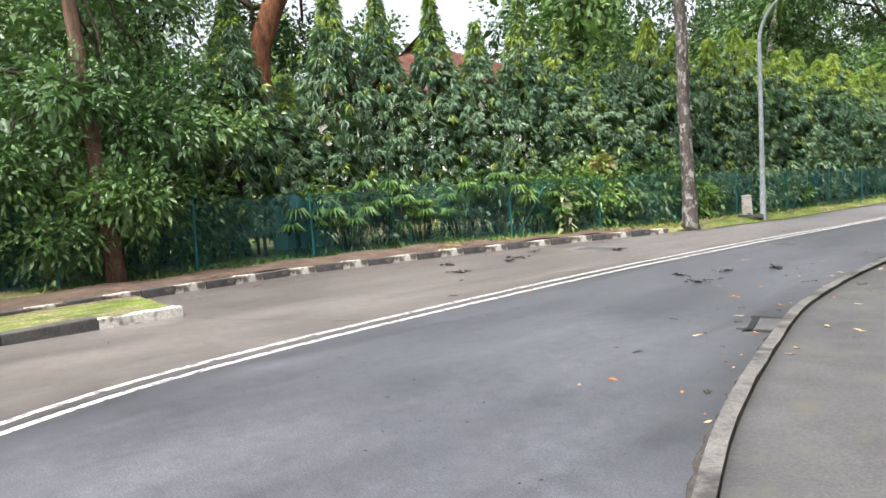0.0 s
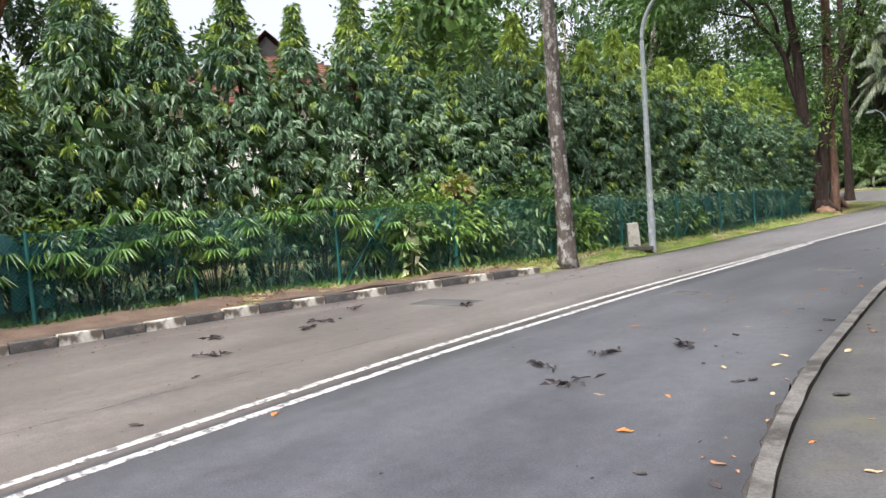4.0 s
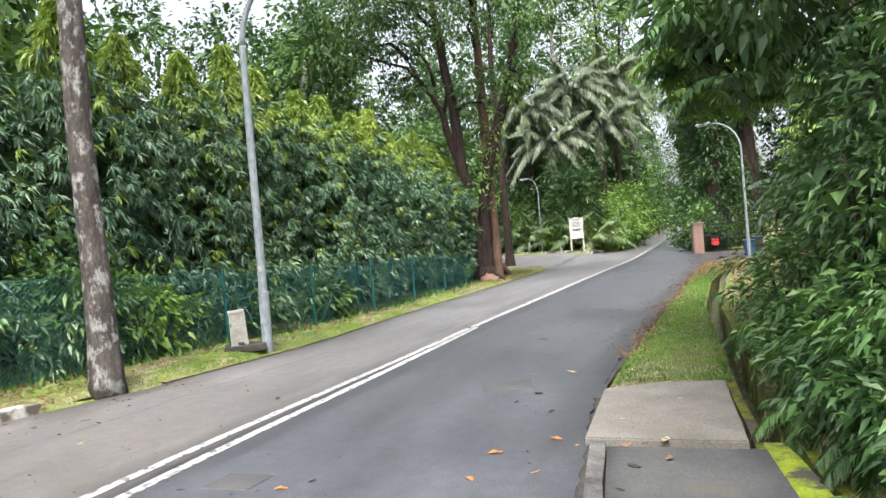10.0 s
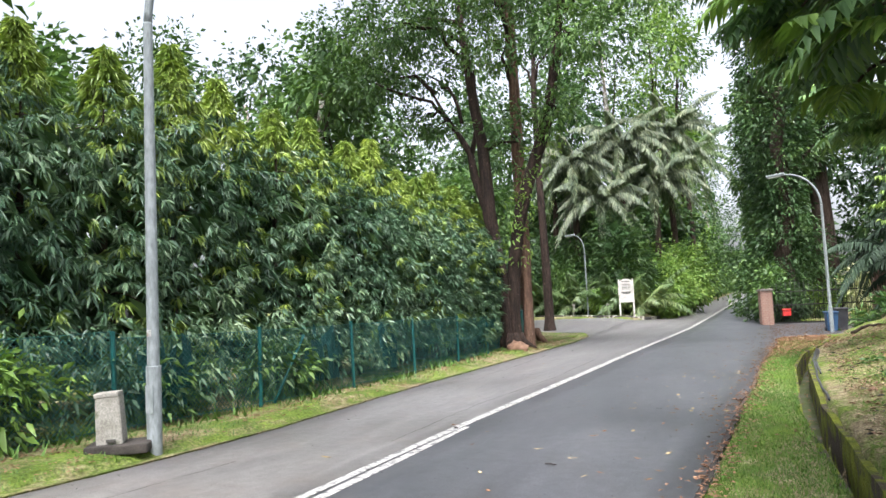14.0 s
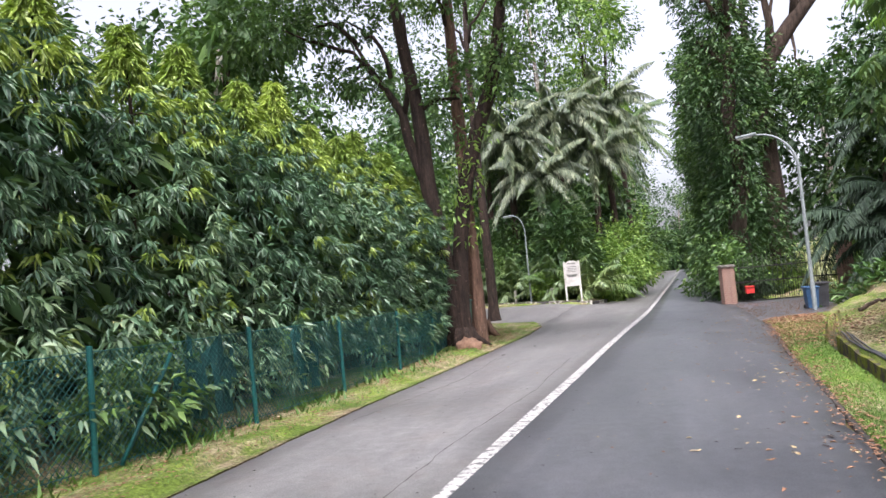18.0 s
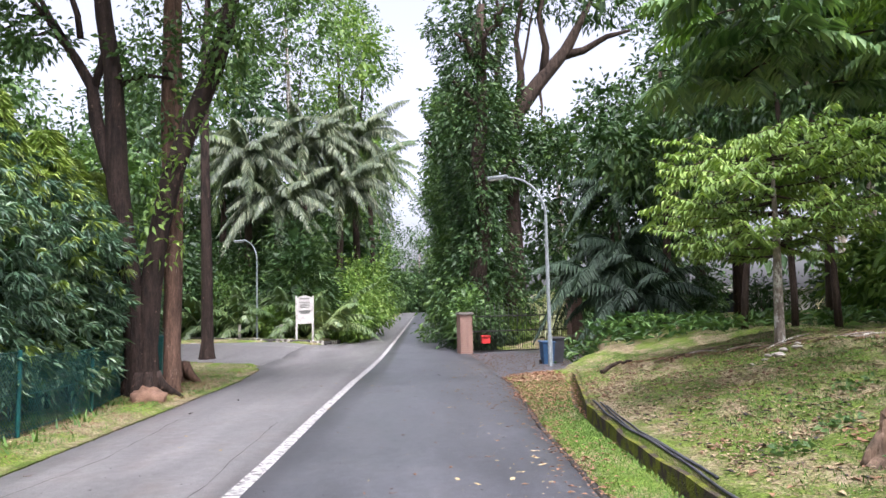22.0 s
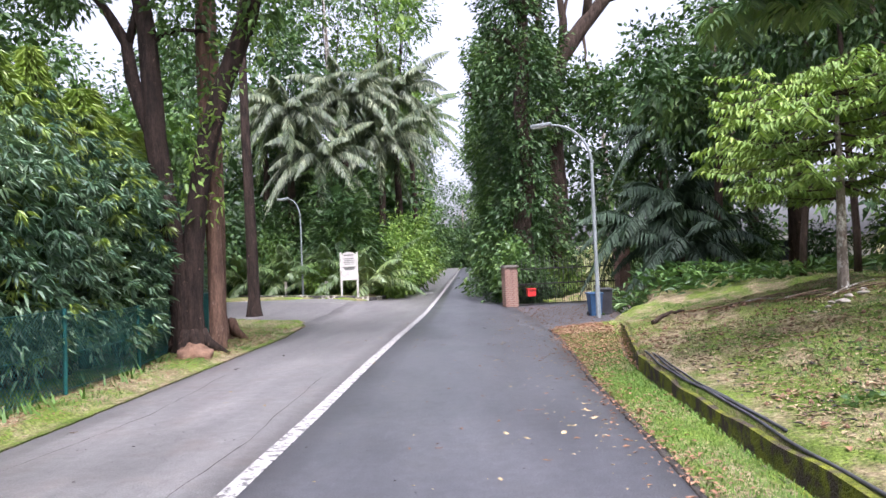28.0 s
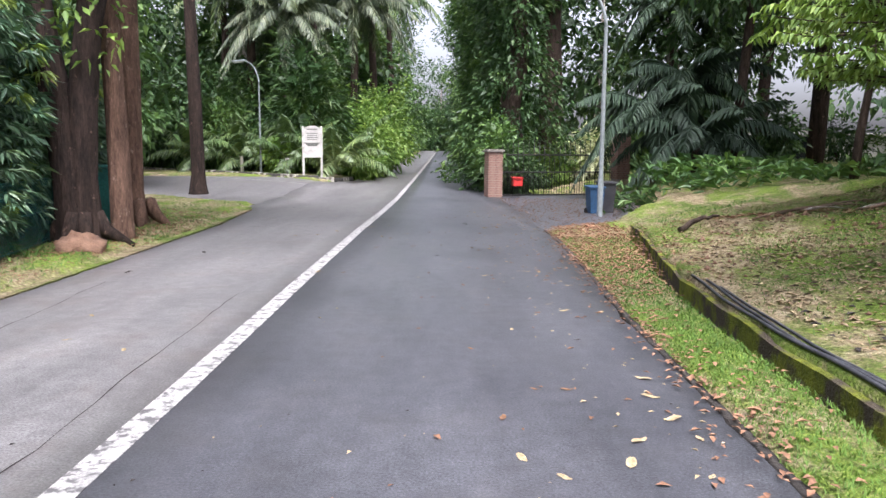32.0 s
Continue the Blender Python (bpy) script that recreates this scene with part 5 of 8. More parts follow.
# ---- the house behind the hedge ----
def tiled_house(name, label, at, rz, W, D, wall_h, roof_h, over, gablet=True, wall_mat="wall_white", roof_mat="roof", windows=3):
    t = thing(name, label, "house", m=pose(*at, 0, 0, rz))
    box_part("wall", (0, 0, wall_h / 2), (W, D, wall_h), M[wall_mat], t, "", 0, 0.01)
    w2, d2 = W / 2 + over, D / 2 + over
    z0, z1 = wall_h - 0.1, wall_h + roof_h
    rdg = max(0.3, w2 - d2 * 0.9)
    V = [(-w2, -d2, z0), (w2, -d2, z0), (w2, d2, z0), (-w2, d2, z0), (-rdg, 0, z1), (rdg, 0, z1)]
    F = [(0, 1, 5, 4), (1, 2, 5), (2, 3, 4, 5), (3, 0, 4), (3, 2, 1, 0)]
    roof = raw("roof", V, F, M[roof_mat], t)
    # courses of tiles on each slope, as low steps
    V = [np.array(v) for v in V]
    for a, b, c, d in ((0, 1, 5, 4), (1, 2, 5, 5), (2, 3, 4, 5), (3, 0, 4, 4)):
        n_ = unit(np.cross(V[b] - V[a], V[d] - V[a]))
        rows = 22
        VV, FF = [], []
        for r in range(rows):
            f0, f1 = r / rows, (r + 1) / rows
            p0, p1 = V[a] + (V[d] - V[a]) * f0, V[b] + (V[c] - V[b]) * f0
            q0, q1 = V[a] + (V[d] - V[a]) * f1, V[b] + (V[c] - V[b]) * f1
            k = len(VV)
            VV += [p0 + n_ * 0.075, p1 + n_ * 0.075, q1 + n_ * 0.02, q0 + n_ * 0.02, p0 + n_ * 0.005, p1 + n_ * 0.005]
            FF += [(k, k + 1, k + 2, k + 3), (k + 4, k + 5, k + 1, k)]
        fast_mesh("tile_layer", np.array(VV), np.array(FF), M[roof_mat], roof)
    tube("ridge", [(-rdg - 0.1, 0, z1 + 0.03), (rdg + 0.1, 0, z1 + 0.03)], [0.12, 0.12], M[roof_mat], roof, "", 8)
    if gablet:
        for s in (-1, 1):
            g = raw("gablet", [(s * rdg - 1.1, 0, z1 + 0.55), (s * (rdg + 1.3), -1.3, z1 - 0.75), (s * (rdg + 1.3), 1.3, z1 - 0.75), (s * (rdg + 0.9), 0, z1 + 0.55), (s * rdg - 1.1, -1.3, z1 - 0.75), (s * rdg - 1.1, 1.3, z1 - 0.75)], [(0, 4, 1, 3), (0, 3, 2, 5)], M[roof_mat], roof)
            raw("vent", [(s * (rdg + 0.8), -0.95, z1 - 0.65), (s * (rdg + 0.8), 0.95, z1 - 0.65), (s * (rdg + 0.75), 0, z1 + 0.35)], [(0, 1, 2)], M["iron"], roof, "dark louvred vent")
    for s in (-1, 1):
        for k in range(windows):
            x = -W / 2 + W * (k + 0.5) / windows
            wn_ = box_part("window", (x, s * (D / 2 + 0.01), wall_h * 0.6), (1.4, 0.08, 1.3), M["wall_white"], t, "", 0, 0.01)
            box_part("pane", (x, s * (D / 2 + 0.04), wall_h * 0.6), (1.2, 0.05, 1.1), M["dark_pane"], wn_, "", 0, 0.004)
    return t


tiled_house("house", "house with a red clay tile hipped roof behind the hedge", (-20.3, -2.0, 0.1), -35, 11, 9, 4.9, 2.4, 0.7)
tiled_house("house", "low white house with a grey roof behind the trees", (12.6, 38.4, 0.85), -25, 15, 6, 1.45, 0.12, 0.25, False, "wall_white", "concrete", 2)

# ---- trees round the junction ----
def lay_tree(name, label, at, stems, blobs, mat, bark_mat, seed, leaf=(0.12, 0.2), per=8, ratio=0.5, roots=0):
    """A tree of several stems: each a list of points and radii."""
    rng = np.random.default_rng(seed)
    t = thing(name, label, "tree", m=pose(*at))
    for pts, rad, *own in stems:
        tube("trunk", pts, rad, own[0] if own else bark_mat, t, "", 16, 0.06, rng)
    if roots:
        for k in range(roots):
            a = 6.28 * k / roots + rng.uniform(-0.3, 0.3)
            q = rng.uniform(0.45, 0.75)
            tube("root", [(0.2 * math.cos(a) + 0.12, 0.2 * math.sin(a), 0.42), (0.32 * math.cos(a) + 0.12, 0.32 * math.sin(a), 0.16), (q * math.cos(a) + 0.12, q * math.sin(a), -0.08)], [0.1, 0.11, 0.05], bark_mat, t, "", 9, 0.08, rng)
    PP, DD = [], []
    for c, r, n, frm in blobs:
        tube("limb", bend(frm, c, -0.3, 8, 0.1, rng), np.linspace(0.07, 0.018, 8), bark_mat, t, "", 8)
        C, O = blob(rng, n, c, r, 0.3)
        P, D = sprays(rng, C, O, per, leaf[1] * 1.7, 0.9, 0.25)
        PP.append(P)
        DD.append(D)
    P, D = np.vstack(PP), np.vstack(DD)
    L = rng.uniform(*leaf, len(P))
    leaves("crown", P, D, L, L * ratio, mat, t, "", 0.2, rng)
    return t


ta = (-5.5, 12.2)
taz = gz(*ta)
lay_tree("clustered_tree", "forked dark brown trunk with a thin green crown", (*ta, taz), [
    ([(0.0, 0, -0.25), (0.0, 0, 0.12), (-0.01, 0, 0.7), (-0.05, 0, 1.3), (-0.13, 0, 1.9), (-0.28, 0, 3.0), (-0.44, 0, 4.1), (-0.48, 0, 5.2), (-0.57, 0, 6.3), (-0.74, 0, 7.4), (-1.0, 0, 9.5), (-1.3, 0, 12.5)], [0.36, 0.27, 0.23, 0.215, 0.205, 0.195, 0.19, 0.185, 0.175, 0.155, 0.11, 0.05]),
    ([(0.12, 0.06, -0.25), (0.12, 0.06, 0.12), (0.14, 0.06, 0.9), (0.2, 0.06, 1.9), (0.33, 0.06, 3.0), (0.57, 0.06, 4.1), (0.94, 0.06, 5.2), (1.4, 0.06, 6.3), (1.68, 0.06, 7.4), (2.05, 0.06, 9.5), (2.4, 0.06, 12.5)], [0.36, 0.27, 0.215, 0.2, 0.19, 0.185, 0.18, 0.175, 0.16, 0.11, 0.05]),
    ([(0.42, 0.65, -0.25), (0.42, 0.65, 0.12), (0.4, 0.65, 1.8), (0.36, 0.65, 3.65), (0.3, 0.65, 5.5), (0.3, 0.65, 8.0), (0.2, 0.65, 11.0), (0.1, 0.65, 14.0)], [0.22, 0.17, 0.145, 0.135, 0.125, 0.11, 0.07, 0.03], M["bark_tan"]),
    ([(-0.45, 0, 4.0), (-0.62, 0, 4.5), (-0.86, 0, 5.3), (-0.95, 0, 6.0), (-1.3, 0, 6.6), (-1.7, 0, 7.2), (-2.2, 0, 8.2)], [0.13, 0.13, 0.12, 0.11, 0.085, 0.07, 0.03]),
    ([(-0.94, 0, 5.9), (-0.8, 0, 6.4), (-0.68, 0, 6.9), (-0.7, 0, 8.6)], [0.085, 0.075, 0.065, 0.03]),
    ([(-0.5, 0, 6.0), (0.0, 0.1, 6.25), (0.55, 0.2, 6.2)], [0.06, 0.05, 0.03]),
], [
    ((-2.6, 0.6, 9.0), (1.3, 1.6, 0.5), 60, (-1.2, 0.0, 7.0)), ((-3.4, -0.6, 10.2), (1.7, 1.8, 0.9), 110, (-1.0, 0.0, 9.5)), ((-1.6, 1.4, 11.2), (1.8, 1.7, 0.9), 110, (-1.1, 0.0, 10.5)),
    ((0.2, -0.6, 9.2), (1.5, 1.5, 0.9), 90, (0.3, 0.65, 8.2)), ((0.4, 1.0, 11.6), (1.8, 1.8, 1.0), 120, (0.2, 0.65, 10.5)), ((2.6, 0, 10.6), (1.7, 1.7, 0.9), 110, (2.0, 0.06, 9.2)), ((3.4, 0.9, 12.4), (1.8, 1.8, 1.0), 110, (2.2, 0.06, 10.6)), ((1.3, -1.1, 12.6), (1.7, 1.7, 0.9), 110, (2.2, 0.06, 11.0)),
    # the last four clumps of this row stay unseen, added to shade the hedge
    ((-0.4, 0.4, 13.6), (2.2, 2.2, 1.0), 130, (0.15, 0.65, 12.8)), ((-3.6, -1.4, 8.3), (1.2, 1.5, 0.5), 60, (-1.6, 0.0, 7.1)), ((-4.8, 0.4, 9.3), (1.4, 1.6, 0.6), 70, (-2.1, 0.0, 8.1)), ((-2.2, -2.4, 9.6), (1.7, 1.7, 0.8), 110, (-1.0, 0.0, 9.0)), ((2.8, -1.6, 8.6), (1.4, 1.5, 0.7), 90, (1.9, 0.06, 8.2)), ((4.6, -0.6, 10.4), (1.7, 1.7, 0.9), 110, (2.1, 0.06, 9.8)), ((0.2, -2.6, 10.6), (1.8, 1.6, 0.9), 110, (0.25, 0.65, 9.8)), ((-5.6, 1.6, 10.8), (1.8, 1.8, 0.9), 120, (-1.1, 0.0, 10.2)), ((5.2, 1.8, 12.2), (1.8, 1.8, 1.0), 110, (2.3, 0.06, 11.4)), ((-2.6, -3.6, 12.6), (2.0, 1.9, 0.8), 130, (-1.2, 0.0, 11.5)), ((-1.4, -6.0, 12.9), (1.9, 1.9, 0.7), 120, (-1.2, 0.0, 11.8)), ((0.8, -4.4, 13.4), (2.0, 1.9, 0.8), 120, (0.1, 0.65, 12.8)), ((-4.6, -2.2, 13.0), (1.9, 1.9, 0.8), 120, (-1.3, 0.0, 12.0)),
    ((-1.9, -0.4, 6.9), (0.6, 0.6, 0.3), 26, (-1.4, 0.0, 6.8)), ((-2.9, 0.3, 7.3), (0.8, 0.7, 0.35), 34, (-1.6, 0.0, 7.1)), ((0.3, 0.4, 6.6), (0.7, 0.7, 1.1), 45, (0.3, 0.65, 5.8)), ((1.9, -0.3, 6.9), (0.6, 0.6, 0.5), 34, (1.5, 0.06, 6.6)),
], M["broad"], M["bark_brown"], 201, (0.11, 0.2), 15, 0.52, 7)
# leafy shoots straight from the bark
shoots = np.random.default_rng(205)
cl = bpy.data.objects["clustered_tree"]
zz_ = shoots.uniform(2.6, 6.4, 70)
sx0 = np.interp(zz_, [1.9, 3.0, 4.1, 5.2, 6.3, 7.4], [0.2, 0.33, 0.57, 0.94, 1.4, 1.68]) + shoots.normal(0, 0.28, 70)
SP, SD = sprays(shoots, np.stack([sx0, shoots.normal(-0.05, 0.3, 70), zz_], 1), unit(shoots.standard_normal((70, 3))), 7, 0.22, 0.8, 0.3)
SL = shoots.uniform(0.1, 0.2, len(SP))
tagged(leaves("shoot_foliage", SP, SD, SL, SL * 0.45, M["bright"], cl, "", 0.25, shoots), "yellow-green shoots along the stem", kind="stuff")
lay_tree("tan_barked_tree", "straight tan-barked trunk beside the forked tree", (-5.88, 15.1, gz(-5.88, 15.1)), [
    ([(0, 0, -0.25), (0, 0, 0.12), (0.0, 0, 0.6), (0.04, 0, 2.5), (0.06, 0, 5.0), (0.02, 0, 8.0), (0.0, 0, 12.0), (0.1, 0, 16.0)], [0.36, 0.26, 0.21, 0.185, 0.17, 0.155, 0.12, 0.05]),
], [((-1.2, 0.4, 13.0), (1.7, 1.7, 1.0), 110, (0, 0, 11.0)), ((1.3, 0.6, 14.0), (1.8, 1.8, 1.0), 110, (0, 0, 12)), ((0.2, -0.6, 16.0), (1.9, 1.9, 1.1), 120, (0.05, 0, 14.5))], M["broad"], M["bark_tan"], 204, (0.12, 0.2), 12, 0.5, 5)
lay_tree("slender_tree", "single slender straight trunk on the grass island", (-8.0, 24.8, gz(-8.0, 24.8)), [
    ([(0, 0, -0.25), (0, 0, 0.15), (0, 0, 0.7), (-0.02, 0, 3), (-0.1, 0, 7), (-0.15, 0, 11), (0, 0, 15)], [0.4, 0.28, 0.21, 0.185, 0.16, 0.13, 0.05]),
], [((-1.5, 0, 14), (2.2, 2.2, 1.4), 150, (0, 0, 11.5)), ((1.6, 0.8, 15.2), (2.2, 2.2, 1.4), 150, (0, 0, 12)), ((0, -1, 16.5), (2.0, 2.0, 1.2), 130, (0, 0, 13))], M["broad"], M["bark_brown"], 202)
ms = bmesh.new()
bmesh.ops.create_icosphere(ms, subdivisions=3, radius=1.0)
for v in ms.verts:
    v.co = Vector((v.co.x * 0.31, v.co.y * 0.3, v.co.z * 0.27)) * (1 + 0.45 * noise.noise(v.co * 2.3)) * (1 - 0.25 * max(0, v.co.z))
mound = part("soil_mound", ms, M["ant_soil"], None, "", True)
mound.matrix_basis = pose(-4.98, 11.3, gz(-4.98, 11.3) + 0.02)
tagged(mound, "reddish soil mound at the tree foot", "soil")

# ---- across the junction: sign, lamp, posts and planting ----
sx, sy_ = -5.62, 31.3
sz = gz(sx, sy_) + 0.1
sg = thing("notice_board", "weathered pale timber notice board on two legs", "sign", m=pose(sx, sy_, sz, 0, 0, 6))
for s in (-0.36, 0.36):
    box_part("leg", (s, 0, 0.86), (0.085, 0.085, 2.08), M["sign"], sg, "", 0, 0.01)
bm = bmesh.new()
pts_ = [(-0.34, 0.78), (0.34, 0.78), (0.34, 1.75)] + [(0.34 * math.cos(a), 1.75 + 0.17 * math.sin(a)) for a in np.linspace(0.25, math.pi - 0.25, 11)] + [(-0.34, 1.75)]
vs = [bm.verts.new((x, -0.03, z)) for x, z in pts_]
fc = bm.faces.new(vs)
ex = bmesh.ops.extrude_face_region(bm, geom=[fc])
bmesh.ops.translate(bm, vec=(0, 0.06, 0), verts=[v for v in ex["geom"] if isinstance(v, bmesh.types.BMVert)])
board = part("board", bm, M["sign"], sg)
for z, w_, h_ in ((1.78, 0.42, 0.05), (1.62, 0.46, 0.035), (1.54, 0.4, 0.03), (1.46, 0.44, 0.03), (1.38, 0.36, 0.03), (1.2, 0.5, 0.06), (1.14, 0.4, 0.05)):
    box_part("writing_bar", (0, -0.037, z), (w_, 0.008, h_), M["sign_dark"], board, "", 0, 0.0)
box_part("moulding", (0, -0.045, 1.28), (0.66, 0.03, 0.03), M["sign"], board, "", 0, 0.006)
box_part("lower_rail", (0, 0, 0.74), (0.72, 0.05, 0.16), M["sign"], sg, "", 0, 0.008)
street_lamp("street_lamp", "slim grey street lamp behind the junction kerb", (-8.3, 33.6, gz(-8.3, 33.6)), 170, 4.7, 0.6, "street lamps", 0.6)
for x, y in ((-9.2, 33.9), (-7.0, 32.9)):
    bp = thing("marker_post", "short grey marker post behind the kerb", "post", "marker posts", pose(x, y, gz(x, y)))
    box_part("shaft", (0, 0, 0.3), (0.12, 0.1, 0.66), M["concrete"], bp, "", 0, 0.012)
    box_part("cap", (0, 0, 0.65), (0.15, 0.13, 0.05), M["concrete"], bp, "", 0, 0.01)

# palms in the corner
for x, y, h_, r_, s_, mt in ((-10.0, 39, 10.4, 3.9, 301, "palm_grey"), (-7.4, 41, 11.6, 4.1, 302, "palm_grey"), (-4.7, 46, 12.9, 4.6, 303, "palm_grey"), (-8.4, 38.5, 7.7, 3.9, 307, "palm_grey"), (-5.5, 43, 9.2, 4.3, 304, "palm_grey"), (-13.0, 44, 10.2, 4.4, 305, "palm"), (-4.4, 56, 12.7, 5.6, 306, "palm")):
    palm("feather_palm", "large feather palm with arching grey-green fronds", at_ground(x, y), h_ - gz(x, y), 26, r_ * 0.84, M[mt], s_, 0.22, 0.62, (0.2, 2.7), (1.35, 2.5), 64, 1.0, M["bark_dark"], 0.07, "corner palms")
for x, y, s_ in ((-4.9, 33.8, 311), (-7.2, 34.6, 312), (-9.6, 35.6, 313), (-12.0, 36.2, 314)):
    palm("clumping_palm", "clump of feathery palm fronds near the ground", at_ground(x, y), 0.4, 16, 2.6, M["palm"], s_, 0.1, 0.5, (1.0, 3.0), (1.2, 1.6), 40, 0.5, None, 0.06, "low palms")

# undergrowth that closes the wood behind the junction and along its edges
und = [(-30 + 2.6 * i, 50.5 - 0.28 * i + 0.8 * (i % 2), 1.9, 1.8, 2.0 + 0.5 * (i % 3), "dark") for i in range(9)] + [(-8.3, 45.5, 1.8, 2.2, 2.6, "dark"), (-10.5, 43.5, 1.9, 1.8, 2.4, "dark"), (-13.5, 43.0, 2.0, 1.8, 2.4, "dark"), (-17, 42.0, 2.0, 1.8, 2.2, "dark"), (-22, 45.0, 2.2, 2, 2.4, "dark"), (-27, 46.5, 2.2, 2, 2.4, "dark"), (-7.0, 51, 1.7, 3, 2.6, "dark"), (-9.5, 29.5 + 9, 1.2, 1.2, 2.2, "dark"), (-12, 39.3, 1.4, 1.2, 2.4, "dark")]
und += [(15, 19.5, 1.8, 1.8, 0.7, "broad"), (15.5, 6.5, 1.8, 2, 1.4, "bright"), (11.5, -1, 1.8, 2, 1.8, "dark"), (9.5, -4, 1.8, 2, 1.8, "dark"), (6.6, 31.5, 1.6, 1.5, 0.8, "broad"), (22, 26, 2.5, 2.5, 2.2, "dark"), (9.2, 30.5, 1.2, 1.2, 1.0, "dark")]
und += [(13.6, 15.4, 1.6, 1.6, 1.7, "bright"), (16.0, 12.2, 1.8, 1.6, 1.9, "broad"), (13.4, 18.8, 1.2, 1.2, 1.4, "bright"), (14.0, 9.6, 1.4, 1.4, 1.6, "bright")]
for k, (x, y, a_, b_, c_, mt) in enumerate(und):
    shrub("undergrowth", "dense dark undergrowth beneath the trees" if mt == "dark" else "leafy green undergrowth beneath the trees", at_ground(x, y), (a_, b_, c_), 260, M[mt], 360 + k, (0.22, 0.4), 0.48, 9, group="undergrowth", stems=3)

for k, (x, y, a_, b_, c_) in enumerate([(-33 + 4.2 * i, 57 - 0.5 * i, 3.0, 2.4, 4.6 + 0.9 * (i % 2)) for i in range(7)] + [(-7.6, 56, 2.2, 3.5, 4.2), (-8.4, 66, 2.4, 4, 4.5), (-8.6, 78, 2.4, 5, 4.5), (-8.8, 92, 2.4, 6, 4.5), (3.4, 54, 2.0, 4, 3.6), (3.2, 66, 2.2, 5, 4), (3.0, 80, 2.2, 6, 4), (2.6, 96, 2.2, 7, 4.2), (2.6, 114, 2.4, 8, 4.5), (-8.6, 110, 2.4, 8, 4.6), (-3.4, 146, 7, 3, 5.5), (-3.2, 139, 4.5, 2, 2.6), (-6.5, 134, 3, 3, 4), (2.0, 134, 3, 3, 4)]):
    shrub("undergrowth", "tall dense growth closing the wood behind the road", at_ground(x, y), (a_, b_, c_), 330, M["dark"], 390 + k, (0.4, 0.75), 0.5, 8, group="wood edge", stems=3)
for k, (x, y, rx_, ry_, rz_, n_, mt) in enumerate(((-4.4, 35.5, 0.8, 1.0, 0.7, 170, "bright"), (-5.2, 38.0, 1.2, 1.6, 1.4, 230, "bright"), (-5.6, 42, 1.5, 2.2, 2.0, 260, "bright"), (-7.4, 34.5, 0.9, 0.8, 0.7, 170, "bright"), (-9.2, 36.2, 1.1, 1.0, 0.9, 190, "dark"), (-10.8, 36.6, 1.2, 1.1, 1.3, 200, "broad"), (-13.2, 37.6, 1.5, 1.4, 1.2, 210, "dark"), (-16.0, 39.5, 1.8, 1.6, 1.6, 220, "broad"), (-20, 42, 2.4, 2.0, 2.2, 250, "dark"), (-6.2, 36.2, 1.1, 1.1, 1.6, 230, "dark"))):
    shrub("shrub", "mixed leafy shrub behind the junction kerb", at_ground(x, y), (rx_, ry_, rz_), n_, M[mt], 330 + k, (0.16, 0.34), 0.4, 9, group="junction shrubs")

# dark shrubs stand in for the shade under the canopy at the road's end
for dx, y, rad in ((-2.6, 137.0, (2.6, 2.0, 3.0)), (1.4, 139.0, (2.8, 2.0, 3.4)), (-0.4, 141.0, (2.6, 2.0, 3.6))):
    shrub("undergrowth", "dark growth added for the shade at the far road end", at_ground(float(x_line(y)) + dx, y), rad, 260, M["dark"], int(380 + y), (0.5, 0.9), 0.5, 8, group="wood edge", stems=3)

# the tall feathery clump behind the notice board, and the growth on both sides of it
for k, (x, y, rad, n_, mt, lf, ra, lab) in enumerate((
    (-6.7, 36.0, (1.5, 1.3, 2.7), 420, "dark", (0.35, 0.6), 0.12, "tall dark clump of feathery narrow leaves"),
    (-4.1, 38.0, (1.2, 1.8, 1.7), 380, "bright", (0.16, 0.3), 0.42, "bright yellow-green leafy shrub by the road"),
    (-3.8, 42.5, (1.2, 2.4, 2.2), 330, "bright", (0.2, 0.36), 0.42, "bright green leafy shrub by the road"),
    (-11.3, 38.0, (2.0, 1.4, 2.2), 380, "dark", (0.25, 0.45), 0.3, "dense dark shrub behind the junction kerb"),
    (-14.5, 38.5, (2.0, 1.4, 2.0), 330, "dark", (0.25, 0.45), 0.36, "dense dark shrub behind the junction kerb"),
    (-9.0, 40.5, (2.2, 1.4, 3.0), 380, "dark", (0.3, 0.5), 0.3, "dense dark shrub behind the junction kerb"))):
    shrub("tall_shrub", lab, at_ground(x, y), rad, n_, M[mt], 640 + k, lf, ra, 10, group="junction growth", stems=6)

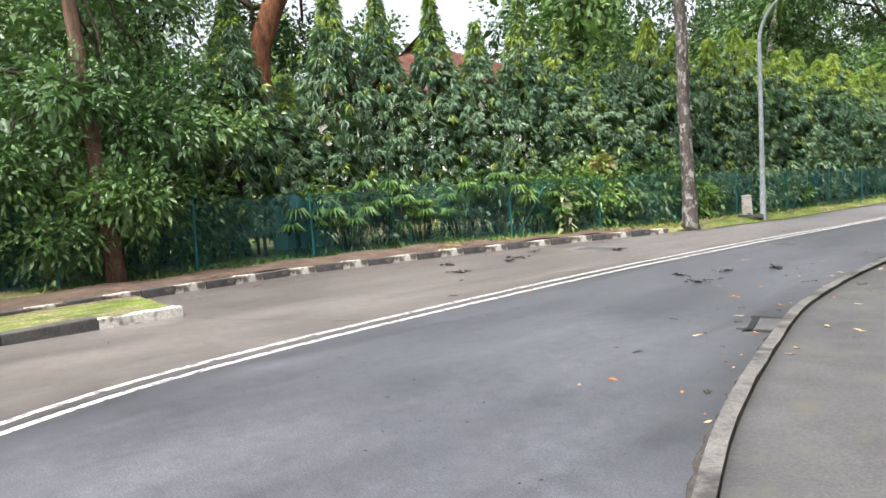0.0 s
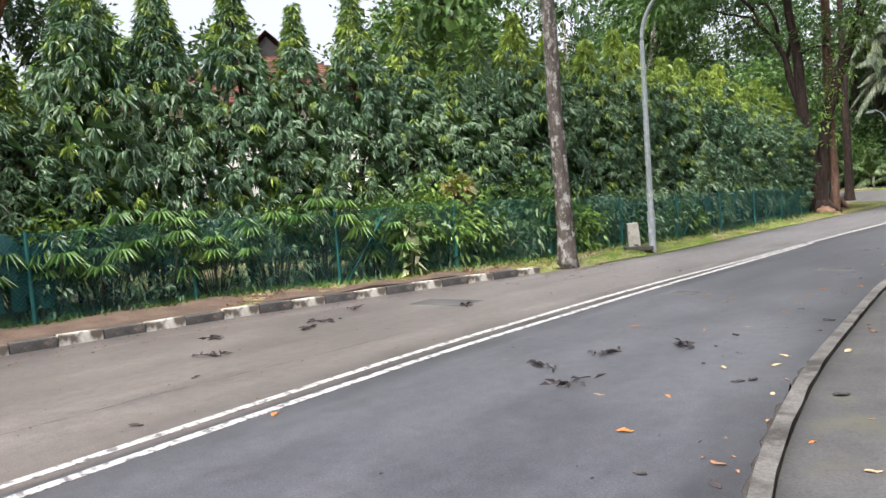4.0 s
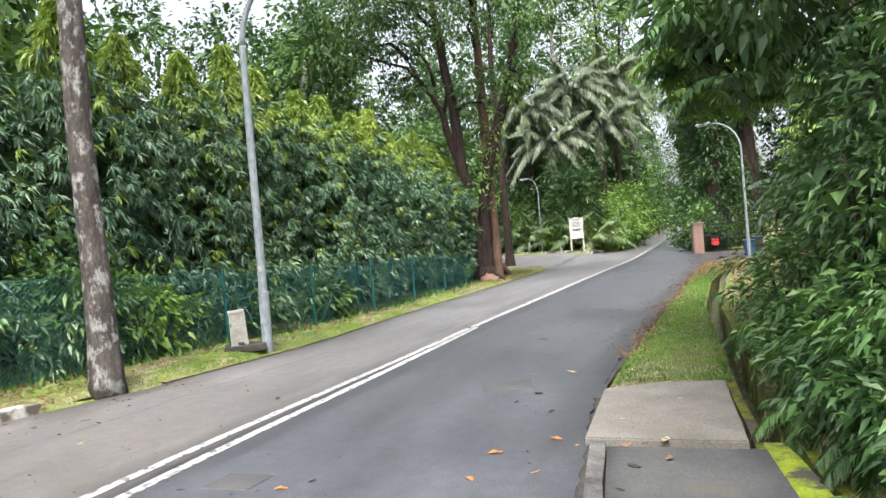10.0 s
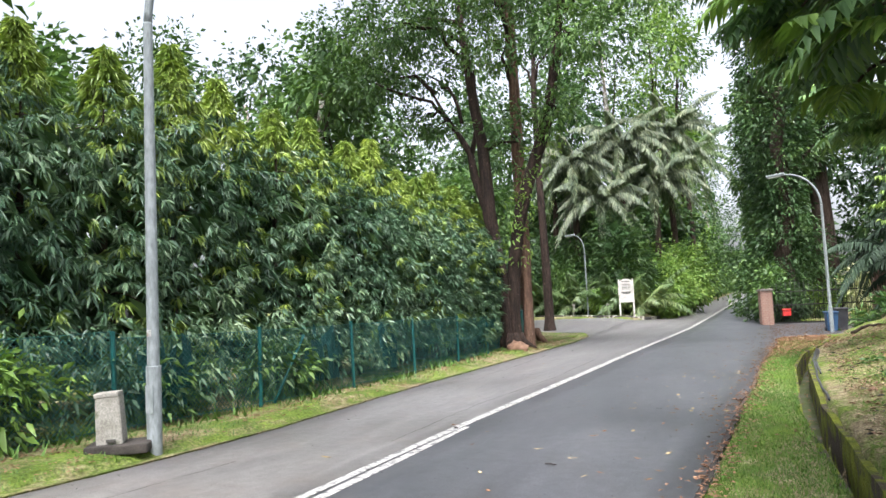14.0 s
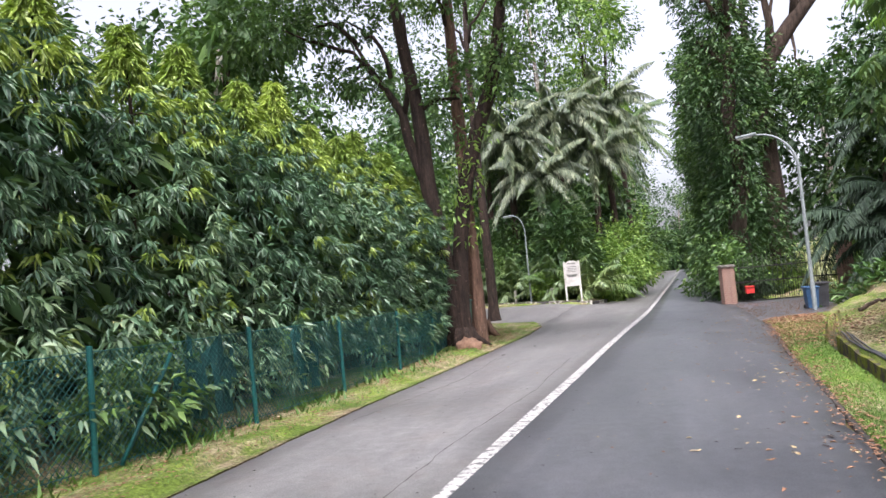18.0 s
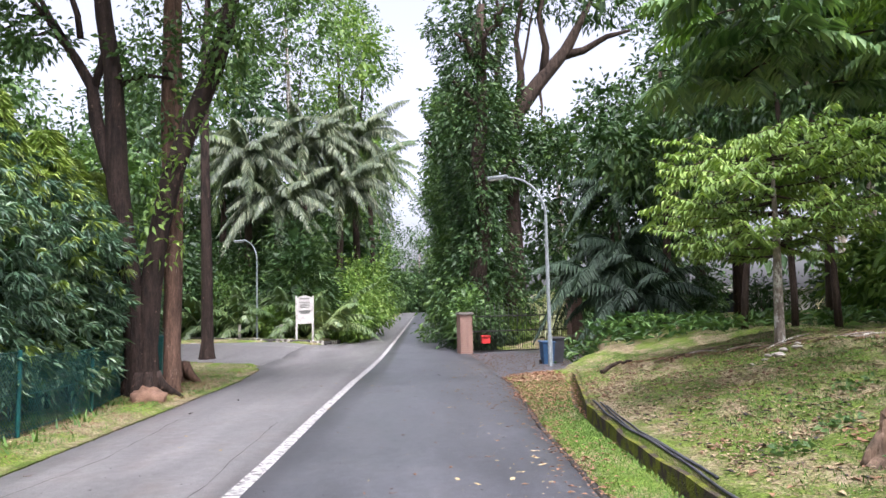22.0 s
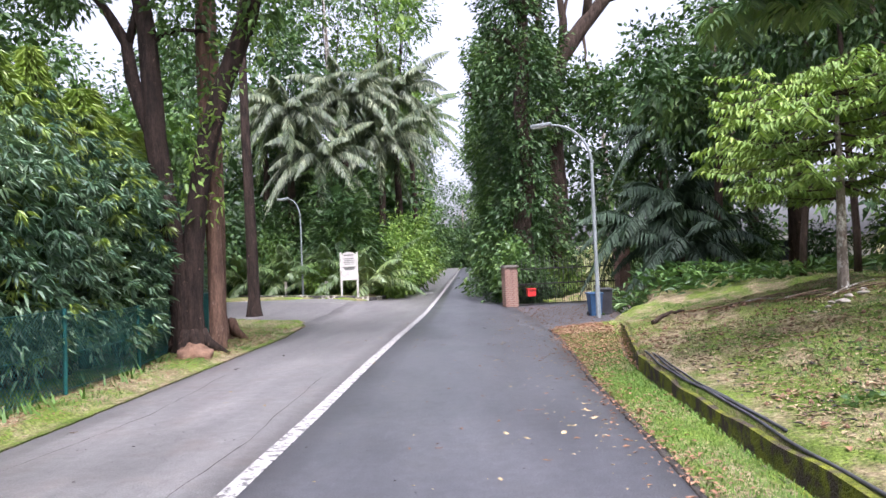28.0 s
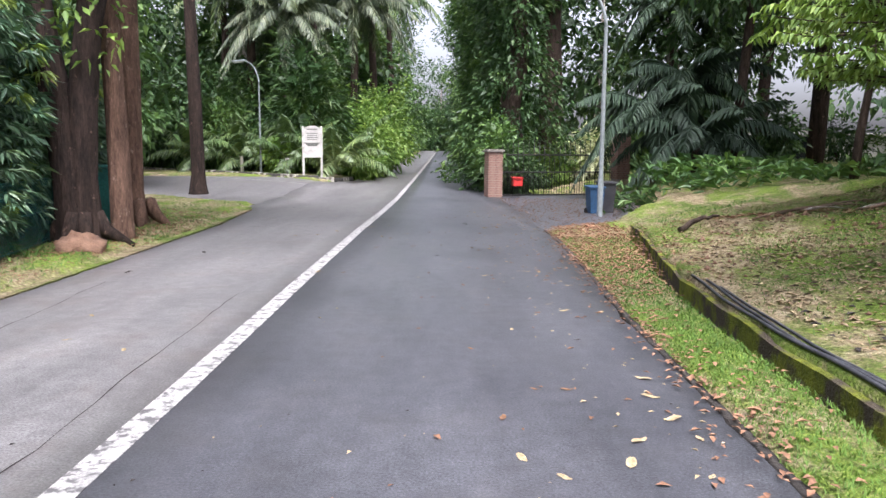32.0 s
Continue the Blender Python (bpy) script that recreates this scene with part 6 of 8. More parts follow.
# tall wood closing the far left
far_trees = [(-30.5, 13.2, 14, 4.6, "dark"), (-28.7, 20.5, 17, 5.2, "dark"), (-25.7, 25.6, 17, 5.2, "dark"), (-22.7, 30.3, 16, 5.2, "dark"), (-13, 48, 19, 4.0, "dark"), (-19, 44, 17, 4.2, "dark"), (-25, 40, 16, 4.4, "broad"), (-31, 36, 15, 4.4, "dark"), (-10.5, 54, 29, 4.6, "broad"), (-7.4, 62, 31, 3.8, "bright"), (-16, 58, 29, 5, "broad"), (-6.9, 72, 33, 3.8, "broad"), (-8.2, 84, 25, 4.2, "dark"), (-8.4, 98, 26, 4.4, "broad"), (-8, 114, 26, 4.6, "dark"), (-21, 50, 22, 5, "dark"),
             (3.2, 60, 20, 3.2, "dark"), (2.8, 72, 21, 3.3, "dark"), (2.4, 86, 22, 3.6, "dark"), (2.2, 102, 24, 4.0, "dark"), (-2.6, 143, 17, 5.5, "dark"), (-9, 134, 14, 5, "dark"), (4.5, 133, 14, 5, "dark"),
             (-20, 8, 9.5, 3.0, "dark"), (-17, 19, 12.5, 3.4, "dark"), (-12.5, 26, 8.0, 2.6, "broad"), (-17.5, 29, 8.5, 3.2, "broad"), (-14.5, 33.5, 12, 3.2, "dark"), (-22, 33, 11, 4.0, "dark"), (-32, 2, 11, 4.0, "dark"), (-16, -19, 9, 3.0, "broad"), (-31, -5, 10, 3.6, "bright"), (-33, -13, 10, 4.5, "broad"), (-24, -15, 8.5, 3.2, "broad"), (-26, -26, 12, 4.5, "dark"), (-15, -30, 12, 4.5, "dark"),
             (8.5, 31, 10.5, 3.0, "dark"), (12.5, 27.5, 14, 3.8, "dark"), (7.5, 41, 11, 3.6, "dark"), (14, 36, 13, 3.6, "dark"), (20, 31, 16, 4.6, "dark"), (31, 20, 13, 4.6, "broad"), (32, 9, 12, 4.4, "broad"), (30, -3, 12, 4.4, "broad"), (14, -9, 12, 4.2, "dark"), (15, -20, 11, 4.2, "dark"), (26, 44, 16, 5, "dark"), (18, 52, 18, 5, "dark"), (18.5, 26, 14, 4.2, "dark"), (-15.5, 3.5, 8.6, 2.6, "broad"), (-12.5, 13, 11, 2.6, "broad"), (-12.2, -1.0, 9.2, 2.3, "broad")]
for k, (x, y, H, R, mt) in enumerate(far_trees):
    g = np.random.default_rng(400 + k)
    tp = [(0, 0, -0.3), (0.1, 0, H * 0.25), (g.uniform(-0.4, 0.4), g.uniform(-0.4, 0.4), H * 0.5), (g.uniform(-0.5, 0.5), g.uniform(-0.5, 0.5), H * 0.8)]
    bl = []
    low = 0.1 if y > 40 else 0.44 if x > 10 and y > 20 else 0.28
    for j in range(7):
        a = j * 2.4
        zz = H * (low + (0.92 - low) * j / 6)
        rad = R * (0.75 if j < 6 else 0.5)
        bl.append(((rad * 0.6 * math.cos(a), rad * 0.6 * math.sin(a), zz), (rad * 0.85, rad * 0.85, H * 0.12), 110 if H > 28 else 70))
    broad_tree("wood_tree", "tall broad-leaved tree in the wood" if mt != "dark" else "tall dark-leaved tree in the wood", at_ground(x, y), tp, [0.3, 0.26, 0.2, 0.08], bl, M[mt], M["bark_brown" if k % 2 else "bark_pale"], 500 + k, (0.25, 0.44) if y > 40 or x < -20 else (0.2, 0.36), 0.54, 5 if y < -8 or x > 21 else 7 if x < -20 or x > 12.55 and y < 27 else 10, "wood trees")
for k, y in enumerate(np.concatenate([np.arange(48, 128, 6.5)])):
    for s in (-1, 1):
        x = float(x_left(y)) - 1.6 if s < 0 else float(x_right(y)) + 1.5
        shrub("shrub", "leafy roadside shrub along the far road", at_ground(x, float(y)), (1.5, 3.6, 1.6 + 0.3 * (k % 3)), 190, M["bright" if (k + s) % 3 == 0 and s < 0 else "broad" if s < 0 else "dark"], 600 + 2 * k + s, (0.25, 0.45), 0.42, 8, group="far shrubs", stems=2)


# ---- right side: gate, lamp, bank, drain and the trees above ----
def brick_pillar(name, label, at, rz, W, H, cap=True):
    t = thing(name, label, "pillar", "gate pillars", pose(*at, 0, 0, rz))
    core = box_part("core", (0, 0, H / 2 - 0.05), (W - 0.02, W - 0.02, H + 0.1), M["mortar"], t, "", 0, 0.004)
    bm = bmesh.new()
    bl, bh = (W - 0.01) / 2, 0.075
    box_bm(bm, 0, 0, 0, bl - 0.01, 0.05, bh - 0.012, 0, 0.004)
    me = bpy.data.meshes.new("brick")
    bm.to_mesh(me)
    bm.free()
    me.materials.append(M["brick"])
    for c in range(int(H / bh)):
        for f in range(4):
            for s in (-0.5, 0.5):
                ob = new("brick", me)
                ob.parent = core
                a = math.radians(90 * f)
                lx, ly = s * bl + (0.02 if c % 2 else -0.02), -W / 2 + 0.018
                ob.matrix_basis = pose(lx * math.cos(a) - ly * math.sin(a), lx * math.sin(a) + ly * math.cos(a), (c + 0.5) * bh, 0, 0, 90 * f)
    if cap:
        box_part("cap", (0, 0, H + 0.03), (W + 0.12, W + 0.12, 0.06), M["slab"], t, "pale concrete cap", 0, 0.012)
        box_part("cap_top", (0, 0, H + 0.075), (W + 0.02, W + 0.02, 0.035), M["slab"], t, "", 0, 0.012)
    return t


g1, g2 = np.array([1.3, 25.55]), np.array([5.66, 26.85])
brick_pillar("gate_pillar", "brick gate pillar with a pale concrete cap", at_ground(*g1), 14, 0.46, 1.5)
brick_pillar("gate_pillar", "brick gate pillar beside the driveway", at_ground(*g2), 14, 0.46, 1.5)
gate = thing("iron_gate", "black wrought iron double gate with slender bars", "gate", m=pose(g1[0], g1[1], gz(*g1), 0, 0, math.degrees(math.atan2(g2[1] - g1[1], g2[0] - g1[0]))))
GL = float(np.linalg.norm(g2 - g1))
for z in (0.12, 0.86, 1.42):
    box_part("rail", (GL / 2, 0, z), (GL - 0.56, 0.045, 0.045), M["iron"], gate, "", 0, 0.006)
nb = 44
for i in range(nb):
    x = 0.3 + (GL - 0.6) * i / (nb - 1)
    top = 1.62 + 0.22 * math.sin(math.pi * ((i * 2 / (nb - 1)) % 1.0))
    if i % 2 == 0:
        b_ = tube("bar", [(x, 0, 0.08), (x, 0, 1.0), (x, 0, top)], [0.011, 0.011, 0.011], M["iron"], gate, "", 6)
        tube("finial", [(x, 0, top), (x, 0, top + 0.03), (x, 0, top + 0.1)], [0.012, 0.022, 0.002], M["iron"], b_, "", 6)
    else:
        tube("short_bar", [(x, 0, 0.08), (x, 0, 0.86)], [0.009, 0.009], M["iron"], gate, "", 6)
lb = thing("letter_box", "red metal letter box fixed to the gate", "letter box", m=gate.matrix_basis @ pose(0.78, -0.11, 0.54))
box_part("body", (0, 0, 0.0), (0.32, 0.17, 0.26), M["red"], lb, "", 0, 0.015)
box_part("lid", (0, -0.01, 0.14), (0.35, 0.2, 0.035), M["red"], lb, "", 0, 0.012, rx=8)
box_part("slot", (0, -0.087, 0.07), (0.2, 0.01, 0.022), M["iron"], lb, "", 0, 0.002)
box_part("bracket", (0, 0.1, -0.02), (0.06, 0.1, 0.06), M["iron"], lb, "", 0, 0.004)

street_lamp("street_lamp", "grey steel street lamp with a curved arm by the driveway", at_ground(3.38, 18.65), 168, 5.42, 1.08, "street lamps", 0.82)
for x, y, mt, lab, h_ in ((3.42, 19.5, "bin_blue", "dull blue wheeled bin beside the lamp post", 0.6), (3.74, 19.75, "bin_dark", "dark wheeled bin beside the lamp post", 0.7), (-5.87, 14.1, "bin_green", "teal green wheeled bin behind the tree trunks", 0.98)):
    b_ = thing("wheeled_bin", lab, "bin", "bins", pose(*at_ground(x, y), 0, 0, 10))
    bm = bmesh.new()
    bmesh.ops.create_cone(bm, cap_ends=True, segments=4, radius1=0.2, radius2=0.26, depth=h_, matrix=pose(0, 0, h_ / 2 + 0.06, 0, 0, 45))
    part("body", bm, M[mt], b_)
    box_part("lid", (0, 0, h_ + 0.09), (0.42, 0.44, 0.05), M[mt], b_, "", 0, 0.02, rx=3)
    for s in (-0.15, 0.15):
        bm = bmesh.new()
        bmesh.ops.create_cone(bm, cap_ends=True, segments=14, radius1=0.09, radius2=0.09, depth=0.05, matrix=pose(s, 0.15, 0.09, 0, 90, 0))
        part("wheel", bm, M["iron"], b_)

# hoses on the drain's edge
for k, dx in enumerate((0.085, 0.115, 0.145)):
    ys_ = np.linspace((1.2, 4.2, 4.6)[k], 9.6 - 0.4 * k, 80)
    xs_ = drain_left(ys_) + DRAIN_W + dx + 0.012 * np.sin(ys_ * 1.3 + 2 * k) + 0.004 * np.sin(ys_ * 4.3 + k)
    hp = np.stack([xs_, ys_, height(xs_, ys_) + 0.012], 1)
    h_ = tube("hose", hp, 0.0145 - 0.0015 * k + 0.001 * np.sin(np.arange(80) * 2.1), M["hose"], None, "", 9)
    tagged(h_, "black hose lying along the drain's edge", "hose", "drain hoses")
# stump on the bank
def on_bank(x, y, dz=0.0):
    return (x, y, gz(x, y) + dz)


st_ = thing("tree_stump", "broken brown tree stump half buried in the bank", "stump", m=pose(*on_bank(3.92, 3.72, -0.06), 0, 0, 20) @ Matrix.Diagonal((1.3, 1.15, 1.15, 1)))
r_ = np.random.default_rng(12)
ring = 30
ang_ = np.linspace(0, 2 * math.pi, ring, endpoint=False)
rough_ = 1 + 0.12 * np.sin(3 * ang_) + 0.06 * r_.standard_normal(ring)
top_z = 0.24 + 0.1 * np.cos(ang_ - 0.6) + 0.045 * np.convolve(np.tile(r_.standard_normal(ring), 3), np.ones(3) / 3, "same")[ring : 2 * ring]
bm = bmesh.new()
rows_ = []
for t_ in np.linspace(0, 1, 6):
    rad_ = (0.36 - 0.12 * t_ ** 0.6) * rough_ * (1 + 0.03 * r_.standard_normal(ring))
    rows_.append([bm.verts.new((rad_[i] * math.cos(ang_[i]), 0.82 * rad_[i] * math.sin(ang_[i]), -0.1 + (top_z[i] + 0.1) * t_)) for i in range(ring)])
for u, v in zip(rows_[:-1], rows_[1:]):
    for i in range(ring):
        j = (i + 1) % ring
        bm.faces.new((u[i], u[j], v[j], v[i]))
part("bark", bm, M["wood_red"], st_, "rough weathered reddish bark")
bm = bmesh.new()
rings2 = [[bm.verts.new((0.235 * f_ * rough_[i] * math.cos(ang_[i]), 0.19 * f_ * rough_[i] * math.sin(ang_[i]), 0.1 + (top_z[i] - 0.12) * f_ + 0.03 * r_.standard_normal())) for i in range(ring)] for f_ in (0.98, 0.7, 0.35)]
c_ = bm.verts.new((0, 0, 0.13))
for u, v in zip(rings2[:-1], rings2[1:]):
    for i in range(ring):
        j = (i + 1) % ring
        bm.faces.new((u[i], u[j], v[j], v[i]))
for i in range(ring):
    bm.faces.new((rings2[-1][i], rings2[-1][(i + 1) % ring], c_))
part("cut_face", bm, M["wood_cut"], st_, "splintered orange-brown broken wood")
for k in range(3):
    a = (0.4, 2.6, 4.4)[k]
    tube("root", bend((0.25 * math.cos(a), 0.2 * math.sin(a), 0.08), (0.4 * math.cos(a), 0.34 * math.sin(a), -0.12), -0.02, 6), np.linspace(0.07, 0.03, 6), M["wood_red"], st_, "", 8)
lg = thing("log", "fallen split log lying beside the stump", "log", m=pose(*on_bank(4.42, 3.62, 0.16), 8, -16, 12))
tube("bark", [(-0.45, 0, 0), (0, 0, 0.02), (0.45, 0, 0.05)], [0.11, 0.12, 0.1], M["wood_red"], lg, "", 12, 0.08, r_)
for s, z in ((-0.455, 0), (0.455, 0.05)):
    bm = bmesh.new()
    bmesh.ops.create_cone(bm, cap_ends=True, segments=12, radius1=0.11, radius2=0.11, depth=0.02, matrix=pose(s, 0, z, 0, 90, 0))
    part("end_grain", bm, M["wood_cut"], lg)
bs = bmesh.new()
bmesh.ops.create_cone(bs, cap_ends=True, segments=14, radius1=0.17, radius2=0.15, depth=0.32)
bsm = part("cut_stump", bs, M["ant_soil"])
bsm.matrix_basis = pose(*on_bank(5.62, 6.5, 0.07))
tagged(bsm, "small reddish cut stump on the bank", "stump")

# white stones by the young tree, and a dark dead branch on the lawn
rg = np.random.default_rng(66)
for k, (x, y, r) in enumerate(((5.8, 10.1, 0.13), (5.95, 10.25, 0.1), (5.66, 10.2, 0.08), (6.1, 10.1, 0.09), (5.5, 10.0, 0.06), (6.3, 10.5, 0.07), (5.2, 9.8, 0.05))):
    bm = bmesh.new()
    bmesh.ops.create_icosphere(bm, subdivisions=2, radius=r)
    for v in bm.verts:
        v.co = Vector((v.co.x * 0.95, v.co.y * 0.7, v.co.z * 0.36)) * (1 + 0.5 * noise.noise(v.co * 9 + Vector((k, 0, 0))))
    st = part("stone", bm, M["rock"])
    st.matrix_basis = pose(*on_bank(x, y, 0.02), 0, 0, 50 * k)
    tagged(st, "pale broken stone lying on the bank", "stone", "bank stones")
db = tube("dead_branch", bend(on_bank(3.55, 13.2, 0.05), on_bank(4.3, 13.6, 0.05), -0.06, 8, 0.02, rg), np.linspace(0.05, 0.02, 8), M["bark_dark"], None, "", 8, 0.1, rg)
tagged(db, "dark dead branch lying on the lawn", "branch")
for k, (x, y, r) in enumerate(((9.3, 11.95, 0.17), (9.85, 11.9, 0.14), (11.2, 10.4, 0.16))):
    bt_ = thing("brown_trunk_tree", "brown trunk standing behind the bank", "tree", "brown trunks", pose(*at_ground(x, y)))
    tube("trunk", bend((0, 0, -0.2), (rg.uniform(-0.4, 0.4), rg.uniform(-0.3, 0.3), 8), 0, 9, 0.05, rg), np.linspace(r * 1.15, r * 0.6, 9), M["bark_warm"], bt_, "", 12, 0.05, rg)
    C, O = blob(rg, 110, (0.4, 0.6, 8.2), (1.8, 1.8, 1.2))
    P, D = sprays(rg, C, O, 9, 0.3, 0.8, 0.3)
    leaves("crown", P, D, rg.uniform(0.16, 0.3, len(P)), 0.1, M["broad"], bt_, "", 0.25, rg)

# plants along the back of the bank
for k, (x, y) in enumerate(((4.6, 20.2), (5.4, 19.4), (6.3, 18.6), (6.0, 22.4), (6.4, 20.6), (7.4, 17.4), (8.4, 16.4), (9.6, 15.2), (7.8, 19.4), (10.8, 14.4), (9.4, 17.6), (6.6, 24.2))):
    g = np.random.default_rng(700 + k)
    t = thing("broad_bladed_plant", "low dark green plant with long broad blades", "plant", "border plants", pose(*at_ground(x, y)))
    n_ = 110
    up_ = 0.62 if x < 6.7 and y > 18 else 0.3
    a = g.uniform(0, 6.28, n_)
    C = np.stack([g.normal(0, 0.4, n_), g.normal(0, 0.4, n_), g.uniform(0.0, up_, n_)], 1)
    D = np.stack([np.cos(a), np.sin(a), g.uniform(0.2, 1.5, n_)], 1)
    leaves("foliage", C, D, g.uniform(0.28, 0.52, n_), 0.085, M["fern" if k % 3 else "broad"], t, "", 0.35, g)

# the young tree with a pale trunk on the bank
yt = thing("young_tree", "young tree with a pale mottled trunk and tiers of long leaves", "tree", m=pose(*at_ground(6.62, 11.8)))
g = np.random.default_rng(71)
tube("trunk", [(0, 0, -0.2), (0, 0, 0.1), (0.02, 0, 1.0), (0.05, 0, 2.0), (0.05, 0, 3.0), (0.1, 0, 3.9)], [0.13, 0.1, 0.085, 0.068, 0.04, 0.01], M["bark_pale"], yt, "", 14, 0.04, g)


def leafy_branch(owner, a, b, mat, g, n=26, L=0.24, ratio=0.3, sag=-0.15, bark_mat=None, r0=0.025):
    """A branch with paired hanging leaves along it."""
    q = bend(a, b, sag, 10)
    br = tube("branch", q, np.linspace(r0, 0.005, 10), bark_mat or M["bark_dark"], owner, "", 6)
    t_ = np.linspace(0.12, 1, n)
    P = np.stack([np.interp(t_, np.linspace(0, 1, 10), q[:, i]) for i in range(3)], 1)
    T = unit(np.asarray(b, float) - np.asarray(a, float))
    S = unit(np.cross(T, [0, 0, 1.0]))
    PP, DD = [], []
    for s in (-1, 1):
        PP.append(P + g.standard_normal((n, 3)) * 0.015)
        DD.append(unit(S * s + T * 0.5 + np.array([0, 0, -0.45]) + g.standard_normal((n, 3)) * 0.25))
    tagged(leaves("leaf_spray", np.vstack(PP), np.vstack(DD), g.uniform(L * 0.75, L * 1.15, 2 * n), L * ratio, mat, br, "", 0.35, g, 0.7), kind="stuff")
    return br


for k in range(64):
    z = g.uniform(1.65, 4.1)
    a = k * 2.4 + g.uniform(-0.3, 0.3)
    r = (2.4 * math.sin(math.pi * min(0.95, (z - 0.9) / 3.9)) + 0.25) * g.uniform(0.55, 1.15)
    e = np.array([r * math.cos(a), r * math.sin(a), z + 0.12 * r + g.uniform(-0.4, 0.25)])
    leafy_branch(yt, (0.05, 0, z), e, M["young" if k % 4 else "bright"], g, 26, 0.17, 0.36, 0.12)
    for q in range(3 if r > 1.2 else 1):
        s0 = np.array([0.05, 0, z]) * (0.6 - 0.22 * q) + e * (0.4 + 0.22 * q) + np.array([0, 0, 0.06])
        b_ = a + (0.9 if q % 2 else -0.9) + g.uniform(-0.3, 0.3)
        leafy_branch(yt, s0, s0 + np.array([0.75 * math.cos(b_), 0.75 * math.sin(b_), g.uniform(-0.35, 0.1)]), M["young"], g, 13, 0.16, 0.36, 0.05, None, 0.012)

# trees, palms and dark wall of vines beyond the gate
def vine_column(name, label, at, H, R, seed, mat, tr=0.45, n=900, leaf=(0.16, 0.3)):
    g = np.random.default_rng(seed)
    t = thing(name, label, "tree", m=pose(*at))
    tp = bend((0, 0, -0.3), (g.uniform(-0.6, 0.6), g.uniform(-0.4, 0.4), H), 0, 10, 0.12, g)
    tube("trunk", tp, np.linspace(tr, tr * 0.4, 10), M["bark_dark"], t, "", 14, 0.06, g)
    z = g.uniform(0, H * 0.97, n)
    a = g.uniform(0, 6.28, n)
    env = R * (0.75 + 0.3 * np.sin(z * 0.9 + seed + 1.5 * np.sin(a)) + 0.3 * np.sin(a * 2 + z * 0.6 + seed))
    r = env * np.sqrt(g.uniform(0.3, 1, n))
    C = np.stack([r * np.cos(a), r * np.sin(a), z], 1)
    O = np.stack([np.cos(a), np.sin(a), np.full(n, 0.05)], 1)
    P, D = sprays(g, C, O, 9, leaf[1] * 1.3, 0.8, 0.35)
    L = g.uniform(*leaf, len(P))
    leaves("foliage", P, D, L, L * 0.45, mat, t, "", 0.25, g)
    for k in range(7):
        b = k * 0.9 + 0.3
        zz = H * (0.55 + 0.06 * k)
        i = min(9, int(zz / H * 9))
        tube("limb", bend(tp[i], tp[i] + np.array([1.6 * math.cos(b), 1.6 * math.sin(b), 1.6]), -0.3, 8, 0.1, g), np.linspace(0.18, 0.05, 8), M["bark_dark"], t, "", 9)
    return t


vine_column("vine_clad_tree", "tall tree wrapped in dark climbing leaves behind the gate pillar", at_ground(2.2, 29.6), 15, 1.75, 811, M["dark"], 0.45, 1500)
vine_column("vine_clad_tree", "tall tree wrapped in green climbing leaves by the road", at_ground(1.5, 34.5), 13, 1.45, 812, M["broad"], 0.4, 1200)
vine_column("vine_clad_tree", "tall tree wrapped in green climbing leaves by the road", at_ground(1.7, 41), 15, 1.7, 813, M["dark"], 0.4, 1200)
vine_column("vine_clad_tree", "tall tree wrapped in green climbing leaves by the road", at_ground(1.9, 49), 16, 1.9, 814, M["broad"], 0.4, 1200)
for k, (x, y) in enumerate(((0.6, 27.6), (0.75, 30.5), (0.7, 33), (0.75, 36.5), (0.9, 40), (1.0, 44))):
    shrub("shrub", "dark leafy shrub along the road past the gate", at_ground(x + 0.95, y), (0.5, 1.5, 1.2), 230, M["dark" if k % 2 else "broad"], 830 + k, (0.16, 0.3), 0.45, 9, group="gate shrubs", stems=2)
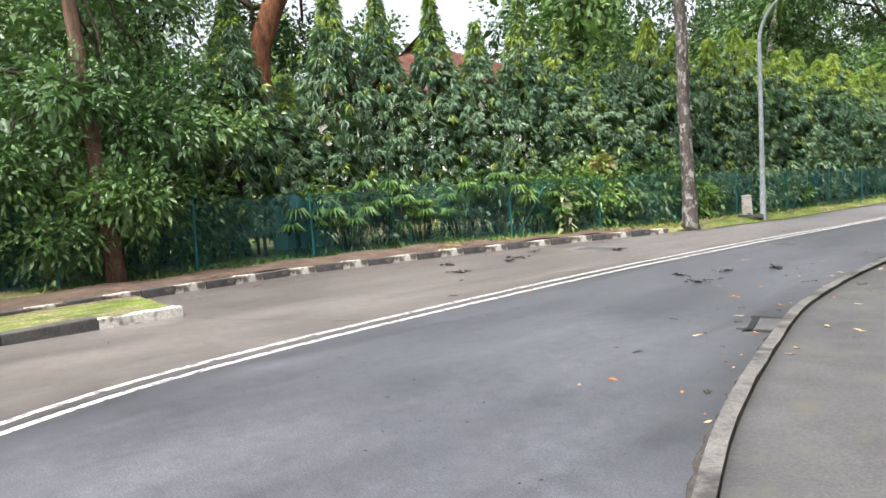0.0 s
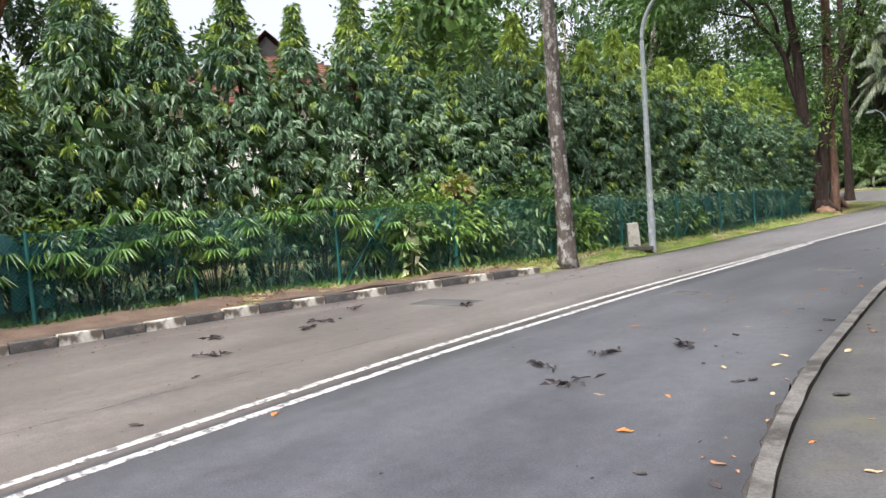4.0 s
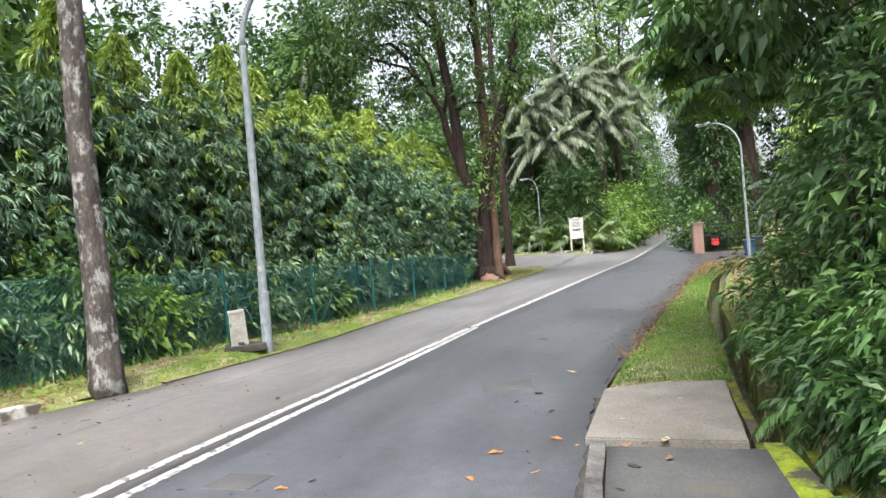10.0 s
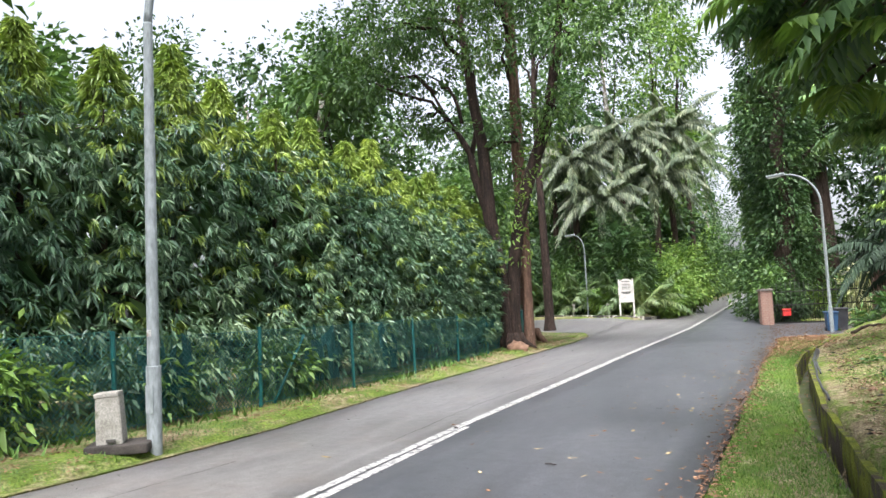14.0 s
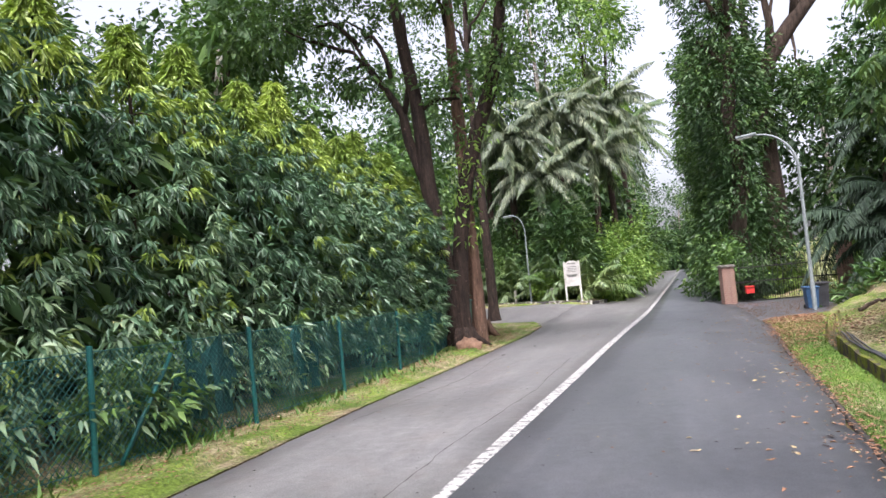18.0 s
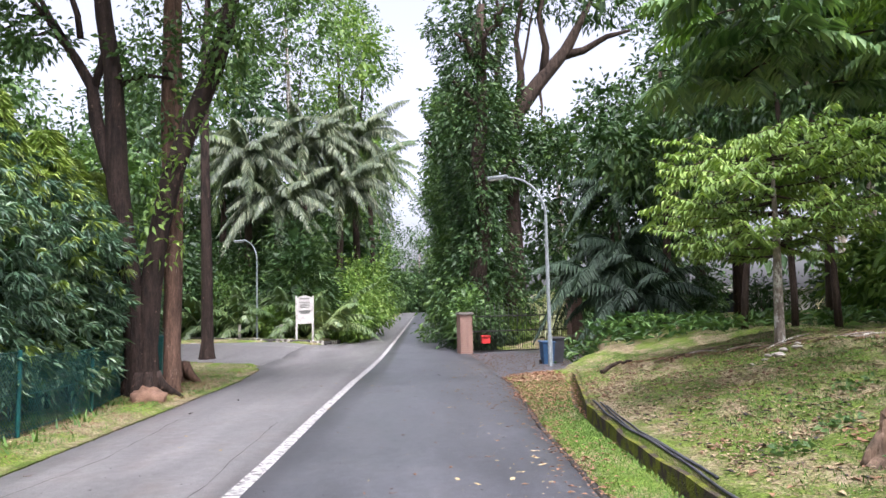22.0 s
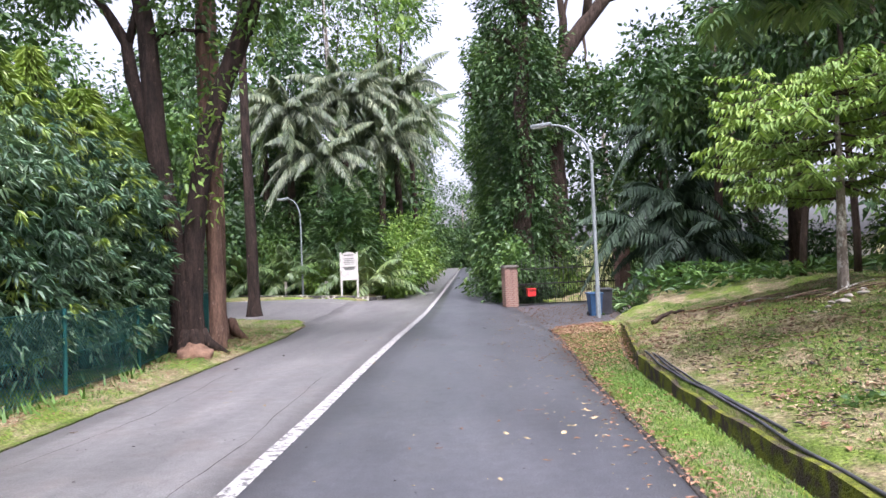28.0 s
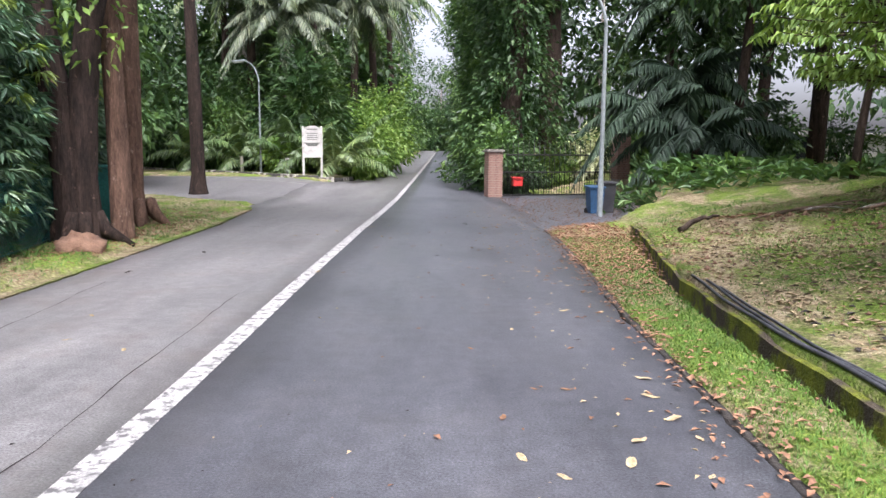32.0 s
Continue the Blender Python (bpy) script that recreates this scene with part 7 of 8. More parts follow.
big = [
    ("spreading_tree", "large dark tree with heavy spreading limbs above the gate", (4.2, 34), [(0, 0, -0.3), (0, 0, 3), (-0.1, 0, 6.5), (-0.1, 0, 9.0), (0.3, 0, 11.0), (1.5, 0, 12.6), (2.9, 0, 14.2), (4.4, 0, 17)], [0.6, 0.5, 0.46, 0.44, 0.42, 0.36, 0.28, 0.1], [((-1.6, 0, 16.5), (2.0, 2.2, 1.2), 110), ((1.5, 0, 17.5), (2.2, 2.2, 1.2), 110), ((5.0, 0, 16.6), (2.0, 2.0, 1.0), 80), ((-0.8, -0.4, 11.0), (1.2, 1.3, 1.2), 120), ((-0.8, -0.8, 8.5), (1.4, 1.4, 1.6), 160), ((1.4, -0.6, 9.6), (1.1, 1.1, 0.8), 100)], "dark", "bark_dark"),
    ("shade_tree", "dark shade tree behind the bank", (8.2, 23.5), [(0, 0, -0.3), (0.1, 0, 2), (0.3, 0, 5), (0.2, 0, 9)], [0.17, 0.14, 0.12, 0.06], [((0.4, 0, 5.8), (2.2, 2.2, 1.1), 200), ((-1.4, 0, 6.4), (1.2, 1.6, 0.9), 90), ((2.0, 0, 7.4), (2.0, 2.2, 1.4), 210), ((2.6, 0, 10.0), (2.2, 2.4, 1.5), 220)], "dark", "bark_dark"),
    ("shade_tree", "dark shade tree behind the bank", (11.5, 19.0), [(0, 0, -0.3), (0.1, 0, 2), (0.3, 0, 5), (0.2, 0, 9)], [0.15, 0.13, 0.11, 0.06], [((0, 0, 5.4), (2.4, 2.2, 1.4), 220), ((-2.0, 0, 7.2), (2.4, 2.2, 1.6), 230), ((1.6, 0, 8.0), (2.4, 2.2, 1.7), 220), ((-1.2, -1.2, 9.6), (2.6, 2.4, 1.6), 230)], "dark", "bark_dark"),
    ("shade_tree", "dark shade tree behind the bank", (14.5, 14.0), [(0, 0, -0.3), (0.1, 0, 2), (0.3, 0, 5), (0.2, 0, 9)], [0.16, 0.13, 0.11, 0.06], [((0, 0, 4.9), (2.0, 2.0, 1.3), 170), ((-2.2, -0.6, 6.2), (2.2, 2.4, 1.8), 230), ((-1.6, 0.6, 8.6), (2.6, 2.4, 1.8), 230), ((0.5, -2, 6.5), (2.4, 2.4, 2.2), 230)], "broad", "bark_dark"),
    ("shade_tree", "dark shade tree behind the bank", (17, 24.0), [(0, 0, -0.3), (0.1, 0, 2), (0.3, 0, 5), (0.2, 0, 10)], [0.17, 0.14, 0.12, 0.06], [((0, 0, 5.5), (3, 3, 2.0), 220), ((-2.6, 0, 8.0), (3, 2.6, 1.9), 220), ((0, 0, 11.0), (3, 3, 1.9), 220)], "broad", "bark_dark"),
    ("shade_tree", "dark shade tree behind the bank", (12.5, 8.0), [(0, 0, -0.3), (0.1, 0, 2), (0.2, 0, 5), (0, 0, 9)], [0.15, 0.13, 0.11, 0.06], [((0.8, 0, 4.0), (1.6, 1.8, 1.4), 140), ((0.6, 0, 6.6), (1.8, 1.8, 1.2), 110)], "dark", "bark_dark"),
]
for k, (nm, lab, (x, y), tp, tr_, bl, mt, bk) in enumerate(big):
    bt = broad_tree(nm, lab, at_ground(x, y), tp, tr_, bl, M[mt], M[bk], 850 + k, (0.2, 0.36), 0.42, 9)
    if nm == "spreading_tree":
        for q in ([(0.1, 0, 10.4), (-0.5, 0, 12.0), (-0.6, 0, 13.6), (-0.3, 0, 15.4), (-0.6, 0, 17.5)], [(0.5, 0, 11.4), (0.6, 0, 13.0), (0.4, 0, 14.8), (0.9, 0, 17.5)], [(1.7, 0, 12.8), (1.9, 0, 14.4), (1.6, 0, 16.0), (2.0, 0, 17.6)], [(2.6, 0, 13.9), (3.8, 0, 14.2), (5.0, 0, 14.9), (6.2, 0, 15.2)], [(-0.6, 0, 13.4), (-1.5, 0, 14.6), (-2.0, 0, 16.4)]):
            tube("limb", q, np.linspace(0.24, 0.07, len(q)), M["bark_dark"], bt, "bare crooked dark limb", 10, 0.06, np.random.default_rng(44))
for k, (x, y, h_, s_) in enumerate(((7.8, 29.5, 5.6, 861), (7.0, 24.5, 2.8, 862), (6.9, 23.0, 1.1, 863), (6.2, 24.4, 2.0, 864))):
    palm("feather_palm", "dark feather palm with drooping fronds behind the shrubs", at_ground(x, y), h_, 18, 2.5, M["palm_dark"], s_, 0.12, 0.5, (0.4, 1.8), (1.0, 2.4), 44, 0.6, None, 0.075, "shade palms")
for k, (x, y) in enumerate(((8.6, 15.2), (9.3, 14.6), (7.9, 16.4), (10.4, 12.0), (10.0, 10.2))):
    sp = thing("slim_tree", "slim dark trunk behind the bank", "tree", "slim trunks", pose(*at_ground(x, y)))
    g = np.random.default_rng(870 + k)
    tube("trunk", bend((0, 0, -0.2), (g.uniform(-0.3, 0.3), g.uniform(-0.3, 0.3), 6), 0, 7, 0.05, g), np.linspace(0.09, 0.05, 7), M["bark_dark"], sp, "", 9, 0.05, g)
    C, O = blob(g, 120, (0, 0, 6.2), (1.5, 1.5, 1.2))
    P, D = sprays(g, C, O, 9, 0.3, 0.8, 0.3)
    leaves("crown", P, D, g.uniform(0.16, 0.3, len(P)), 0.1, M["dark"], sp, "", 0.25, g)

# the overhanging tree above the bank, its boughs dropping into view
oh = thing("overhanging_tree", "tree whose leafy boughs hang over the bank", "tree", m=pose(*at_ground(8.2, 2.6)))
g = np.random.default_rng(91)
tube("trunk", [(0, 0, -0.3), (0, 0, 1.5), (-0.2, 0.1, 4), (-0.5, 0.3, 7)], [0.26, 0.22, 0.18, 0.1], M["bark_dark"], oh, "", 14, 0.05, g)
for k in range(16):
    a = g.uniform(1.5, 4.4)
    z = g.uniform(5.6, 7.4)
    r = g.uniform(2.4, 6.0)
    leafy_branch(oh, (-0.3, 0.2, z), (r * math.cos(a), r * math.sin(a) * 1.1 + 1.0, z + g.uniform(-0.9, 0.5)), M["broad" if k % 3 else "dark"], g, 34, 0.3, 0.3, -0.3, None, 0.035)

PP_, DD_ = [], []
for c_, r_b, n_b in (((-2.0, -3.0, 7.0), (1.5, 1.6, 0.9), 80), ((0.6, 5.6, 7.4), (1.8, 1.6, 1.0), 100), ((1.2, 0.6, 8.4), (2.0, 2.0, 1.0), 110)):
    tube("limb", bend((-0.4, 0.2, 5.0), c_, -0.4, 8, 0.08, g), np.linspace(0.1, 0.02, 8), M["bark_dark"], oh, "", 8)
    C, O = blob(g, n_b, c_, r_b, 0.2)
    P, D = sprays(g, C, O, 11, 0.16, 0.8, 0.5)
    PP_.append(P)
    DD_.append(D)
P, D = np.vstack(PP_), np.vstack(DD_)
L = g.uniform(0.16, 0.28, len(P))
leaves("crown", P, D, L, L * 0.34, M["dark"], oh, "", 0.3, g)


def pinnate_bough(owner, a, b, g, n=6, mat="broad", leaf=0.62, leaflet=0.17):
    """A twig whose end carries several long feathered leaves, each with paired blades."""
    tw = tube("branch", bend(a, b, -0.08, 6), np.linspace(0.02, 0.008, 6), M["bark_dark"], owner, "", 6)
    way = np.asarray(b, float) - np.asarray(a, float)
    az0 = math.atan2(way[1], way[0])
    PP, DD, LL = [], [], []
    for k in range(n):
        az = az0 + (k / max(1, n - 1) - 0.5) * 3.6 + g.uniform(-0.2, 0.2)
        base = np.asarray(b, float) - way * g.uniform(0, 0.35)
        rib, P, D, L = frond_arrays(g, base, az, leaf * g.uniform(0.75, 1.1), g.uniform(0.0, 0.18), g.uniform(0.15, 0.4), 11, leaflet, 0.03, 0.45)
        PP.append(P)
        DD.append(D)
        LL.append(L)
        tube("rib", rib, np.linspace(0.006, 0.002, len(rib)), M["fern"], tw, "", 4)
    P, D, L = np.vstack(PP), np.vstack(DD), np.concatenate(LL)
    tagged(leaves("leaf_spray", P, D, L, L * 0.3, M[mat], tw, "", 0.25, g, 0.85), kind="stuff")


# pinnate boughs of the same tree that hang low over the bank
tube("limb", bend((-0.4, 0.2, 5.2), (-4.2, 3.7, 4.3), -0.5, 9, 0.06, g), np.linspace(0.1, 0.03, 9), M["bark_dark"], oh, "", 9)
tube("limb", bend((-0.4, 0.2, 4.6), (-2.0, 4.4, 4.1), -0.5, 9, 0.06, g), np.linspace(0.1, 0.03, 9), M["bark_dark"], oh, "", 9)
for k in range(44):
    f = g.uniform(0, 1)
    b0 = np.array([-4.7, 3.9, 3.95]) * (1 - f) + np.array([-1.6, 4.4, 3.75]) * f + np.array([g.uniform(-0.3, 0.3), g.uniform(-0.8, 1.0), g.uniform(-0.45, 0.8)])
    az = g.uniform(2.4, 5.2)
    b1 = b0 + np.array([0.5 * math.cos(az), 0.5 * math.sin(az), g.uniform(-0.3, 0.05)])
    pinnate_bough(oh, b0, b1, g, int(g.integers(4, 7)), "thicket" if k % 4 else "bright", 0.68, 0.23)

# ---- the thicket beside the pavement, with ferns over the drain ----
th = [(4.6, -9.8, 0.95, 1.0, 1.5, "broad"), (4.5, -8.2, 0.95, 1.0, 1.7, "fern"), (4.35, -6.4, 0.9, 1.1, 1.7, "thicket"), (4.3, -4.4, 0.85, 1.0, 1.2, "fern"), (5.6, -7.4, 1.2, 1.4, 2.6, "thicket"), (5.4, -10.6, 1.2, 1.4, 2.4, "dark"), (6.2, -4.2, 1.2, 1.4, 1.9, "dark"), (5.9, -13.4, 1.2, 1.4, 1.9, "dark"), (7.6, -16.0, 1.3, 1.5, 1.9, "thicket"), (9.6, -18.6, 1.4, 1.6, 1.9, "thicket")]
for k, (x, y, a, b, c, mt) in enumerate(th):
    big_ = k in (0, 4, 5)
    shrub("thicket_shrub", "dense shrub with broad glossy leaves over the drain" if big_ else "dense dark shrub overhanging the drain", at_ground(x, y), (a, b, c), 420, M[mt], 900 + k, (0.07, 0.14) if big_ else (0.06, 0.13), 0.42 if big_ else 0.32, 12, group="thicket")
for k, y in enumerate(np.arange(-10.6, -3.6, 0.55)):
    x = float(drain_left(y)) + DRAIN_W + 0.16 + 0.14 * (k % 3)
    y = float(y)
    palm("fern", "green fern arching over the drain", at_ground(x, y), 0.05, 11, 0.34, M["fern"], 930 + k, 0.05, 0.05, (0.6, 1.6), (1.4, 2.4), 36, 0.3, None, 0.013, "ferns")
for k, (y, dx, zc, rad) in enumerate([(-10.4 + 0.75 * i, 0.35 + 0.16 * (i % 2), 0.1 + 0.55 * (i % 3), (0.45, 0.7, 0.6 + 0.12 * (i % 3))) for i in range(8)]):
    x = float(drain_left(y)) + DRAIN_W + dx
    shrub("drain_shrub", "fine-leaved green growth hanging over the drain", at_ground(x + 0.2 * (k % 3), y, zc), rad, 190, M["thicket" if k % 3 else "fern"], 960 + k, (0.05, 0.11), 0.34, 12, group="drain growth", stems=4, down=0.6)
palm("low_palm", "dark palm with arching fronds beside the mirror pole", at_ground(4.55, -10.6), 0.4, 14, 1.05, M["broad"], 955, 0.06, 0.36, (0.9, 2.2), (1.0, 2.0), 26, 0.5, None, 0.05, "thicket palms")
for k, y in enumerate(np.arange(-10.4, -4.4, 0.75)):
    x = float(drain_left(y)) + DRAIN_W + 0.3
    shrub("drain_shrub", "low green growth at the drain's edge", at_ground(x, float(y)), (0.3, 0.55, 0.36), 110, M["fern" if k % 2 else "thicket"], 1100 + k, (0.05, 0.11), 0.34, 11, group="drain growth", stems=3, down=0.5)
vt = thing("thicket_tree", "tree leaning over the pavement with feathery drooping boughs", "tree", m=pose(*at_ground(5.3, -6.3)))
g = np.random.default_rng(95)
tube("trunk", [(0, 0, -0.3), (-0.05, 0, 1.5), (-0.2, 0.1, 3.2), (-0.3, 0.3, 5.5)], [0.16, 0.14, 0.11, 0.06], M["bark_dark"], vt, "", 12, 0.05, g)
for k in range(150):
    a = g.uniform(1.3, 5.0)
    z = g.uniform(1.5, 5.4)
    r = (g.uniform(1.0, 1.9) + 0.22 * max(0.0, z - 2.4)) * (0.8 if z < 2.6 and a < 3.0 else 1.0)
    leafy_branch(vt, (-0.15, 0.1, z), (r * math.cos(a), r * math.sin(a) * 1.5, z + g.uniform(-0.7, 0.4)), M["thicket" if k % 2 else "fern"], g, 40, 0.13, 0.34, -0.2, None, 0.02)

PP_, DD_ = [], []
for c_, r_b, n_b in (((-2.1, 2.3, 3.8), (1.0, 1.6, 0.65), 170), ((-2.3, -0.6, 3.5), (0.8, 1.2, 0.55), 140), ((-1.4, 4.2, 4.2), (1.2, 1.5, 0.8), 170), ((-2.45, -2.4, 3.0), (0.55, 0.8, 0.4), 90), ((-1.0, 1.0, 4.6), (1.5, 2.0, 0.9), 190), ((-2.35, 1.6, 2.95), (0.7, 1.4, 0.5), 120), ((-2.1, 3.0, 3.1), (0.9, 1.2, 0.65), 120), ((-2.9, 3.0, 3.5), (0.7, 1.2, 0.5), 100), ((-3.0, 3.5, 4.3), (0.9, 1.3, 0.7), 150)):
    tube("limb", bend((-0.25, 0.2, 3.4), c_, -0.25, 8, 0.06, g), np.linspace(0.06, 0.015, 8), M["bark_dark"], vt, "", 7)
    C, O = blob(g, n_b, c_, r_b, 0.2)
    P, D = sprays(g, C, O, 14, 0.16, 0.9, 0.2)
    PP_.append(P)
    DD_.append(D)
P, D = np.vstack(PP_), np.vstack(DD_)
L = g.uniform(0.09, 0.2, len(P))
leaves("crown", P, D, L, L * 0.42, M["thicket"], vt, "", 0.2, g)

for k, (x, y, rad) in enumerate(((4.2, -10.9, (0.36, 0.45, 0.32)), (4.5, -11.5, (0.4, 0.5, 0.36)), (4.95, -12.3, (0.45, 0.6, 0.4)), (4.05, -10.2, (0.3, 0.4, 0.36)), (4.3, -12.0, (0.34, 0.5, 0.42)), (4.75, -13.0, (0.4, 0.6, 0.45)))):
    shrub("drain_shrub", "low dark growth behind the drain", at_ground(x, y), rad, 170, M["dark" if k % 2 else "broad"], 1130 + k, (0.06, 0.13), 0.34, 12, group="drain growth", stems=3, down=0.5)
# feathered sprays on the face of the thicket
fg = np.random.default_rng(98)
for k in range(70):
    y = fg.uniform(-10.4, -3.8)
    x = float(drain_left(y)) + DRAIN_W + fg.uniform(0.55, 1.05)
    z = fg.uniform(0.7, 2.9)
    p0 = np.array([x - 5.3, y + 6.3, z - 0.6])
    pinnate_bough(vt, p0 + np.array([0.4, 0.0, 0.05]), p0, fg, 4, "thicket" if k % 3 else "dark", 0.4, 0.1)
# long feathered leaves and a few large soft ones at the ends of its boughs
for k in range(16):
    f = k / 15
    b0 = np.array([-3.0 + 0.55 * f, 2.5 + g.uniform(-0.7, 0.9), 3.0 - 0.75 * f + g.uniform(-0.2, 0.3)])
    az = g.uniform(2.2, 4.6)
    pinnate_bough(vt, b0, b0 + np.array([0.35 * math.cos(az), 0.35 * math.sin(az), -0.1]), g, 4, "thicket" if k % 3 else "bright", 0.5, 0.14)
for k, (x, y, z) in enumerate(((-3.25, 1.9, 2.85), (-3.0, 1.5, 2.95), (-2.45, 0.6, 2.5), (-2.35, 0.4, 2.15))):
    n_ = 9
    a = g.uniform(0, 6.28, n_)
    P = np.array([x, y, z]) + g.normal(0, 0.1, (n_, 3))
    for q in range(n_):
        leaves("large_leaf", P[q : q + 1], np.array([[0.5 * math.cos(a[q]), 0.5 * math.sin(a[q]), -1.0]]), g.uniform(0.13, 0.2, 1), 0.085, M["thicket"], vt, "", 0.25, g)

# ---- the traffic mirror ----
mz = 0.09
tm = thing("traffic_mirror", "convex traffic mirror with a red back on a steel pole", "traffic mirror", m=pose(3.395, -11.6, mz))
tube("pole", [(0, 0, -0.2), (0, 0, -0.19), (0, 0, 1.0), (0, 0, 2.01), (0, 0, 2.02)], [0.044] * 5, M["steel"], tm, "", 18)
tube("pole_cap", [(0, 0, 2.0), (0, 0, 2.05)], [0.048, 0.046], M["steel"], tm, "", 18)
MH = Matrix.Translation((-0.14, 0.12, 1.8)) @ Euler((radians(-99), 0, radians(60))).to_matrix().to_4x4() @ Matrix.Scale(0.93, 4)


def lathe(name, prof, mat, parent, label, m, seg=40, a0=0.0, a1=2 * math.pi):
    """A profile of (radius, depth) turned about the local z axis."""
    closed = a1 - a0 > 6.28
    k = seg if closed else seg + 1
    A = np.linspace(a0, a1, seg, endpoint=False) if closed else np.linspace(a0, a1, seg + 1)
    V, F = [], []
    for r, z in prof:
        for a in A:
            V.append(m @ Vector((r * math.cos(a), r * math.sin(a), z)))
    for i in range(len(prof) - 1):
        for j in range(seg):
            q = (j + 1) % k
            F.append((i * k + j, i * k + q, (i + 1) * k + q, (i + 1) * k + j))
    return raw(name, V, F, mat, parent, label, True)


lathe("back_shell", [(0.0, 0.0), (0.09, 0.0), (0.3, 0.03), (0.37, 0.07), (0.4, 0.1), (0.43, 0.11), (0.43, 0.13), (0.4, 0.13)], M["mirror_back"], tm, "red-brown plastic back", MH)
gl, n_, l_, p_ = material("mirror_glass", 0.03, 1.0, 0.5)
p_.inputs["Base Color"].default_value = (0.85, 0.86, 0.87, 1)
lathe("mirror_face", [(0.0, 0.17), (0.2, 0.155), (0.32, 0.14), (0.4, 0.125)], gl, tm, "convex mirror face", MH)
lathe("hood", [(0.43, 0.09), (0.44, 0.14), (0.445, 0.2), (0.435, 0.2), (0.43, 0.14), (0.415, 0.12)], M["hood"], tm, "faded orange hood", MH, 30, radians(196), radians(352))
lathe("rim", [(0.4, 0.085), (0.425, 0.07), (0.45, 0.085), (0.455, 0.115), (0.44, 0.14), (0.42, 0.13)], M["mirror_rib"], tm, "raised faded red rim", MH)
for k in range(4):
    a = k * math.pi / 2 + 0.12
    b_ = tube("rib", [MH @ Vector((r * math.cos(a), r * math.sin(a), z)) for r, z in ((0.08, -0.014), (0.2, 0.002), (0.34, 0.034), (0.39, 0.075))], [0.011, 0.011, 0.01, 0.009], M["mirror_rib"], tm, "", 6)
lathe("hub", [(0.0, -0.03), (0.075, -0.03), (0.085, 0.0)], M["mirror_back"], tm, "", MH, 20)
hubp = MH @ Vector((0, 0, -0.04))
bm = bmesh.new()
arm_v = Vector((0, 0, 1.8)) - hubp
box_bm(bm, 0, 0, 0, arm_v.length, 0.035, 0.075, 0, 0.008)
br_ = part("bracket", bm, M["bracket"], tm, "rusty galvanised bracket")
br_.matrix_basis = Matrix.Translation((hubp + Vector((0, 0, 1.8))) / 2) @ arm_v.to_track_quat("X", "Z").to_matrix().to_4x4()
bm = bmesh.new()
box_bm(bm, 0, 0, 0, 0.1, 0.15, 0.014, 0, 0.005)
for u, v in ((-0.032, -0.05), (0.032, -0.05), (-0.032, 0.05), (0.032, 0.05)):
    bmesh.ops.create_cone(bm, cap_ends=True, segments=6, radius1=0.011, radius2=0.011, depth=0.02, matrix=pose(u, v, -0.012))
pl_ = part("plate", bm, M["bracket"], tm, "bolted galvanised plate")
pl_.matrix_basis = MH @ pose(0, 0, -0.042)
lathe("hub_ring", [(0.085, -0.012), (0.095, -0.026), (0.112, -0.024), (0.118, -0.006)], M["mirror_rib"], tm, "", MH, 28)
for z in (1.77, 1.83):
    tube("clamp", [(0, 0, z - 0.022), (0, 0, z + 0.022)], [0.057, 0.057], M["bracket"], tm, "", 14)

# drain cover at the kerb
dc = thing("drain_cover", "dark concrete drain cover sunk at the kerb", "drain cover", m=pose(2.94, -15.22, 0.0, 0, 0, 24))
box_part("lid", (0.02, 0, -0.012), (0.3, 0.56, 0.04), M["pave"], dc, "worn grey concrete lid", 0, 0.01)
for sx_, sy2, wx, wy in ((-0.17, 0, 0.06, 0.74), (0.21, 0, 0.06, 0.74), (0, -0.33, 0.44, 0.08), (0, 0.33, 0.44, 0.08)):
    box_part("frame_bar", (sx_, sy2, -0.006), (wx, wy, 0.03), M["iron"], dc, "rusty dark frame", 0, 0.006)

# bright and pale leaf colours carry the sunlight behind the gate's right half
shrub("shrub", "bright yellow-green shrub behind the iron gate", at_ground(3.7, 29.4), (0.7, 0.6, 0.8), 130, M["bright"], 955, (0.12, 0.24), 0.35, 8, stems=4)
shrub("shrub", "pale shrub added for the sunlit area behind the iron gate", at_ground(5.0, 29.6), (0.6, 0.6, 0.95), 120, M["variegated"], 956, (0.14, 0.3), 0.25, 8, stems=4)
# dark leaves stand in for the shade behind the gate's left half
shrub("shrub", "dense dark shrub added for the shade behind the iron gate", at_ground(2.15, 26.95), (0.75, 0.5, 0.8), 330, M["dark"], 957, (0.1, 0.2), 0.35, 10, stems=4)
for x, y, rad, k in ((9.6, 27.6, (0.5, 0.5, 0.8), 958), (11.6, 29.4, (0.8, 0.6, 0.6), 959), (14.6, 29.8, (1.0, 0.8, 0.8), 960), (16.8, 28.6, (1.0, 0.9, 1.0), 961), (10.6, 26.0, (0.4, 0.4, 1.0), 962)):
    shrub("shrub", "dark leafy shrub before the pale house", at_ground(x, y), rad, 120, M["dark"], k, (0.12, 0.26), 0.4, 9, group="house shrubs", stems=4)
# ground added in pale concrete so that it looks sunlit
yard = strip("yard", np.linspace(27.1, 37, 22), lambda y: 2.6 + 0 * y, lambda y: 5.9 + 0 * y, -0.03, M["slab"], 4)
tagged(yard, "pale ground added to look sunlit behind the gate", "pavement", kind="structure")


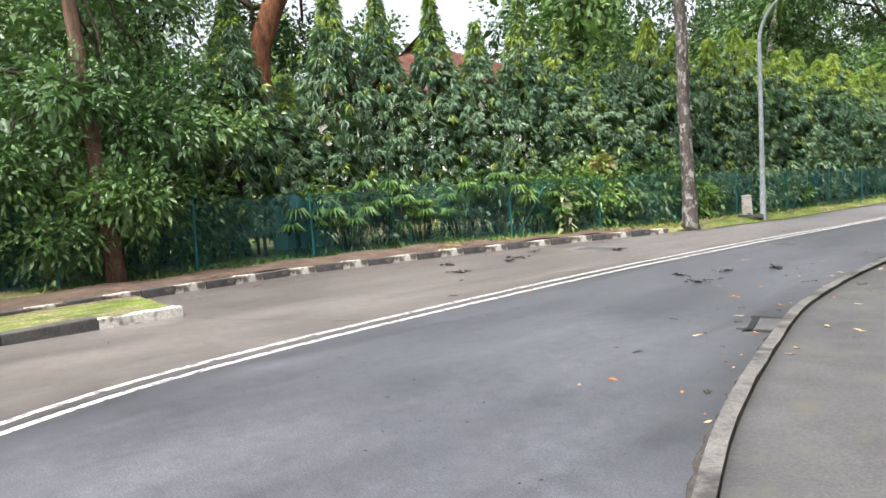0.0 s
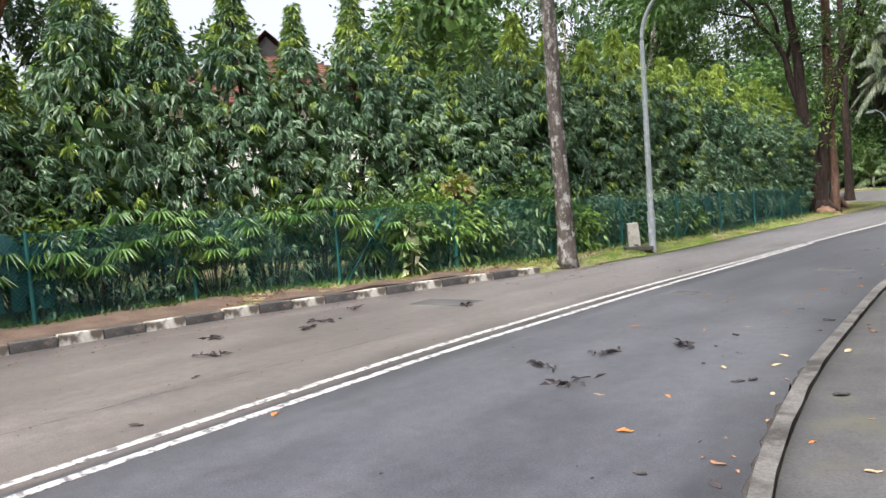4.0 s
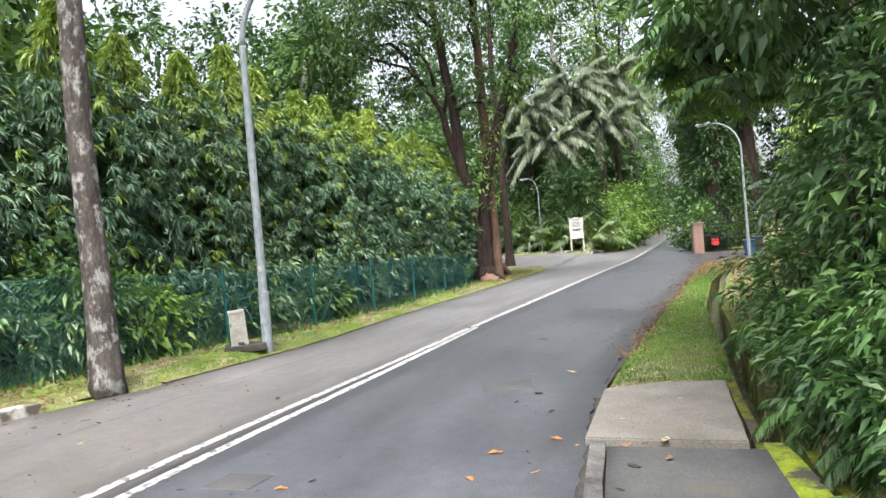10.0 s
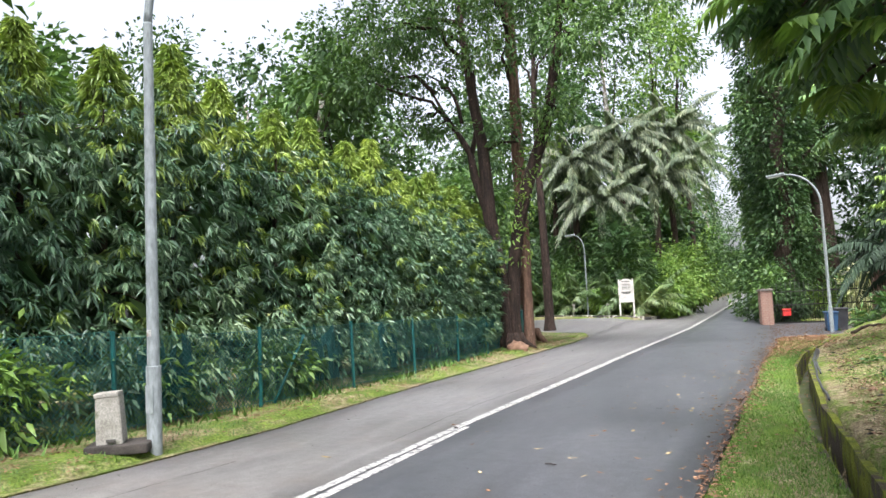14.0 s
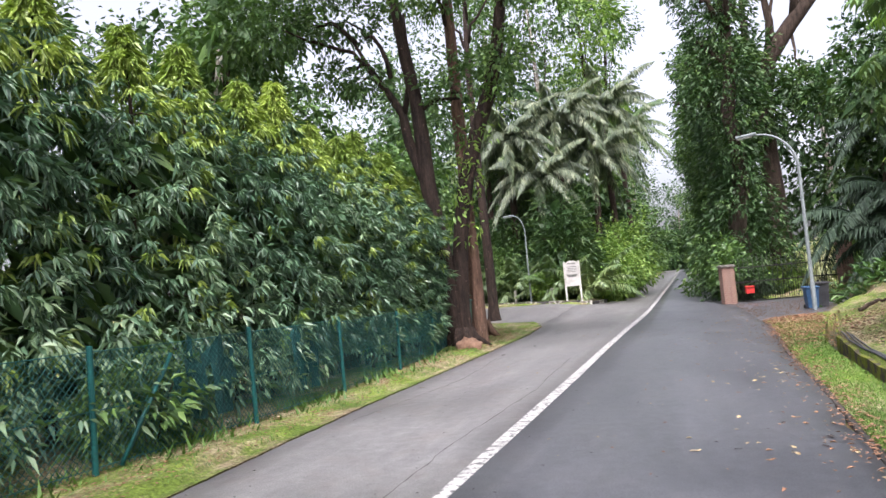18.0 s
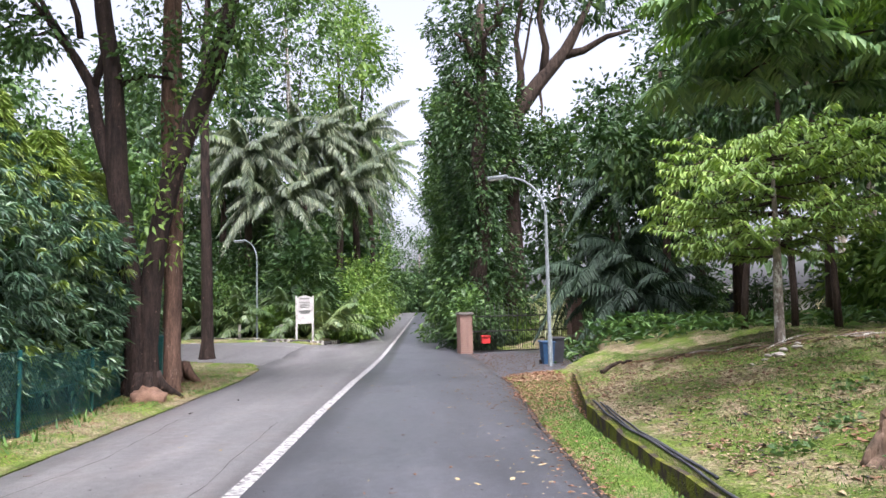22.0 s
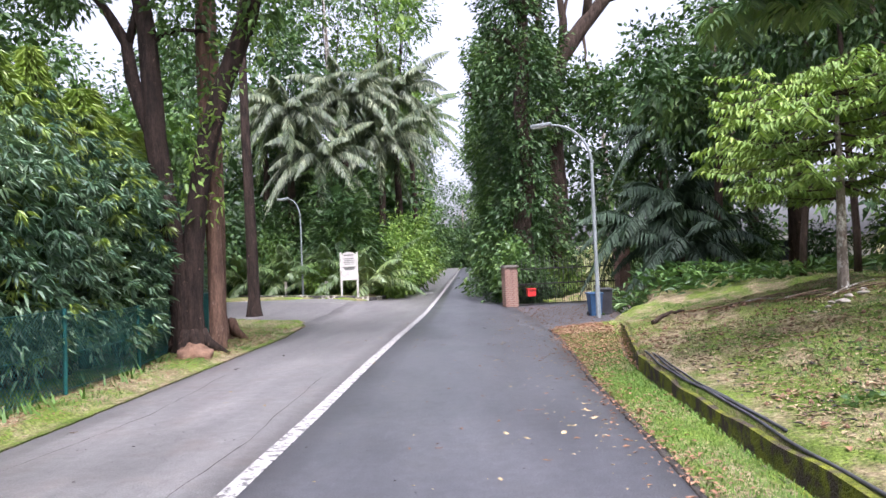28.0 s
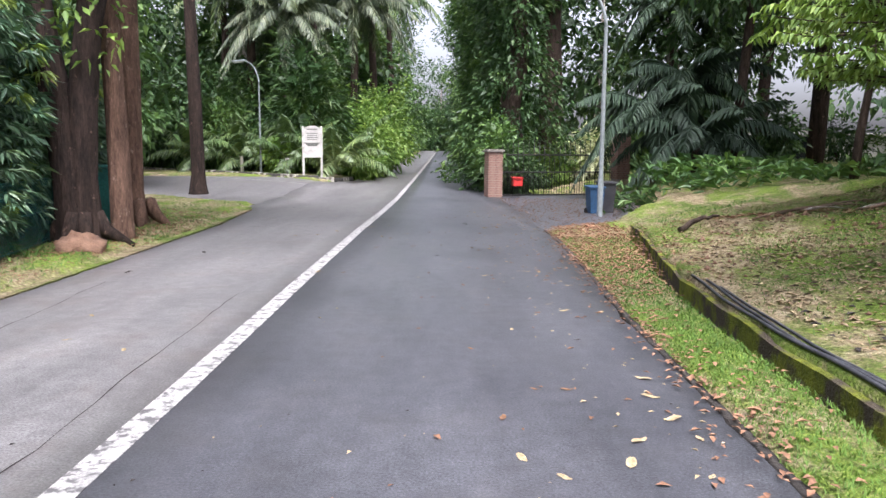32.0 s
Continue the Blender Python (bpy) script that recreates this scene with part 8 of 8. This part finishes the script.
# ---- grass, fallen leaves and twigs ----
def scatter(name, n, box, keep, L, mat, label, seed, category="grass", up=(0.3, 1.0), ratio=0.2, droop=0.3):
    g = np.random.default_rng(seed)
    x, y = g.uniform(box[0], box[1], n), g.uniform(box[2], box[3], n)
    k = keep(x, y, g)
    x, y = x[k], y[k]
    z = height(x, y)
    a = g.uniform(0, 6.28, len(x))
    P = np.stack([x, y, z - 0.005], 1)
    D = np.stack([np.cos(a) * 0.6, np.sin(a) * 0.6, g.uniform(*up, len(x))], 1)
    ln = g.uniform(*L, len(x))
    d = unit(D)
    w = unit(np.stack([-np.sin(a), np.cos(a), np.zeros(len(a))], 1)) * (ln * ratio * 0.5)[:, None]
    v = np.stack([P - w, P + w, P + d * ln[:, None]], 1).reshape(-1, 3)
    ob = fast_mesh(name, v, np.arange(len(v)).reshape(-1, 3), mat)
    return tagged(ob, label, category, kind="stuff")


clump = lambda x, y, f: np.sin(x * f + 1.3 * np.sin(y * f * 0.7)) * np.sin(y * f * 0.9 + 1.1 * np.sin(x * f * 0.8))
scatter("grass", 120000, (1.4, 3.0, -6.6, 14), lambda x, y, g: (x > x_right(y) + 0.08 * g.uniform(0, 1, len(x))) & (x < drain_left(y) - 0.02), (0.022, 0.055), M["verge_grass"], "short mossy grass between road and drain", 1)
scatter("grass", 80000, (2.6, 10, -3, 17), lambda x, y, g: (x > drain_left(y) + DRAIN_W + 0.1) & (clump(x, y, 1.6) + g.normal(0, 0.4, len(x)) > 0.22), (0.02, 0.06), M["grass"], "patchy short grass on the bank", 2)
scatter("grass", 70000, (-8.2, -4.1, -7, 17), lambda x, y, g: (x < x_left(y) - 0.03) & (x > x_fence(y) - 0.9) & (clump(x, y, 2.3) + g.normal(0, 0.4, len(x)) > 0.0), (0.02, 0.07), M["grass"], "short grass under the hedge", 3)
scatter("grass", 13000, (-11, -4.4, 10, 28), lambda x, y, g: (x < x_left(y) - 0.05) & (y < 21.2 + 0.62 * np.clip(-5.2 - x, 0, 12)) & (x > -8.6), (0.03, 0.08), M["grass"], "grass on the tree island", 4)
scatter("grass", 9000, (-8, -1, -30, -18.8), lambda x, y, g: (x > x_left(y)) & (x < x_isl(y) - 0.1), (0.03, 0.09), M["grass"], "grass on the kerbed island", 5)

scatter("grass", 14000, (-8.6, -5, -20, -6), lambda x, y, g: (x < x_left(y) - 0.2) & (np.abs(x - x_fence(y)) < 0.45 * g.uniform(0, 1, len(x)) + 0.1), (0.05, 0.2), M["grass"], "weeds along the fence foot", 6)


def litter(name, n, box, keep, L, mat, label, seed, zf=None, kind="stuff"):
    g = np.random.default_rng(seed)
    x, y = g.uniform(box[0], box[1], n), g.uniform(box[2], box[3], n)
    k = keep(x, y, g)
    x, y = x[k], y[k]
    z = (zf(x, y) if zf else height(x, y)) + 0.012
    a = g.uniform(0, 6.28, len(x))
    ln = g.uniform(*L, len(x))
    D = np.stack([np.cos(a), np.sin(a), g.uniform(0.02, 0.25, len(x))], 1)
    ob = leaves(name, np.stack([x, y, z], 1), D, ln, ln * 0.45, mat, None, "", 0.12, g, 0.9)
    return tagged(ob, label, "leaf litter", kind=kind)


litter("leaf_litter", 1300, (1.5, 2.4, -5, 14), lambda x, y, g: (x > x_right(y)) & (x < drain_left(y)) & (clump(x, y, 2.1) > 0.25), (0.025, 0.07), M["litter"], "dry leaves in the grass beside the road", 17)
litter("leaf_litter", 3000, (2.2, 4, -12.5, 14), lambda x, y, g: (x > drain_left(y) + 0.03) & (x < drain_left(y) + DRAIN_W - 0.03), (0.03, 0.085), M["litter"], "wet leaves in the drain", 18, lambda x, y: 0 * x - 0.41)
road_z = lambda x, y: rise(y) + 0.004
litter("leaf_litter", 7500, (0.9, 2.3, -4, 15), lambda x, y, g: np.abs(x - x_right(y) - 0.03) < np.abs(g.normal(0, 0.14, len(x))), (0.03, 0.085), M["leaf_red"], "reddish dry leaves along the road edge", 11, lambda x, y: np.maximum(height(x, y), road_z(x, y)) + 0.01)
litter("leaf_litter", 14000, (1.3, 4.2, 7, 19), lambda x, y, g: np.hypot((x - 2.1 - 0.06 * (y - 12)) / 0.85, (y - 14.0) / 4.2) < 1.05 + g.normal(0, 0.2, len(x)), (0.04, 0.1), M["leaf_red"], "reddish dry leaves heaped at the drive corner", 12)
litter("leaf_litter", 13000, (-9, -4.3, 9, 26), lambda x, y, g: (x < x_left(y)) & (np.hypot(x + 6.2, y - 14) < 5 * g.uniform(0.2, 1, len(x))), (0.03, 0.085), M["litter"], "dry leaves round the tree foot", 13)
litter("leaf_litter", 12000, (-7.6, -4.2, -5.5, 16), lambda x, y, g: (x < x_left(y) - 0.02) & (x > x_fence(y) - 0.3) & (clump(x, y, 2.3) + g.normal(0, 0.35, len(x)) < 0.2), (0.025, 0.07), M["litter"], "dry brown leaves under the hedge", 23)
litter("leaf_litter", 11000, (-8.4, -4.6, -20, -5.5), lambda x, y, g: (x < x_left(y) - 0.16) & (x > x_fence(y) - 0.2), (0.03, 0.085), M["litter"], "dry leaves behind the painted kerb", 14)
litter("leaf_litter", 11000, (2.7, 9, -2, 15), lambda x, y, g: (x > drain_left(y) + DRAIN_W + 0.15) & (clump(x, y, 1.6) + g.normal(0, 0.3, len(x)) < 0.1), (0.02, 0.06), M["litter"], "dry leaves scattered over the bank", 15)
litter("dry_straw", 42000, (2.6, 9.5, -2, 15), lambda x, y, g: (x > drain_left(y) + DRAIN_W + 0.12) & (clump(x, y, 1.1) + g.normal(0, 0.5, len(x)) < 0.25), (0.02, 0.055), M["straw"], "pale dry straw and leaf bits on the bank", 26)
litter("leaf_litter", 2600, (1.2, 5.2, 15.0, 25), lambda x, y, g: (x > x_right(y)) & (x < 1.6 + 0.75 * np.clip(y - 15, 0, 6)), (0.03, 0.08), M["litter"], "dry leaves on the driveway", 16, road_z)

litter("leaf_litter", 1500, (-1.4, 1.5, 1, 22), lambda x, y, g: g.uniform(0, 1, len(x)) < 0.05 + 0.6 * np.exp(-((x - x_right(y)) / 0.75) ** 2), (0.016, 0.055), M["leaf_pale"], "small pale leaves strewn over the asphalt", 19, lambda x, y: road_z(x, y) - 0.012)

litter("leaf_litter", 2600, (-6.2, -2.6, -20, -5), lambda x, y, g: (x > x_left(y) + 0.05) & (g.uniform(0, 1, len(x)) < 0.75 * np.exp(-((x - x_left(y)) / 0.7) ** 2)), (0.02, 0.065), M["litter"], "brown leaf bits along the painted kerb", 20, lambda x, y: road_z(x, y) - 0.012)
litter("leaf_litter", 700, (-5, 6, -20, 6), lambda x, y, g: (x > x_left(y) + 0.1) & (x < x_right(y) - 0.05), (0.012, 0.035), M["leaf_dark"], "small dark bits strewn over the asphalt", 21, lambda x, y: road_z(x, y) - 0.012)


litter("leaf_litter", 900, (-0.6, 1.7, 0, 19), lambda x, y, g: (x < x_right(y)) & (g.uniform(0, 1, len(x)) < 0.06 + 0.7 * np.exp(-((x - x_right(y)) / 0.5) ** 2)), (0.03, 0.08), M["leaf_red"], "brown leaves strewn along the asphalt's edge", 38, lambda x, y: road_z(x, y) - 0.01)
# cracks in the asphalt: thin meandering dark gaps
def crack(pts, seed, w=0.005):
    g = np.random.default_rng(seed)
    P = np.asarray(pts, float)
    t = np.linspace(0, len(P) - 1, 14 * len(P))
    x, y = (np.interp(t, np.arange(len(P)), P[:, i]) + np.cumsum(g.normal(0, 0.009, len(t))) for i in (0, 1))
    d = unit(np.stack([np.gradient(x), np.gradient(y)], 1))
    ww = w * g.uniform(0.3, 1.3, len(t))
    z = rise(y) + 0.003
    a = np.stack([x - d[:, 1] * ww, y + d[:, 0] * ww, z], 1)
    b = np.stack([x + d[:, 1] * ww, y - d[:, 0] * ww, z], 1)
    n_ = len(t)
    k = np.arange(n_ - 1)
    return np.vstack([a, b]), np.stack([k, k + n_, k + 1 + n_, k + 1], 1)


CV, CF, off_ = [], [], 0
for k, pts in enumerate((((-3.05, -18.9), (-1.8, -18.2), (-0.7, -17.5)), ((-1.9, -16.8), (-2.0, -14.5), (-2.05, -12.2)), ((-3.2, -7.5), (-3.3, -5.2), (-3.1, -2.6)), ((-2.0, -1.5), (-2.1, 1.5), (-2.0, 5), (-2.1, 9)), ((-3.9, 3.0), (-3.6, 6.4), (-3.8, 9.5)), ((-4.3, 15.5), (-3.0, 15.8), (-1.9, 15.6)), ((-0.9, 21), (0.3, 21.3), (1.2, 21.0)), ((-4.9, 20.3), (-3.2, 20.6), (-1.8, 20.4)))):
    v, fq = crack(pts, 300 + k)
    CV.append(v)
    CF.append(fq + off_)
    off_ += len(v)
tagged(fast_mesh("asphalt_cracks", np.vstack(CV), np.vstack(CF), M["leaf_dark"]), "fine dark cracks in the worn asphalt", "road crack", kind="structure")
for k, (x, y, sx, sy2, rz_) in enumerate(((-3.5, -10.2, 1.0, 0.55, 8), (0.4, -5.4, 0.5, 0.42, 20), (-0.6, -8.4, 0.36, 0.3, 0))):
    bm = bmesh.new()
    box_bm(bm, 0, 0, -0.006, sx, sy2, 0.02, 0, 0.004)
    pt_ = part("asphalt_patch", bm, M["pave"])
    pt_.matrix_basis = pose(x, y, float(rise(y)), 0, 0, rz_)
    tagged(pt_, "darker mended patch in the asphalt", "road patch", kind="structure")

litter("leaf_litter", 1500, (1.2, 8, -24, -6), lambda x, y, g: np.abs(x - x_right(y) + 0.1) < np.abs(g.normal(0, 0.12, len(x))), (0.02, 0.06), M["litter"], "leaf bits in the gutter of the pavement", 22, lambda x, y: road_z(x, y) - 0.01)

litter("wood_chips", 1600, (3.2, 5.6, 2.2, 6.0), lambda x, y, g: np.hypot((x - 4.4) / 1.1, (y - 3.9) / 1.4) < g.uniform(0.2, 1.0, len(x)), (0.04, 0.12), M["leaf_red"], "wood chips and dry leaves round the stump", 24)

litter("leaf_litter", 2600, (2.2, 4.2, 9.5, 16.2), lambda x, y, g: (x > drain_left(y) + 0.02) & (x < drain_left(y) + DRAIN_W - 0.02), (0.04, 0.09), M["leaf_red"], "reddish leaves filling the end of the drain", 25, lambda x, y: height(x, y) * 0 - 0.13 + 0.02 * (y - 9.5))

# single leaves and twigs lying on the asphalt
def fallen_leaf_mesh(L, W, mat, seed):
    g = np.random.default_rng(seed)
    bm = bmesh.new()
    n_ = 6
    rows = []
    for i in range(n_ + 1):
        t = i / n_
        w = W * math.sin(math.pi * min(0.98, t * 0.9 + 0.06)) ** 0.8 / 2
        z = 0.008 + 0.014 * math.sin(t * 3.0 + seed) ** 2 * L / 0.15
        rows.append([bm.verts.new((t * L - L / 2, s * w, z + (abs(s) * 0.006) + g.normal(0, 0.002))) for s in (-1, 0, 1)])
    for i in range(n_):
        for j in range(2):
            bm.faces.new((rows[i][j], rows[i + 1][j], rows[i + 1][j + 1], rows[i][j + 1]))
    me = bpy.data.meshes.new("fallen_leaf")
    bm.to_mesh(me)
    bm.free()
    me.materials.append(mat)
    return me


leaf_kinds = [("pale dry leaf lying on the asphalt", fallen_leaf_mesh(0.17, 0.07, M["leaf_pale"], 1)), ("brown dry leaf lying on the asphalt", fallen_leaf_mesh(0.14, 0.06, M["litter"], 2)), ("orange dead leaf lying on the asphalt", fallen_leaf_mesh(0.16, 0.075, M["leaf_orange"], 3)), ("dark curled leaf lying on the asphalt", fallen_leaf_mesh(0.17, 0.08, M["leaf_dark"], 4))]
g = np.random.default_rng(77)
for k in range(230):
    y = g.uniform(-18, 20)
    side = g.uniform()
    if side < 0.66:
        x = float(x_right(y)) - abs(g.normal(0, 0.7)) - 0.05
    else:
        x = g.uniform(float(x_left(y)) + 0.2, float(x_right(y)) - 0.1)
    if x < float(x_left(y)) + 0.1:
        continue
    kind_ = (0, 1, 1, 0, 0, 1, 3)[int(g.integers(0, 7))] if y > -6 else (0, 1, 3, 3, 2, 0, 3)[int(g.integers(0, 7))]
    lab, me = leaf_kinds[kind_]
    ob = new("fallen_leaf", me)
    tagged(ob, lab, "leaf", "fallen leaves")
    sc = g.uniform(0.3, 0.72)
    ob.matrix_basis = pose(x, y, float(rise(y)) - 0.004, 0, 0, g.uniform(0, 360)) @ Matrix.Scale(sc, 4)

for k in range(34):
    y = g.uniform(-17, -6.2)
    x = float(x_right(y)) + (g.uniform(0.2, 1.0) if k % 2 else abs(g.normal(0, 0.12)) + 0.16)
    lab, me = leaf_kinds[(0, 1, 1, 0, 2, 3)[int(g.integers(0, 6))]]
    ob = new("fallen_leaf", me)
    tagged(ob, lab.replace("asphalt", "pavement"), "leaf", "fallen leaves")
    ob.matrix_basis = pose(x, y, 0.048, 0, 0, g.uniform(0, 360)) @ Matrix.Scale(g.uniform(0.3, 0.75), 4)


def twig_cluster(at, seed, spread):
    g = np.random.default_rng(seed)
    t = thing("leaf_cluster", "dark wilted leaf cluster lying on the asphalt", "leaf", "wilted clusters", pose(*at, 0, 0, g.uniform(0, 360)))
    n_ = 12
    a = g.uniform(0, 6.28, n_)
    P = np.stack([g.normal(0, spread, n_), g.normal(0, spread * 0.4, n_), np.full(n_, 0.012)], 1)
    leaves("foliage", P, np.stack([np.cos(a), 0.5 * np.sin(a), g.uniform(0.05, 0.4, n_)], 1), g.uniform(0.08, 0.16, n_), 0.035, M["leaf_dark"], t, "", 0.2, g)
    tube("stalk", bend((-spread * 1.5, 0, 0.012), (spread * 1.5, 0.02, 0.014), -0.02, 5), np.full(5, 0.005), M["leaf_dark"], t, "", 5)


for k, (x, y) in enumerate(((0.55, -12.2), (0.3, -12.9), (-3.6, -12.6), (-3.9, -12.2), (-4.2, -13.6), (-3.2, -14.2), (1.0, -11.6), (0.9, -13.2), (-2.9, -10.4), (-4.4, -11.2))):
    twig_cluster((x, y, 0.004), 40 + k, 0.09 + 0.03 * (k % 2))

scatter("grass", 16000, (-8.2, -4.6, -6, 16.5), lambda x, y, g: (np.abs(x - x_fence(y)) < 0.4 * g.uniform(0, 1, len(x)) + 0.05) & (clump(x, y, 2.9) + g.normal(0, 0.5, len(x)) > 0.0), (0.06, 0.24), M["grass"], "weeds along the fence foot", 8)
# rougher debris on the bank above the drain: dark soil showing, pale bits, curled dead leaves
drop = lambda x, y: (x > drain_left(y) + DRAIN_W + 0.1) & (x < drain_left(y) + DRAIN_W + 2.4)
litter("leaf_litter", 900, (2.6, 6.5, -1.5, 7.5), lambda x, y, g: drop(x, y) & (clump(x, y, 2.7) + g.normal(0, 0.35, len(x)) < 0.1), (0.05, 0.12), M["leaf_dark"], "dark rotting leaves on the bank", 31)
litter("leaf_litter", 1300, (2.6, 6.5, -1.5, 5.5), lambda x, y, g: drop(x, y) & (clump(x + 3, y, 2.2) + g.normal(0, 0.35, len(x)) < 0.0), (0.05, 0.12), M["litter"], "brown curled leaves on the bank", 32)
litter("leaf_litter", 800, (2.6, 7.5, -1.5, 12), lambda x, y, g: (x > drain_left(y) + DRAIN_W + 0.1) & (clump(x, y + 2, 1.7) + g.normal(0, 0.35, len(x)) < 0.0), (0.05, 0.13), M["leaf_pale"], "pale dry leaves on the bank", 33)
# lighter grass running down the slope in streaks
scatter("grass", 60000, (3.2, 10, 1, 16), lambda x, y, g: (x > drain_left(y) + DRAIN_W + 0.4) & (np.sin(1.9 * (0.62 * x - 0.78 * y) + 0.8 * np.sin(y)) + g.normal(0, 0.35, len(x)) > 0.55), (0.03, 0.075), M["grass"], "lighter grass in streaks down the bank", 9)
# dead fronds and brown trash lying along the crest, and tufts on the slope
cr = np.random.default_rng(112)
crest = [(4.6, 13.2), (5.2, 12.2), (5.9, 11.3), (6.6, 10.6), (7.4, 9.9), (8.2, 9.2)]
cxy = lambda f: np.array([np.interp(f * 5, np.arange(6), [c[i] for c in crest]) for i in (0, 1)])
litter("leaf_litter", 5200, (4.2, 8.8, 8.6, 13.8), lambda x, y, g: np.abs(y - np.interp(x, [c[0] for c in crest], [c[1] for c in crest]) - 0.15) < np.abs(g.normal(0, 0.3, len(x))), (0.05, 0.16), M["litter"], "brown dead leaves along the crest of the bank", 34)
for k in range(16):
    p0 = cxy(cr.uniform(0, 1)) + cr.normal(0, 0.2, 2)
    a = cr.uniform(-0.6, 0.3)
    p1 = p0 + cr.uniform(0.5, 1.1) * np.array([math.cos(a), math.sin(a)])
    st_k = tube("dead_frond", bend((*p0, gz(*p0) + 0.03), (*p1, gz(*p1) + 0.03), -0.04, 6), np.linspace(0.02, 0.007, 6), M["wood_red" if k % 3 else "bark_pale"], None, "", 6)
    tagged(st_k, "dry brown palm stalk lying on the bank's crest" if k % 3 else "pale dry stalk lying on the bank's crest", "stalk", "dead stalks")
scatter("grass", 16000, (2.7, 9, -1, 15), lambda x, y, g: (x > drain_left(y) + DRAIN_W + 0.2) & (clump(x, y, 3.1) + g.normal(0, 0.3, len(x)) > 0.35), (0.05, 0.11), M["verge_grass"], "taller grass tufts on the bank", 35, ratio=0.12)
litter("dry_straw", 9000, (2.7, 9, -1, 14), lambda x, y, g: (x > drain_left(y) + DRAIN_W + 0.15) & (clump(x, y, 2.6) + g.normal(0, 0.35, len(x)) < 0.0), (0.05, 0.12), M["straw"], "dry grass stalks lying on the bank", 36)
litter("leaf_litter", 3500, (2.7, 8, -1, 13), lambda x, y, g: (x > drain_left(y) + DRAIN_W + 0.15) & (clump(x, y, 2.0) + g.normal(0, 0.3, len(x)) < -0.1), (0.04, 0.1), M["earth"], "dark brown rotted leaves on the bank", 37)
# low weeds, stones and soil crumbs on the bank
wg = np.random.default_rng(91)
for k, (x, y, r, n_) in enumerate(((3.75, 3.6, 0.28, 90), (4.9, 3.5, 0.3, 90), (3.3, 2.6, 0.22, 60), (4.3, 2.7, 0.3, 90), (3.9, 5.0, 0.2, 50), (5.5, 5.4, 0.3, 70), (3.2, 4.4, 0.16, 40), (5.0, 6.6, 0.25, 60), (3.6, 1.6, 0.25, 70))):
    a, q = wg.uniform(0, 6.28, n_), r * np.sqrt(wg.uniform(0, 1, n_))
    wx, wy = q * np.cos(a), q * np.sin(a)
    wz = height(x + wx, y + wy) - gz(x, y) + wg.uniform(0.0, 0.08, n_)
    b = wg.uniform(0, 6.28, n_)
    w_ = thing("weed", "low broad-leaved green weed on the bank", "weed", "bank weeds", pose(x, y, gz(x, y)))
    ln = wg.uniform(0.05, 0.12, n_)
    leaves("foliage", np.stack([wx, wy, wz], 1), np.stack([np.cos(b), np.sin(b), wg.uniform(0.1, 0.9, n_)], 1), ln, ln * 0.5, M["broad"], w_, "", 0.3, wg)
n_ = 900
sx_, sy2 = wg.uniform(2.75, 7.5, n_), wg.uniform(0.5, 13, n_)
ok = (sx_ > drain_left(sy2) + DRAIN_W + 0.2) & (clump(sx_, sy2, 1.6) < 0.15)
sx_, sy2 = sx_[ok], sy2[ok]
oct_v = np.array([(1, 0, 0), (0, 1, 0), (-1, 0, 0), (0, -1, 0), (0, 0, 0.8), (0, 0, -0.6)], float)
oct_f = np.array([(0, 1, 4), (1, 2, 4), (2, 3, 4), (3, 0, 4), (1, 0, 5), (2, 1, 5), (3, 2, 5), (0, 3, 5)])
size_ = wg.gamma(2.0, 0.009, len(sx_)) + 0.008
V = (oct_v[None] * wg.uniform(0.6, 1.4, (len(sx_), 6, 3)) * size_[:, None, None] + np.stack([sx_, sy2, height(sx_, sy2) + 0.004], 1)[:, None]).reshape(-1, 3)
F = (oct_f[None] + 6 * np.arange(len(sx_))[:, None, None]).reshape(-1, 3)
tagged(fast_mesh("soil_crumbs", V, F, M["ant_soil"]), "brown soil crumbs strewn over the bank", "soil", kind="stuff")

# low shoots that push against the fence from behind
lg_ = np.random.default_rng(97)
n_ = 950
ly = lg_.uniform(-14.5, 16.4, n_)
lx = x_fence(ly) - np.abs(lg_.normal(0, 0.28, n_)) - 0.05
C = np.stack([lx, ly, height(lx, ly) + 0.12 + 0.25 * smooth(-4, -1, ly) + 1.1 * lg_.uniform(0, 1, n_) ** 1.3], 1)
keep_ = clump(lx, ly, 1.3) + lg_.normal(0, 0.5, n_) > -0.35
C = C[keep_]
P, D = sprays(lg_, C, np.tile([0.75, -0.25, -0.1], (len(C), 1)), 9, 0.16, 0.7, 0.35)
L = lg_.uniform(0.09, 0.19, len(P))
tagged(leaves("low_shoots", P, D, L, L * 0.3, M["hedge"], None, "", 0.3, lg_), "low green shoots pushing through the fence", "leaves", kind="stuff")
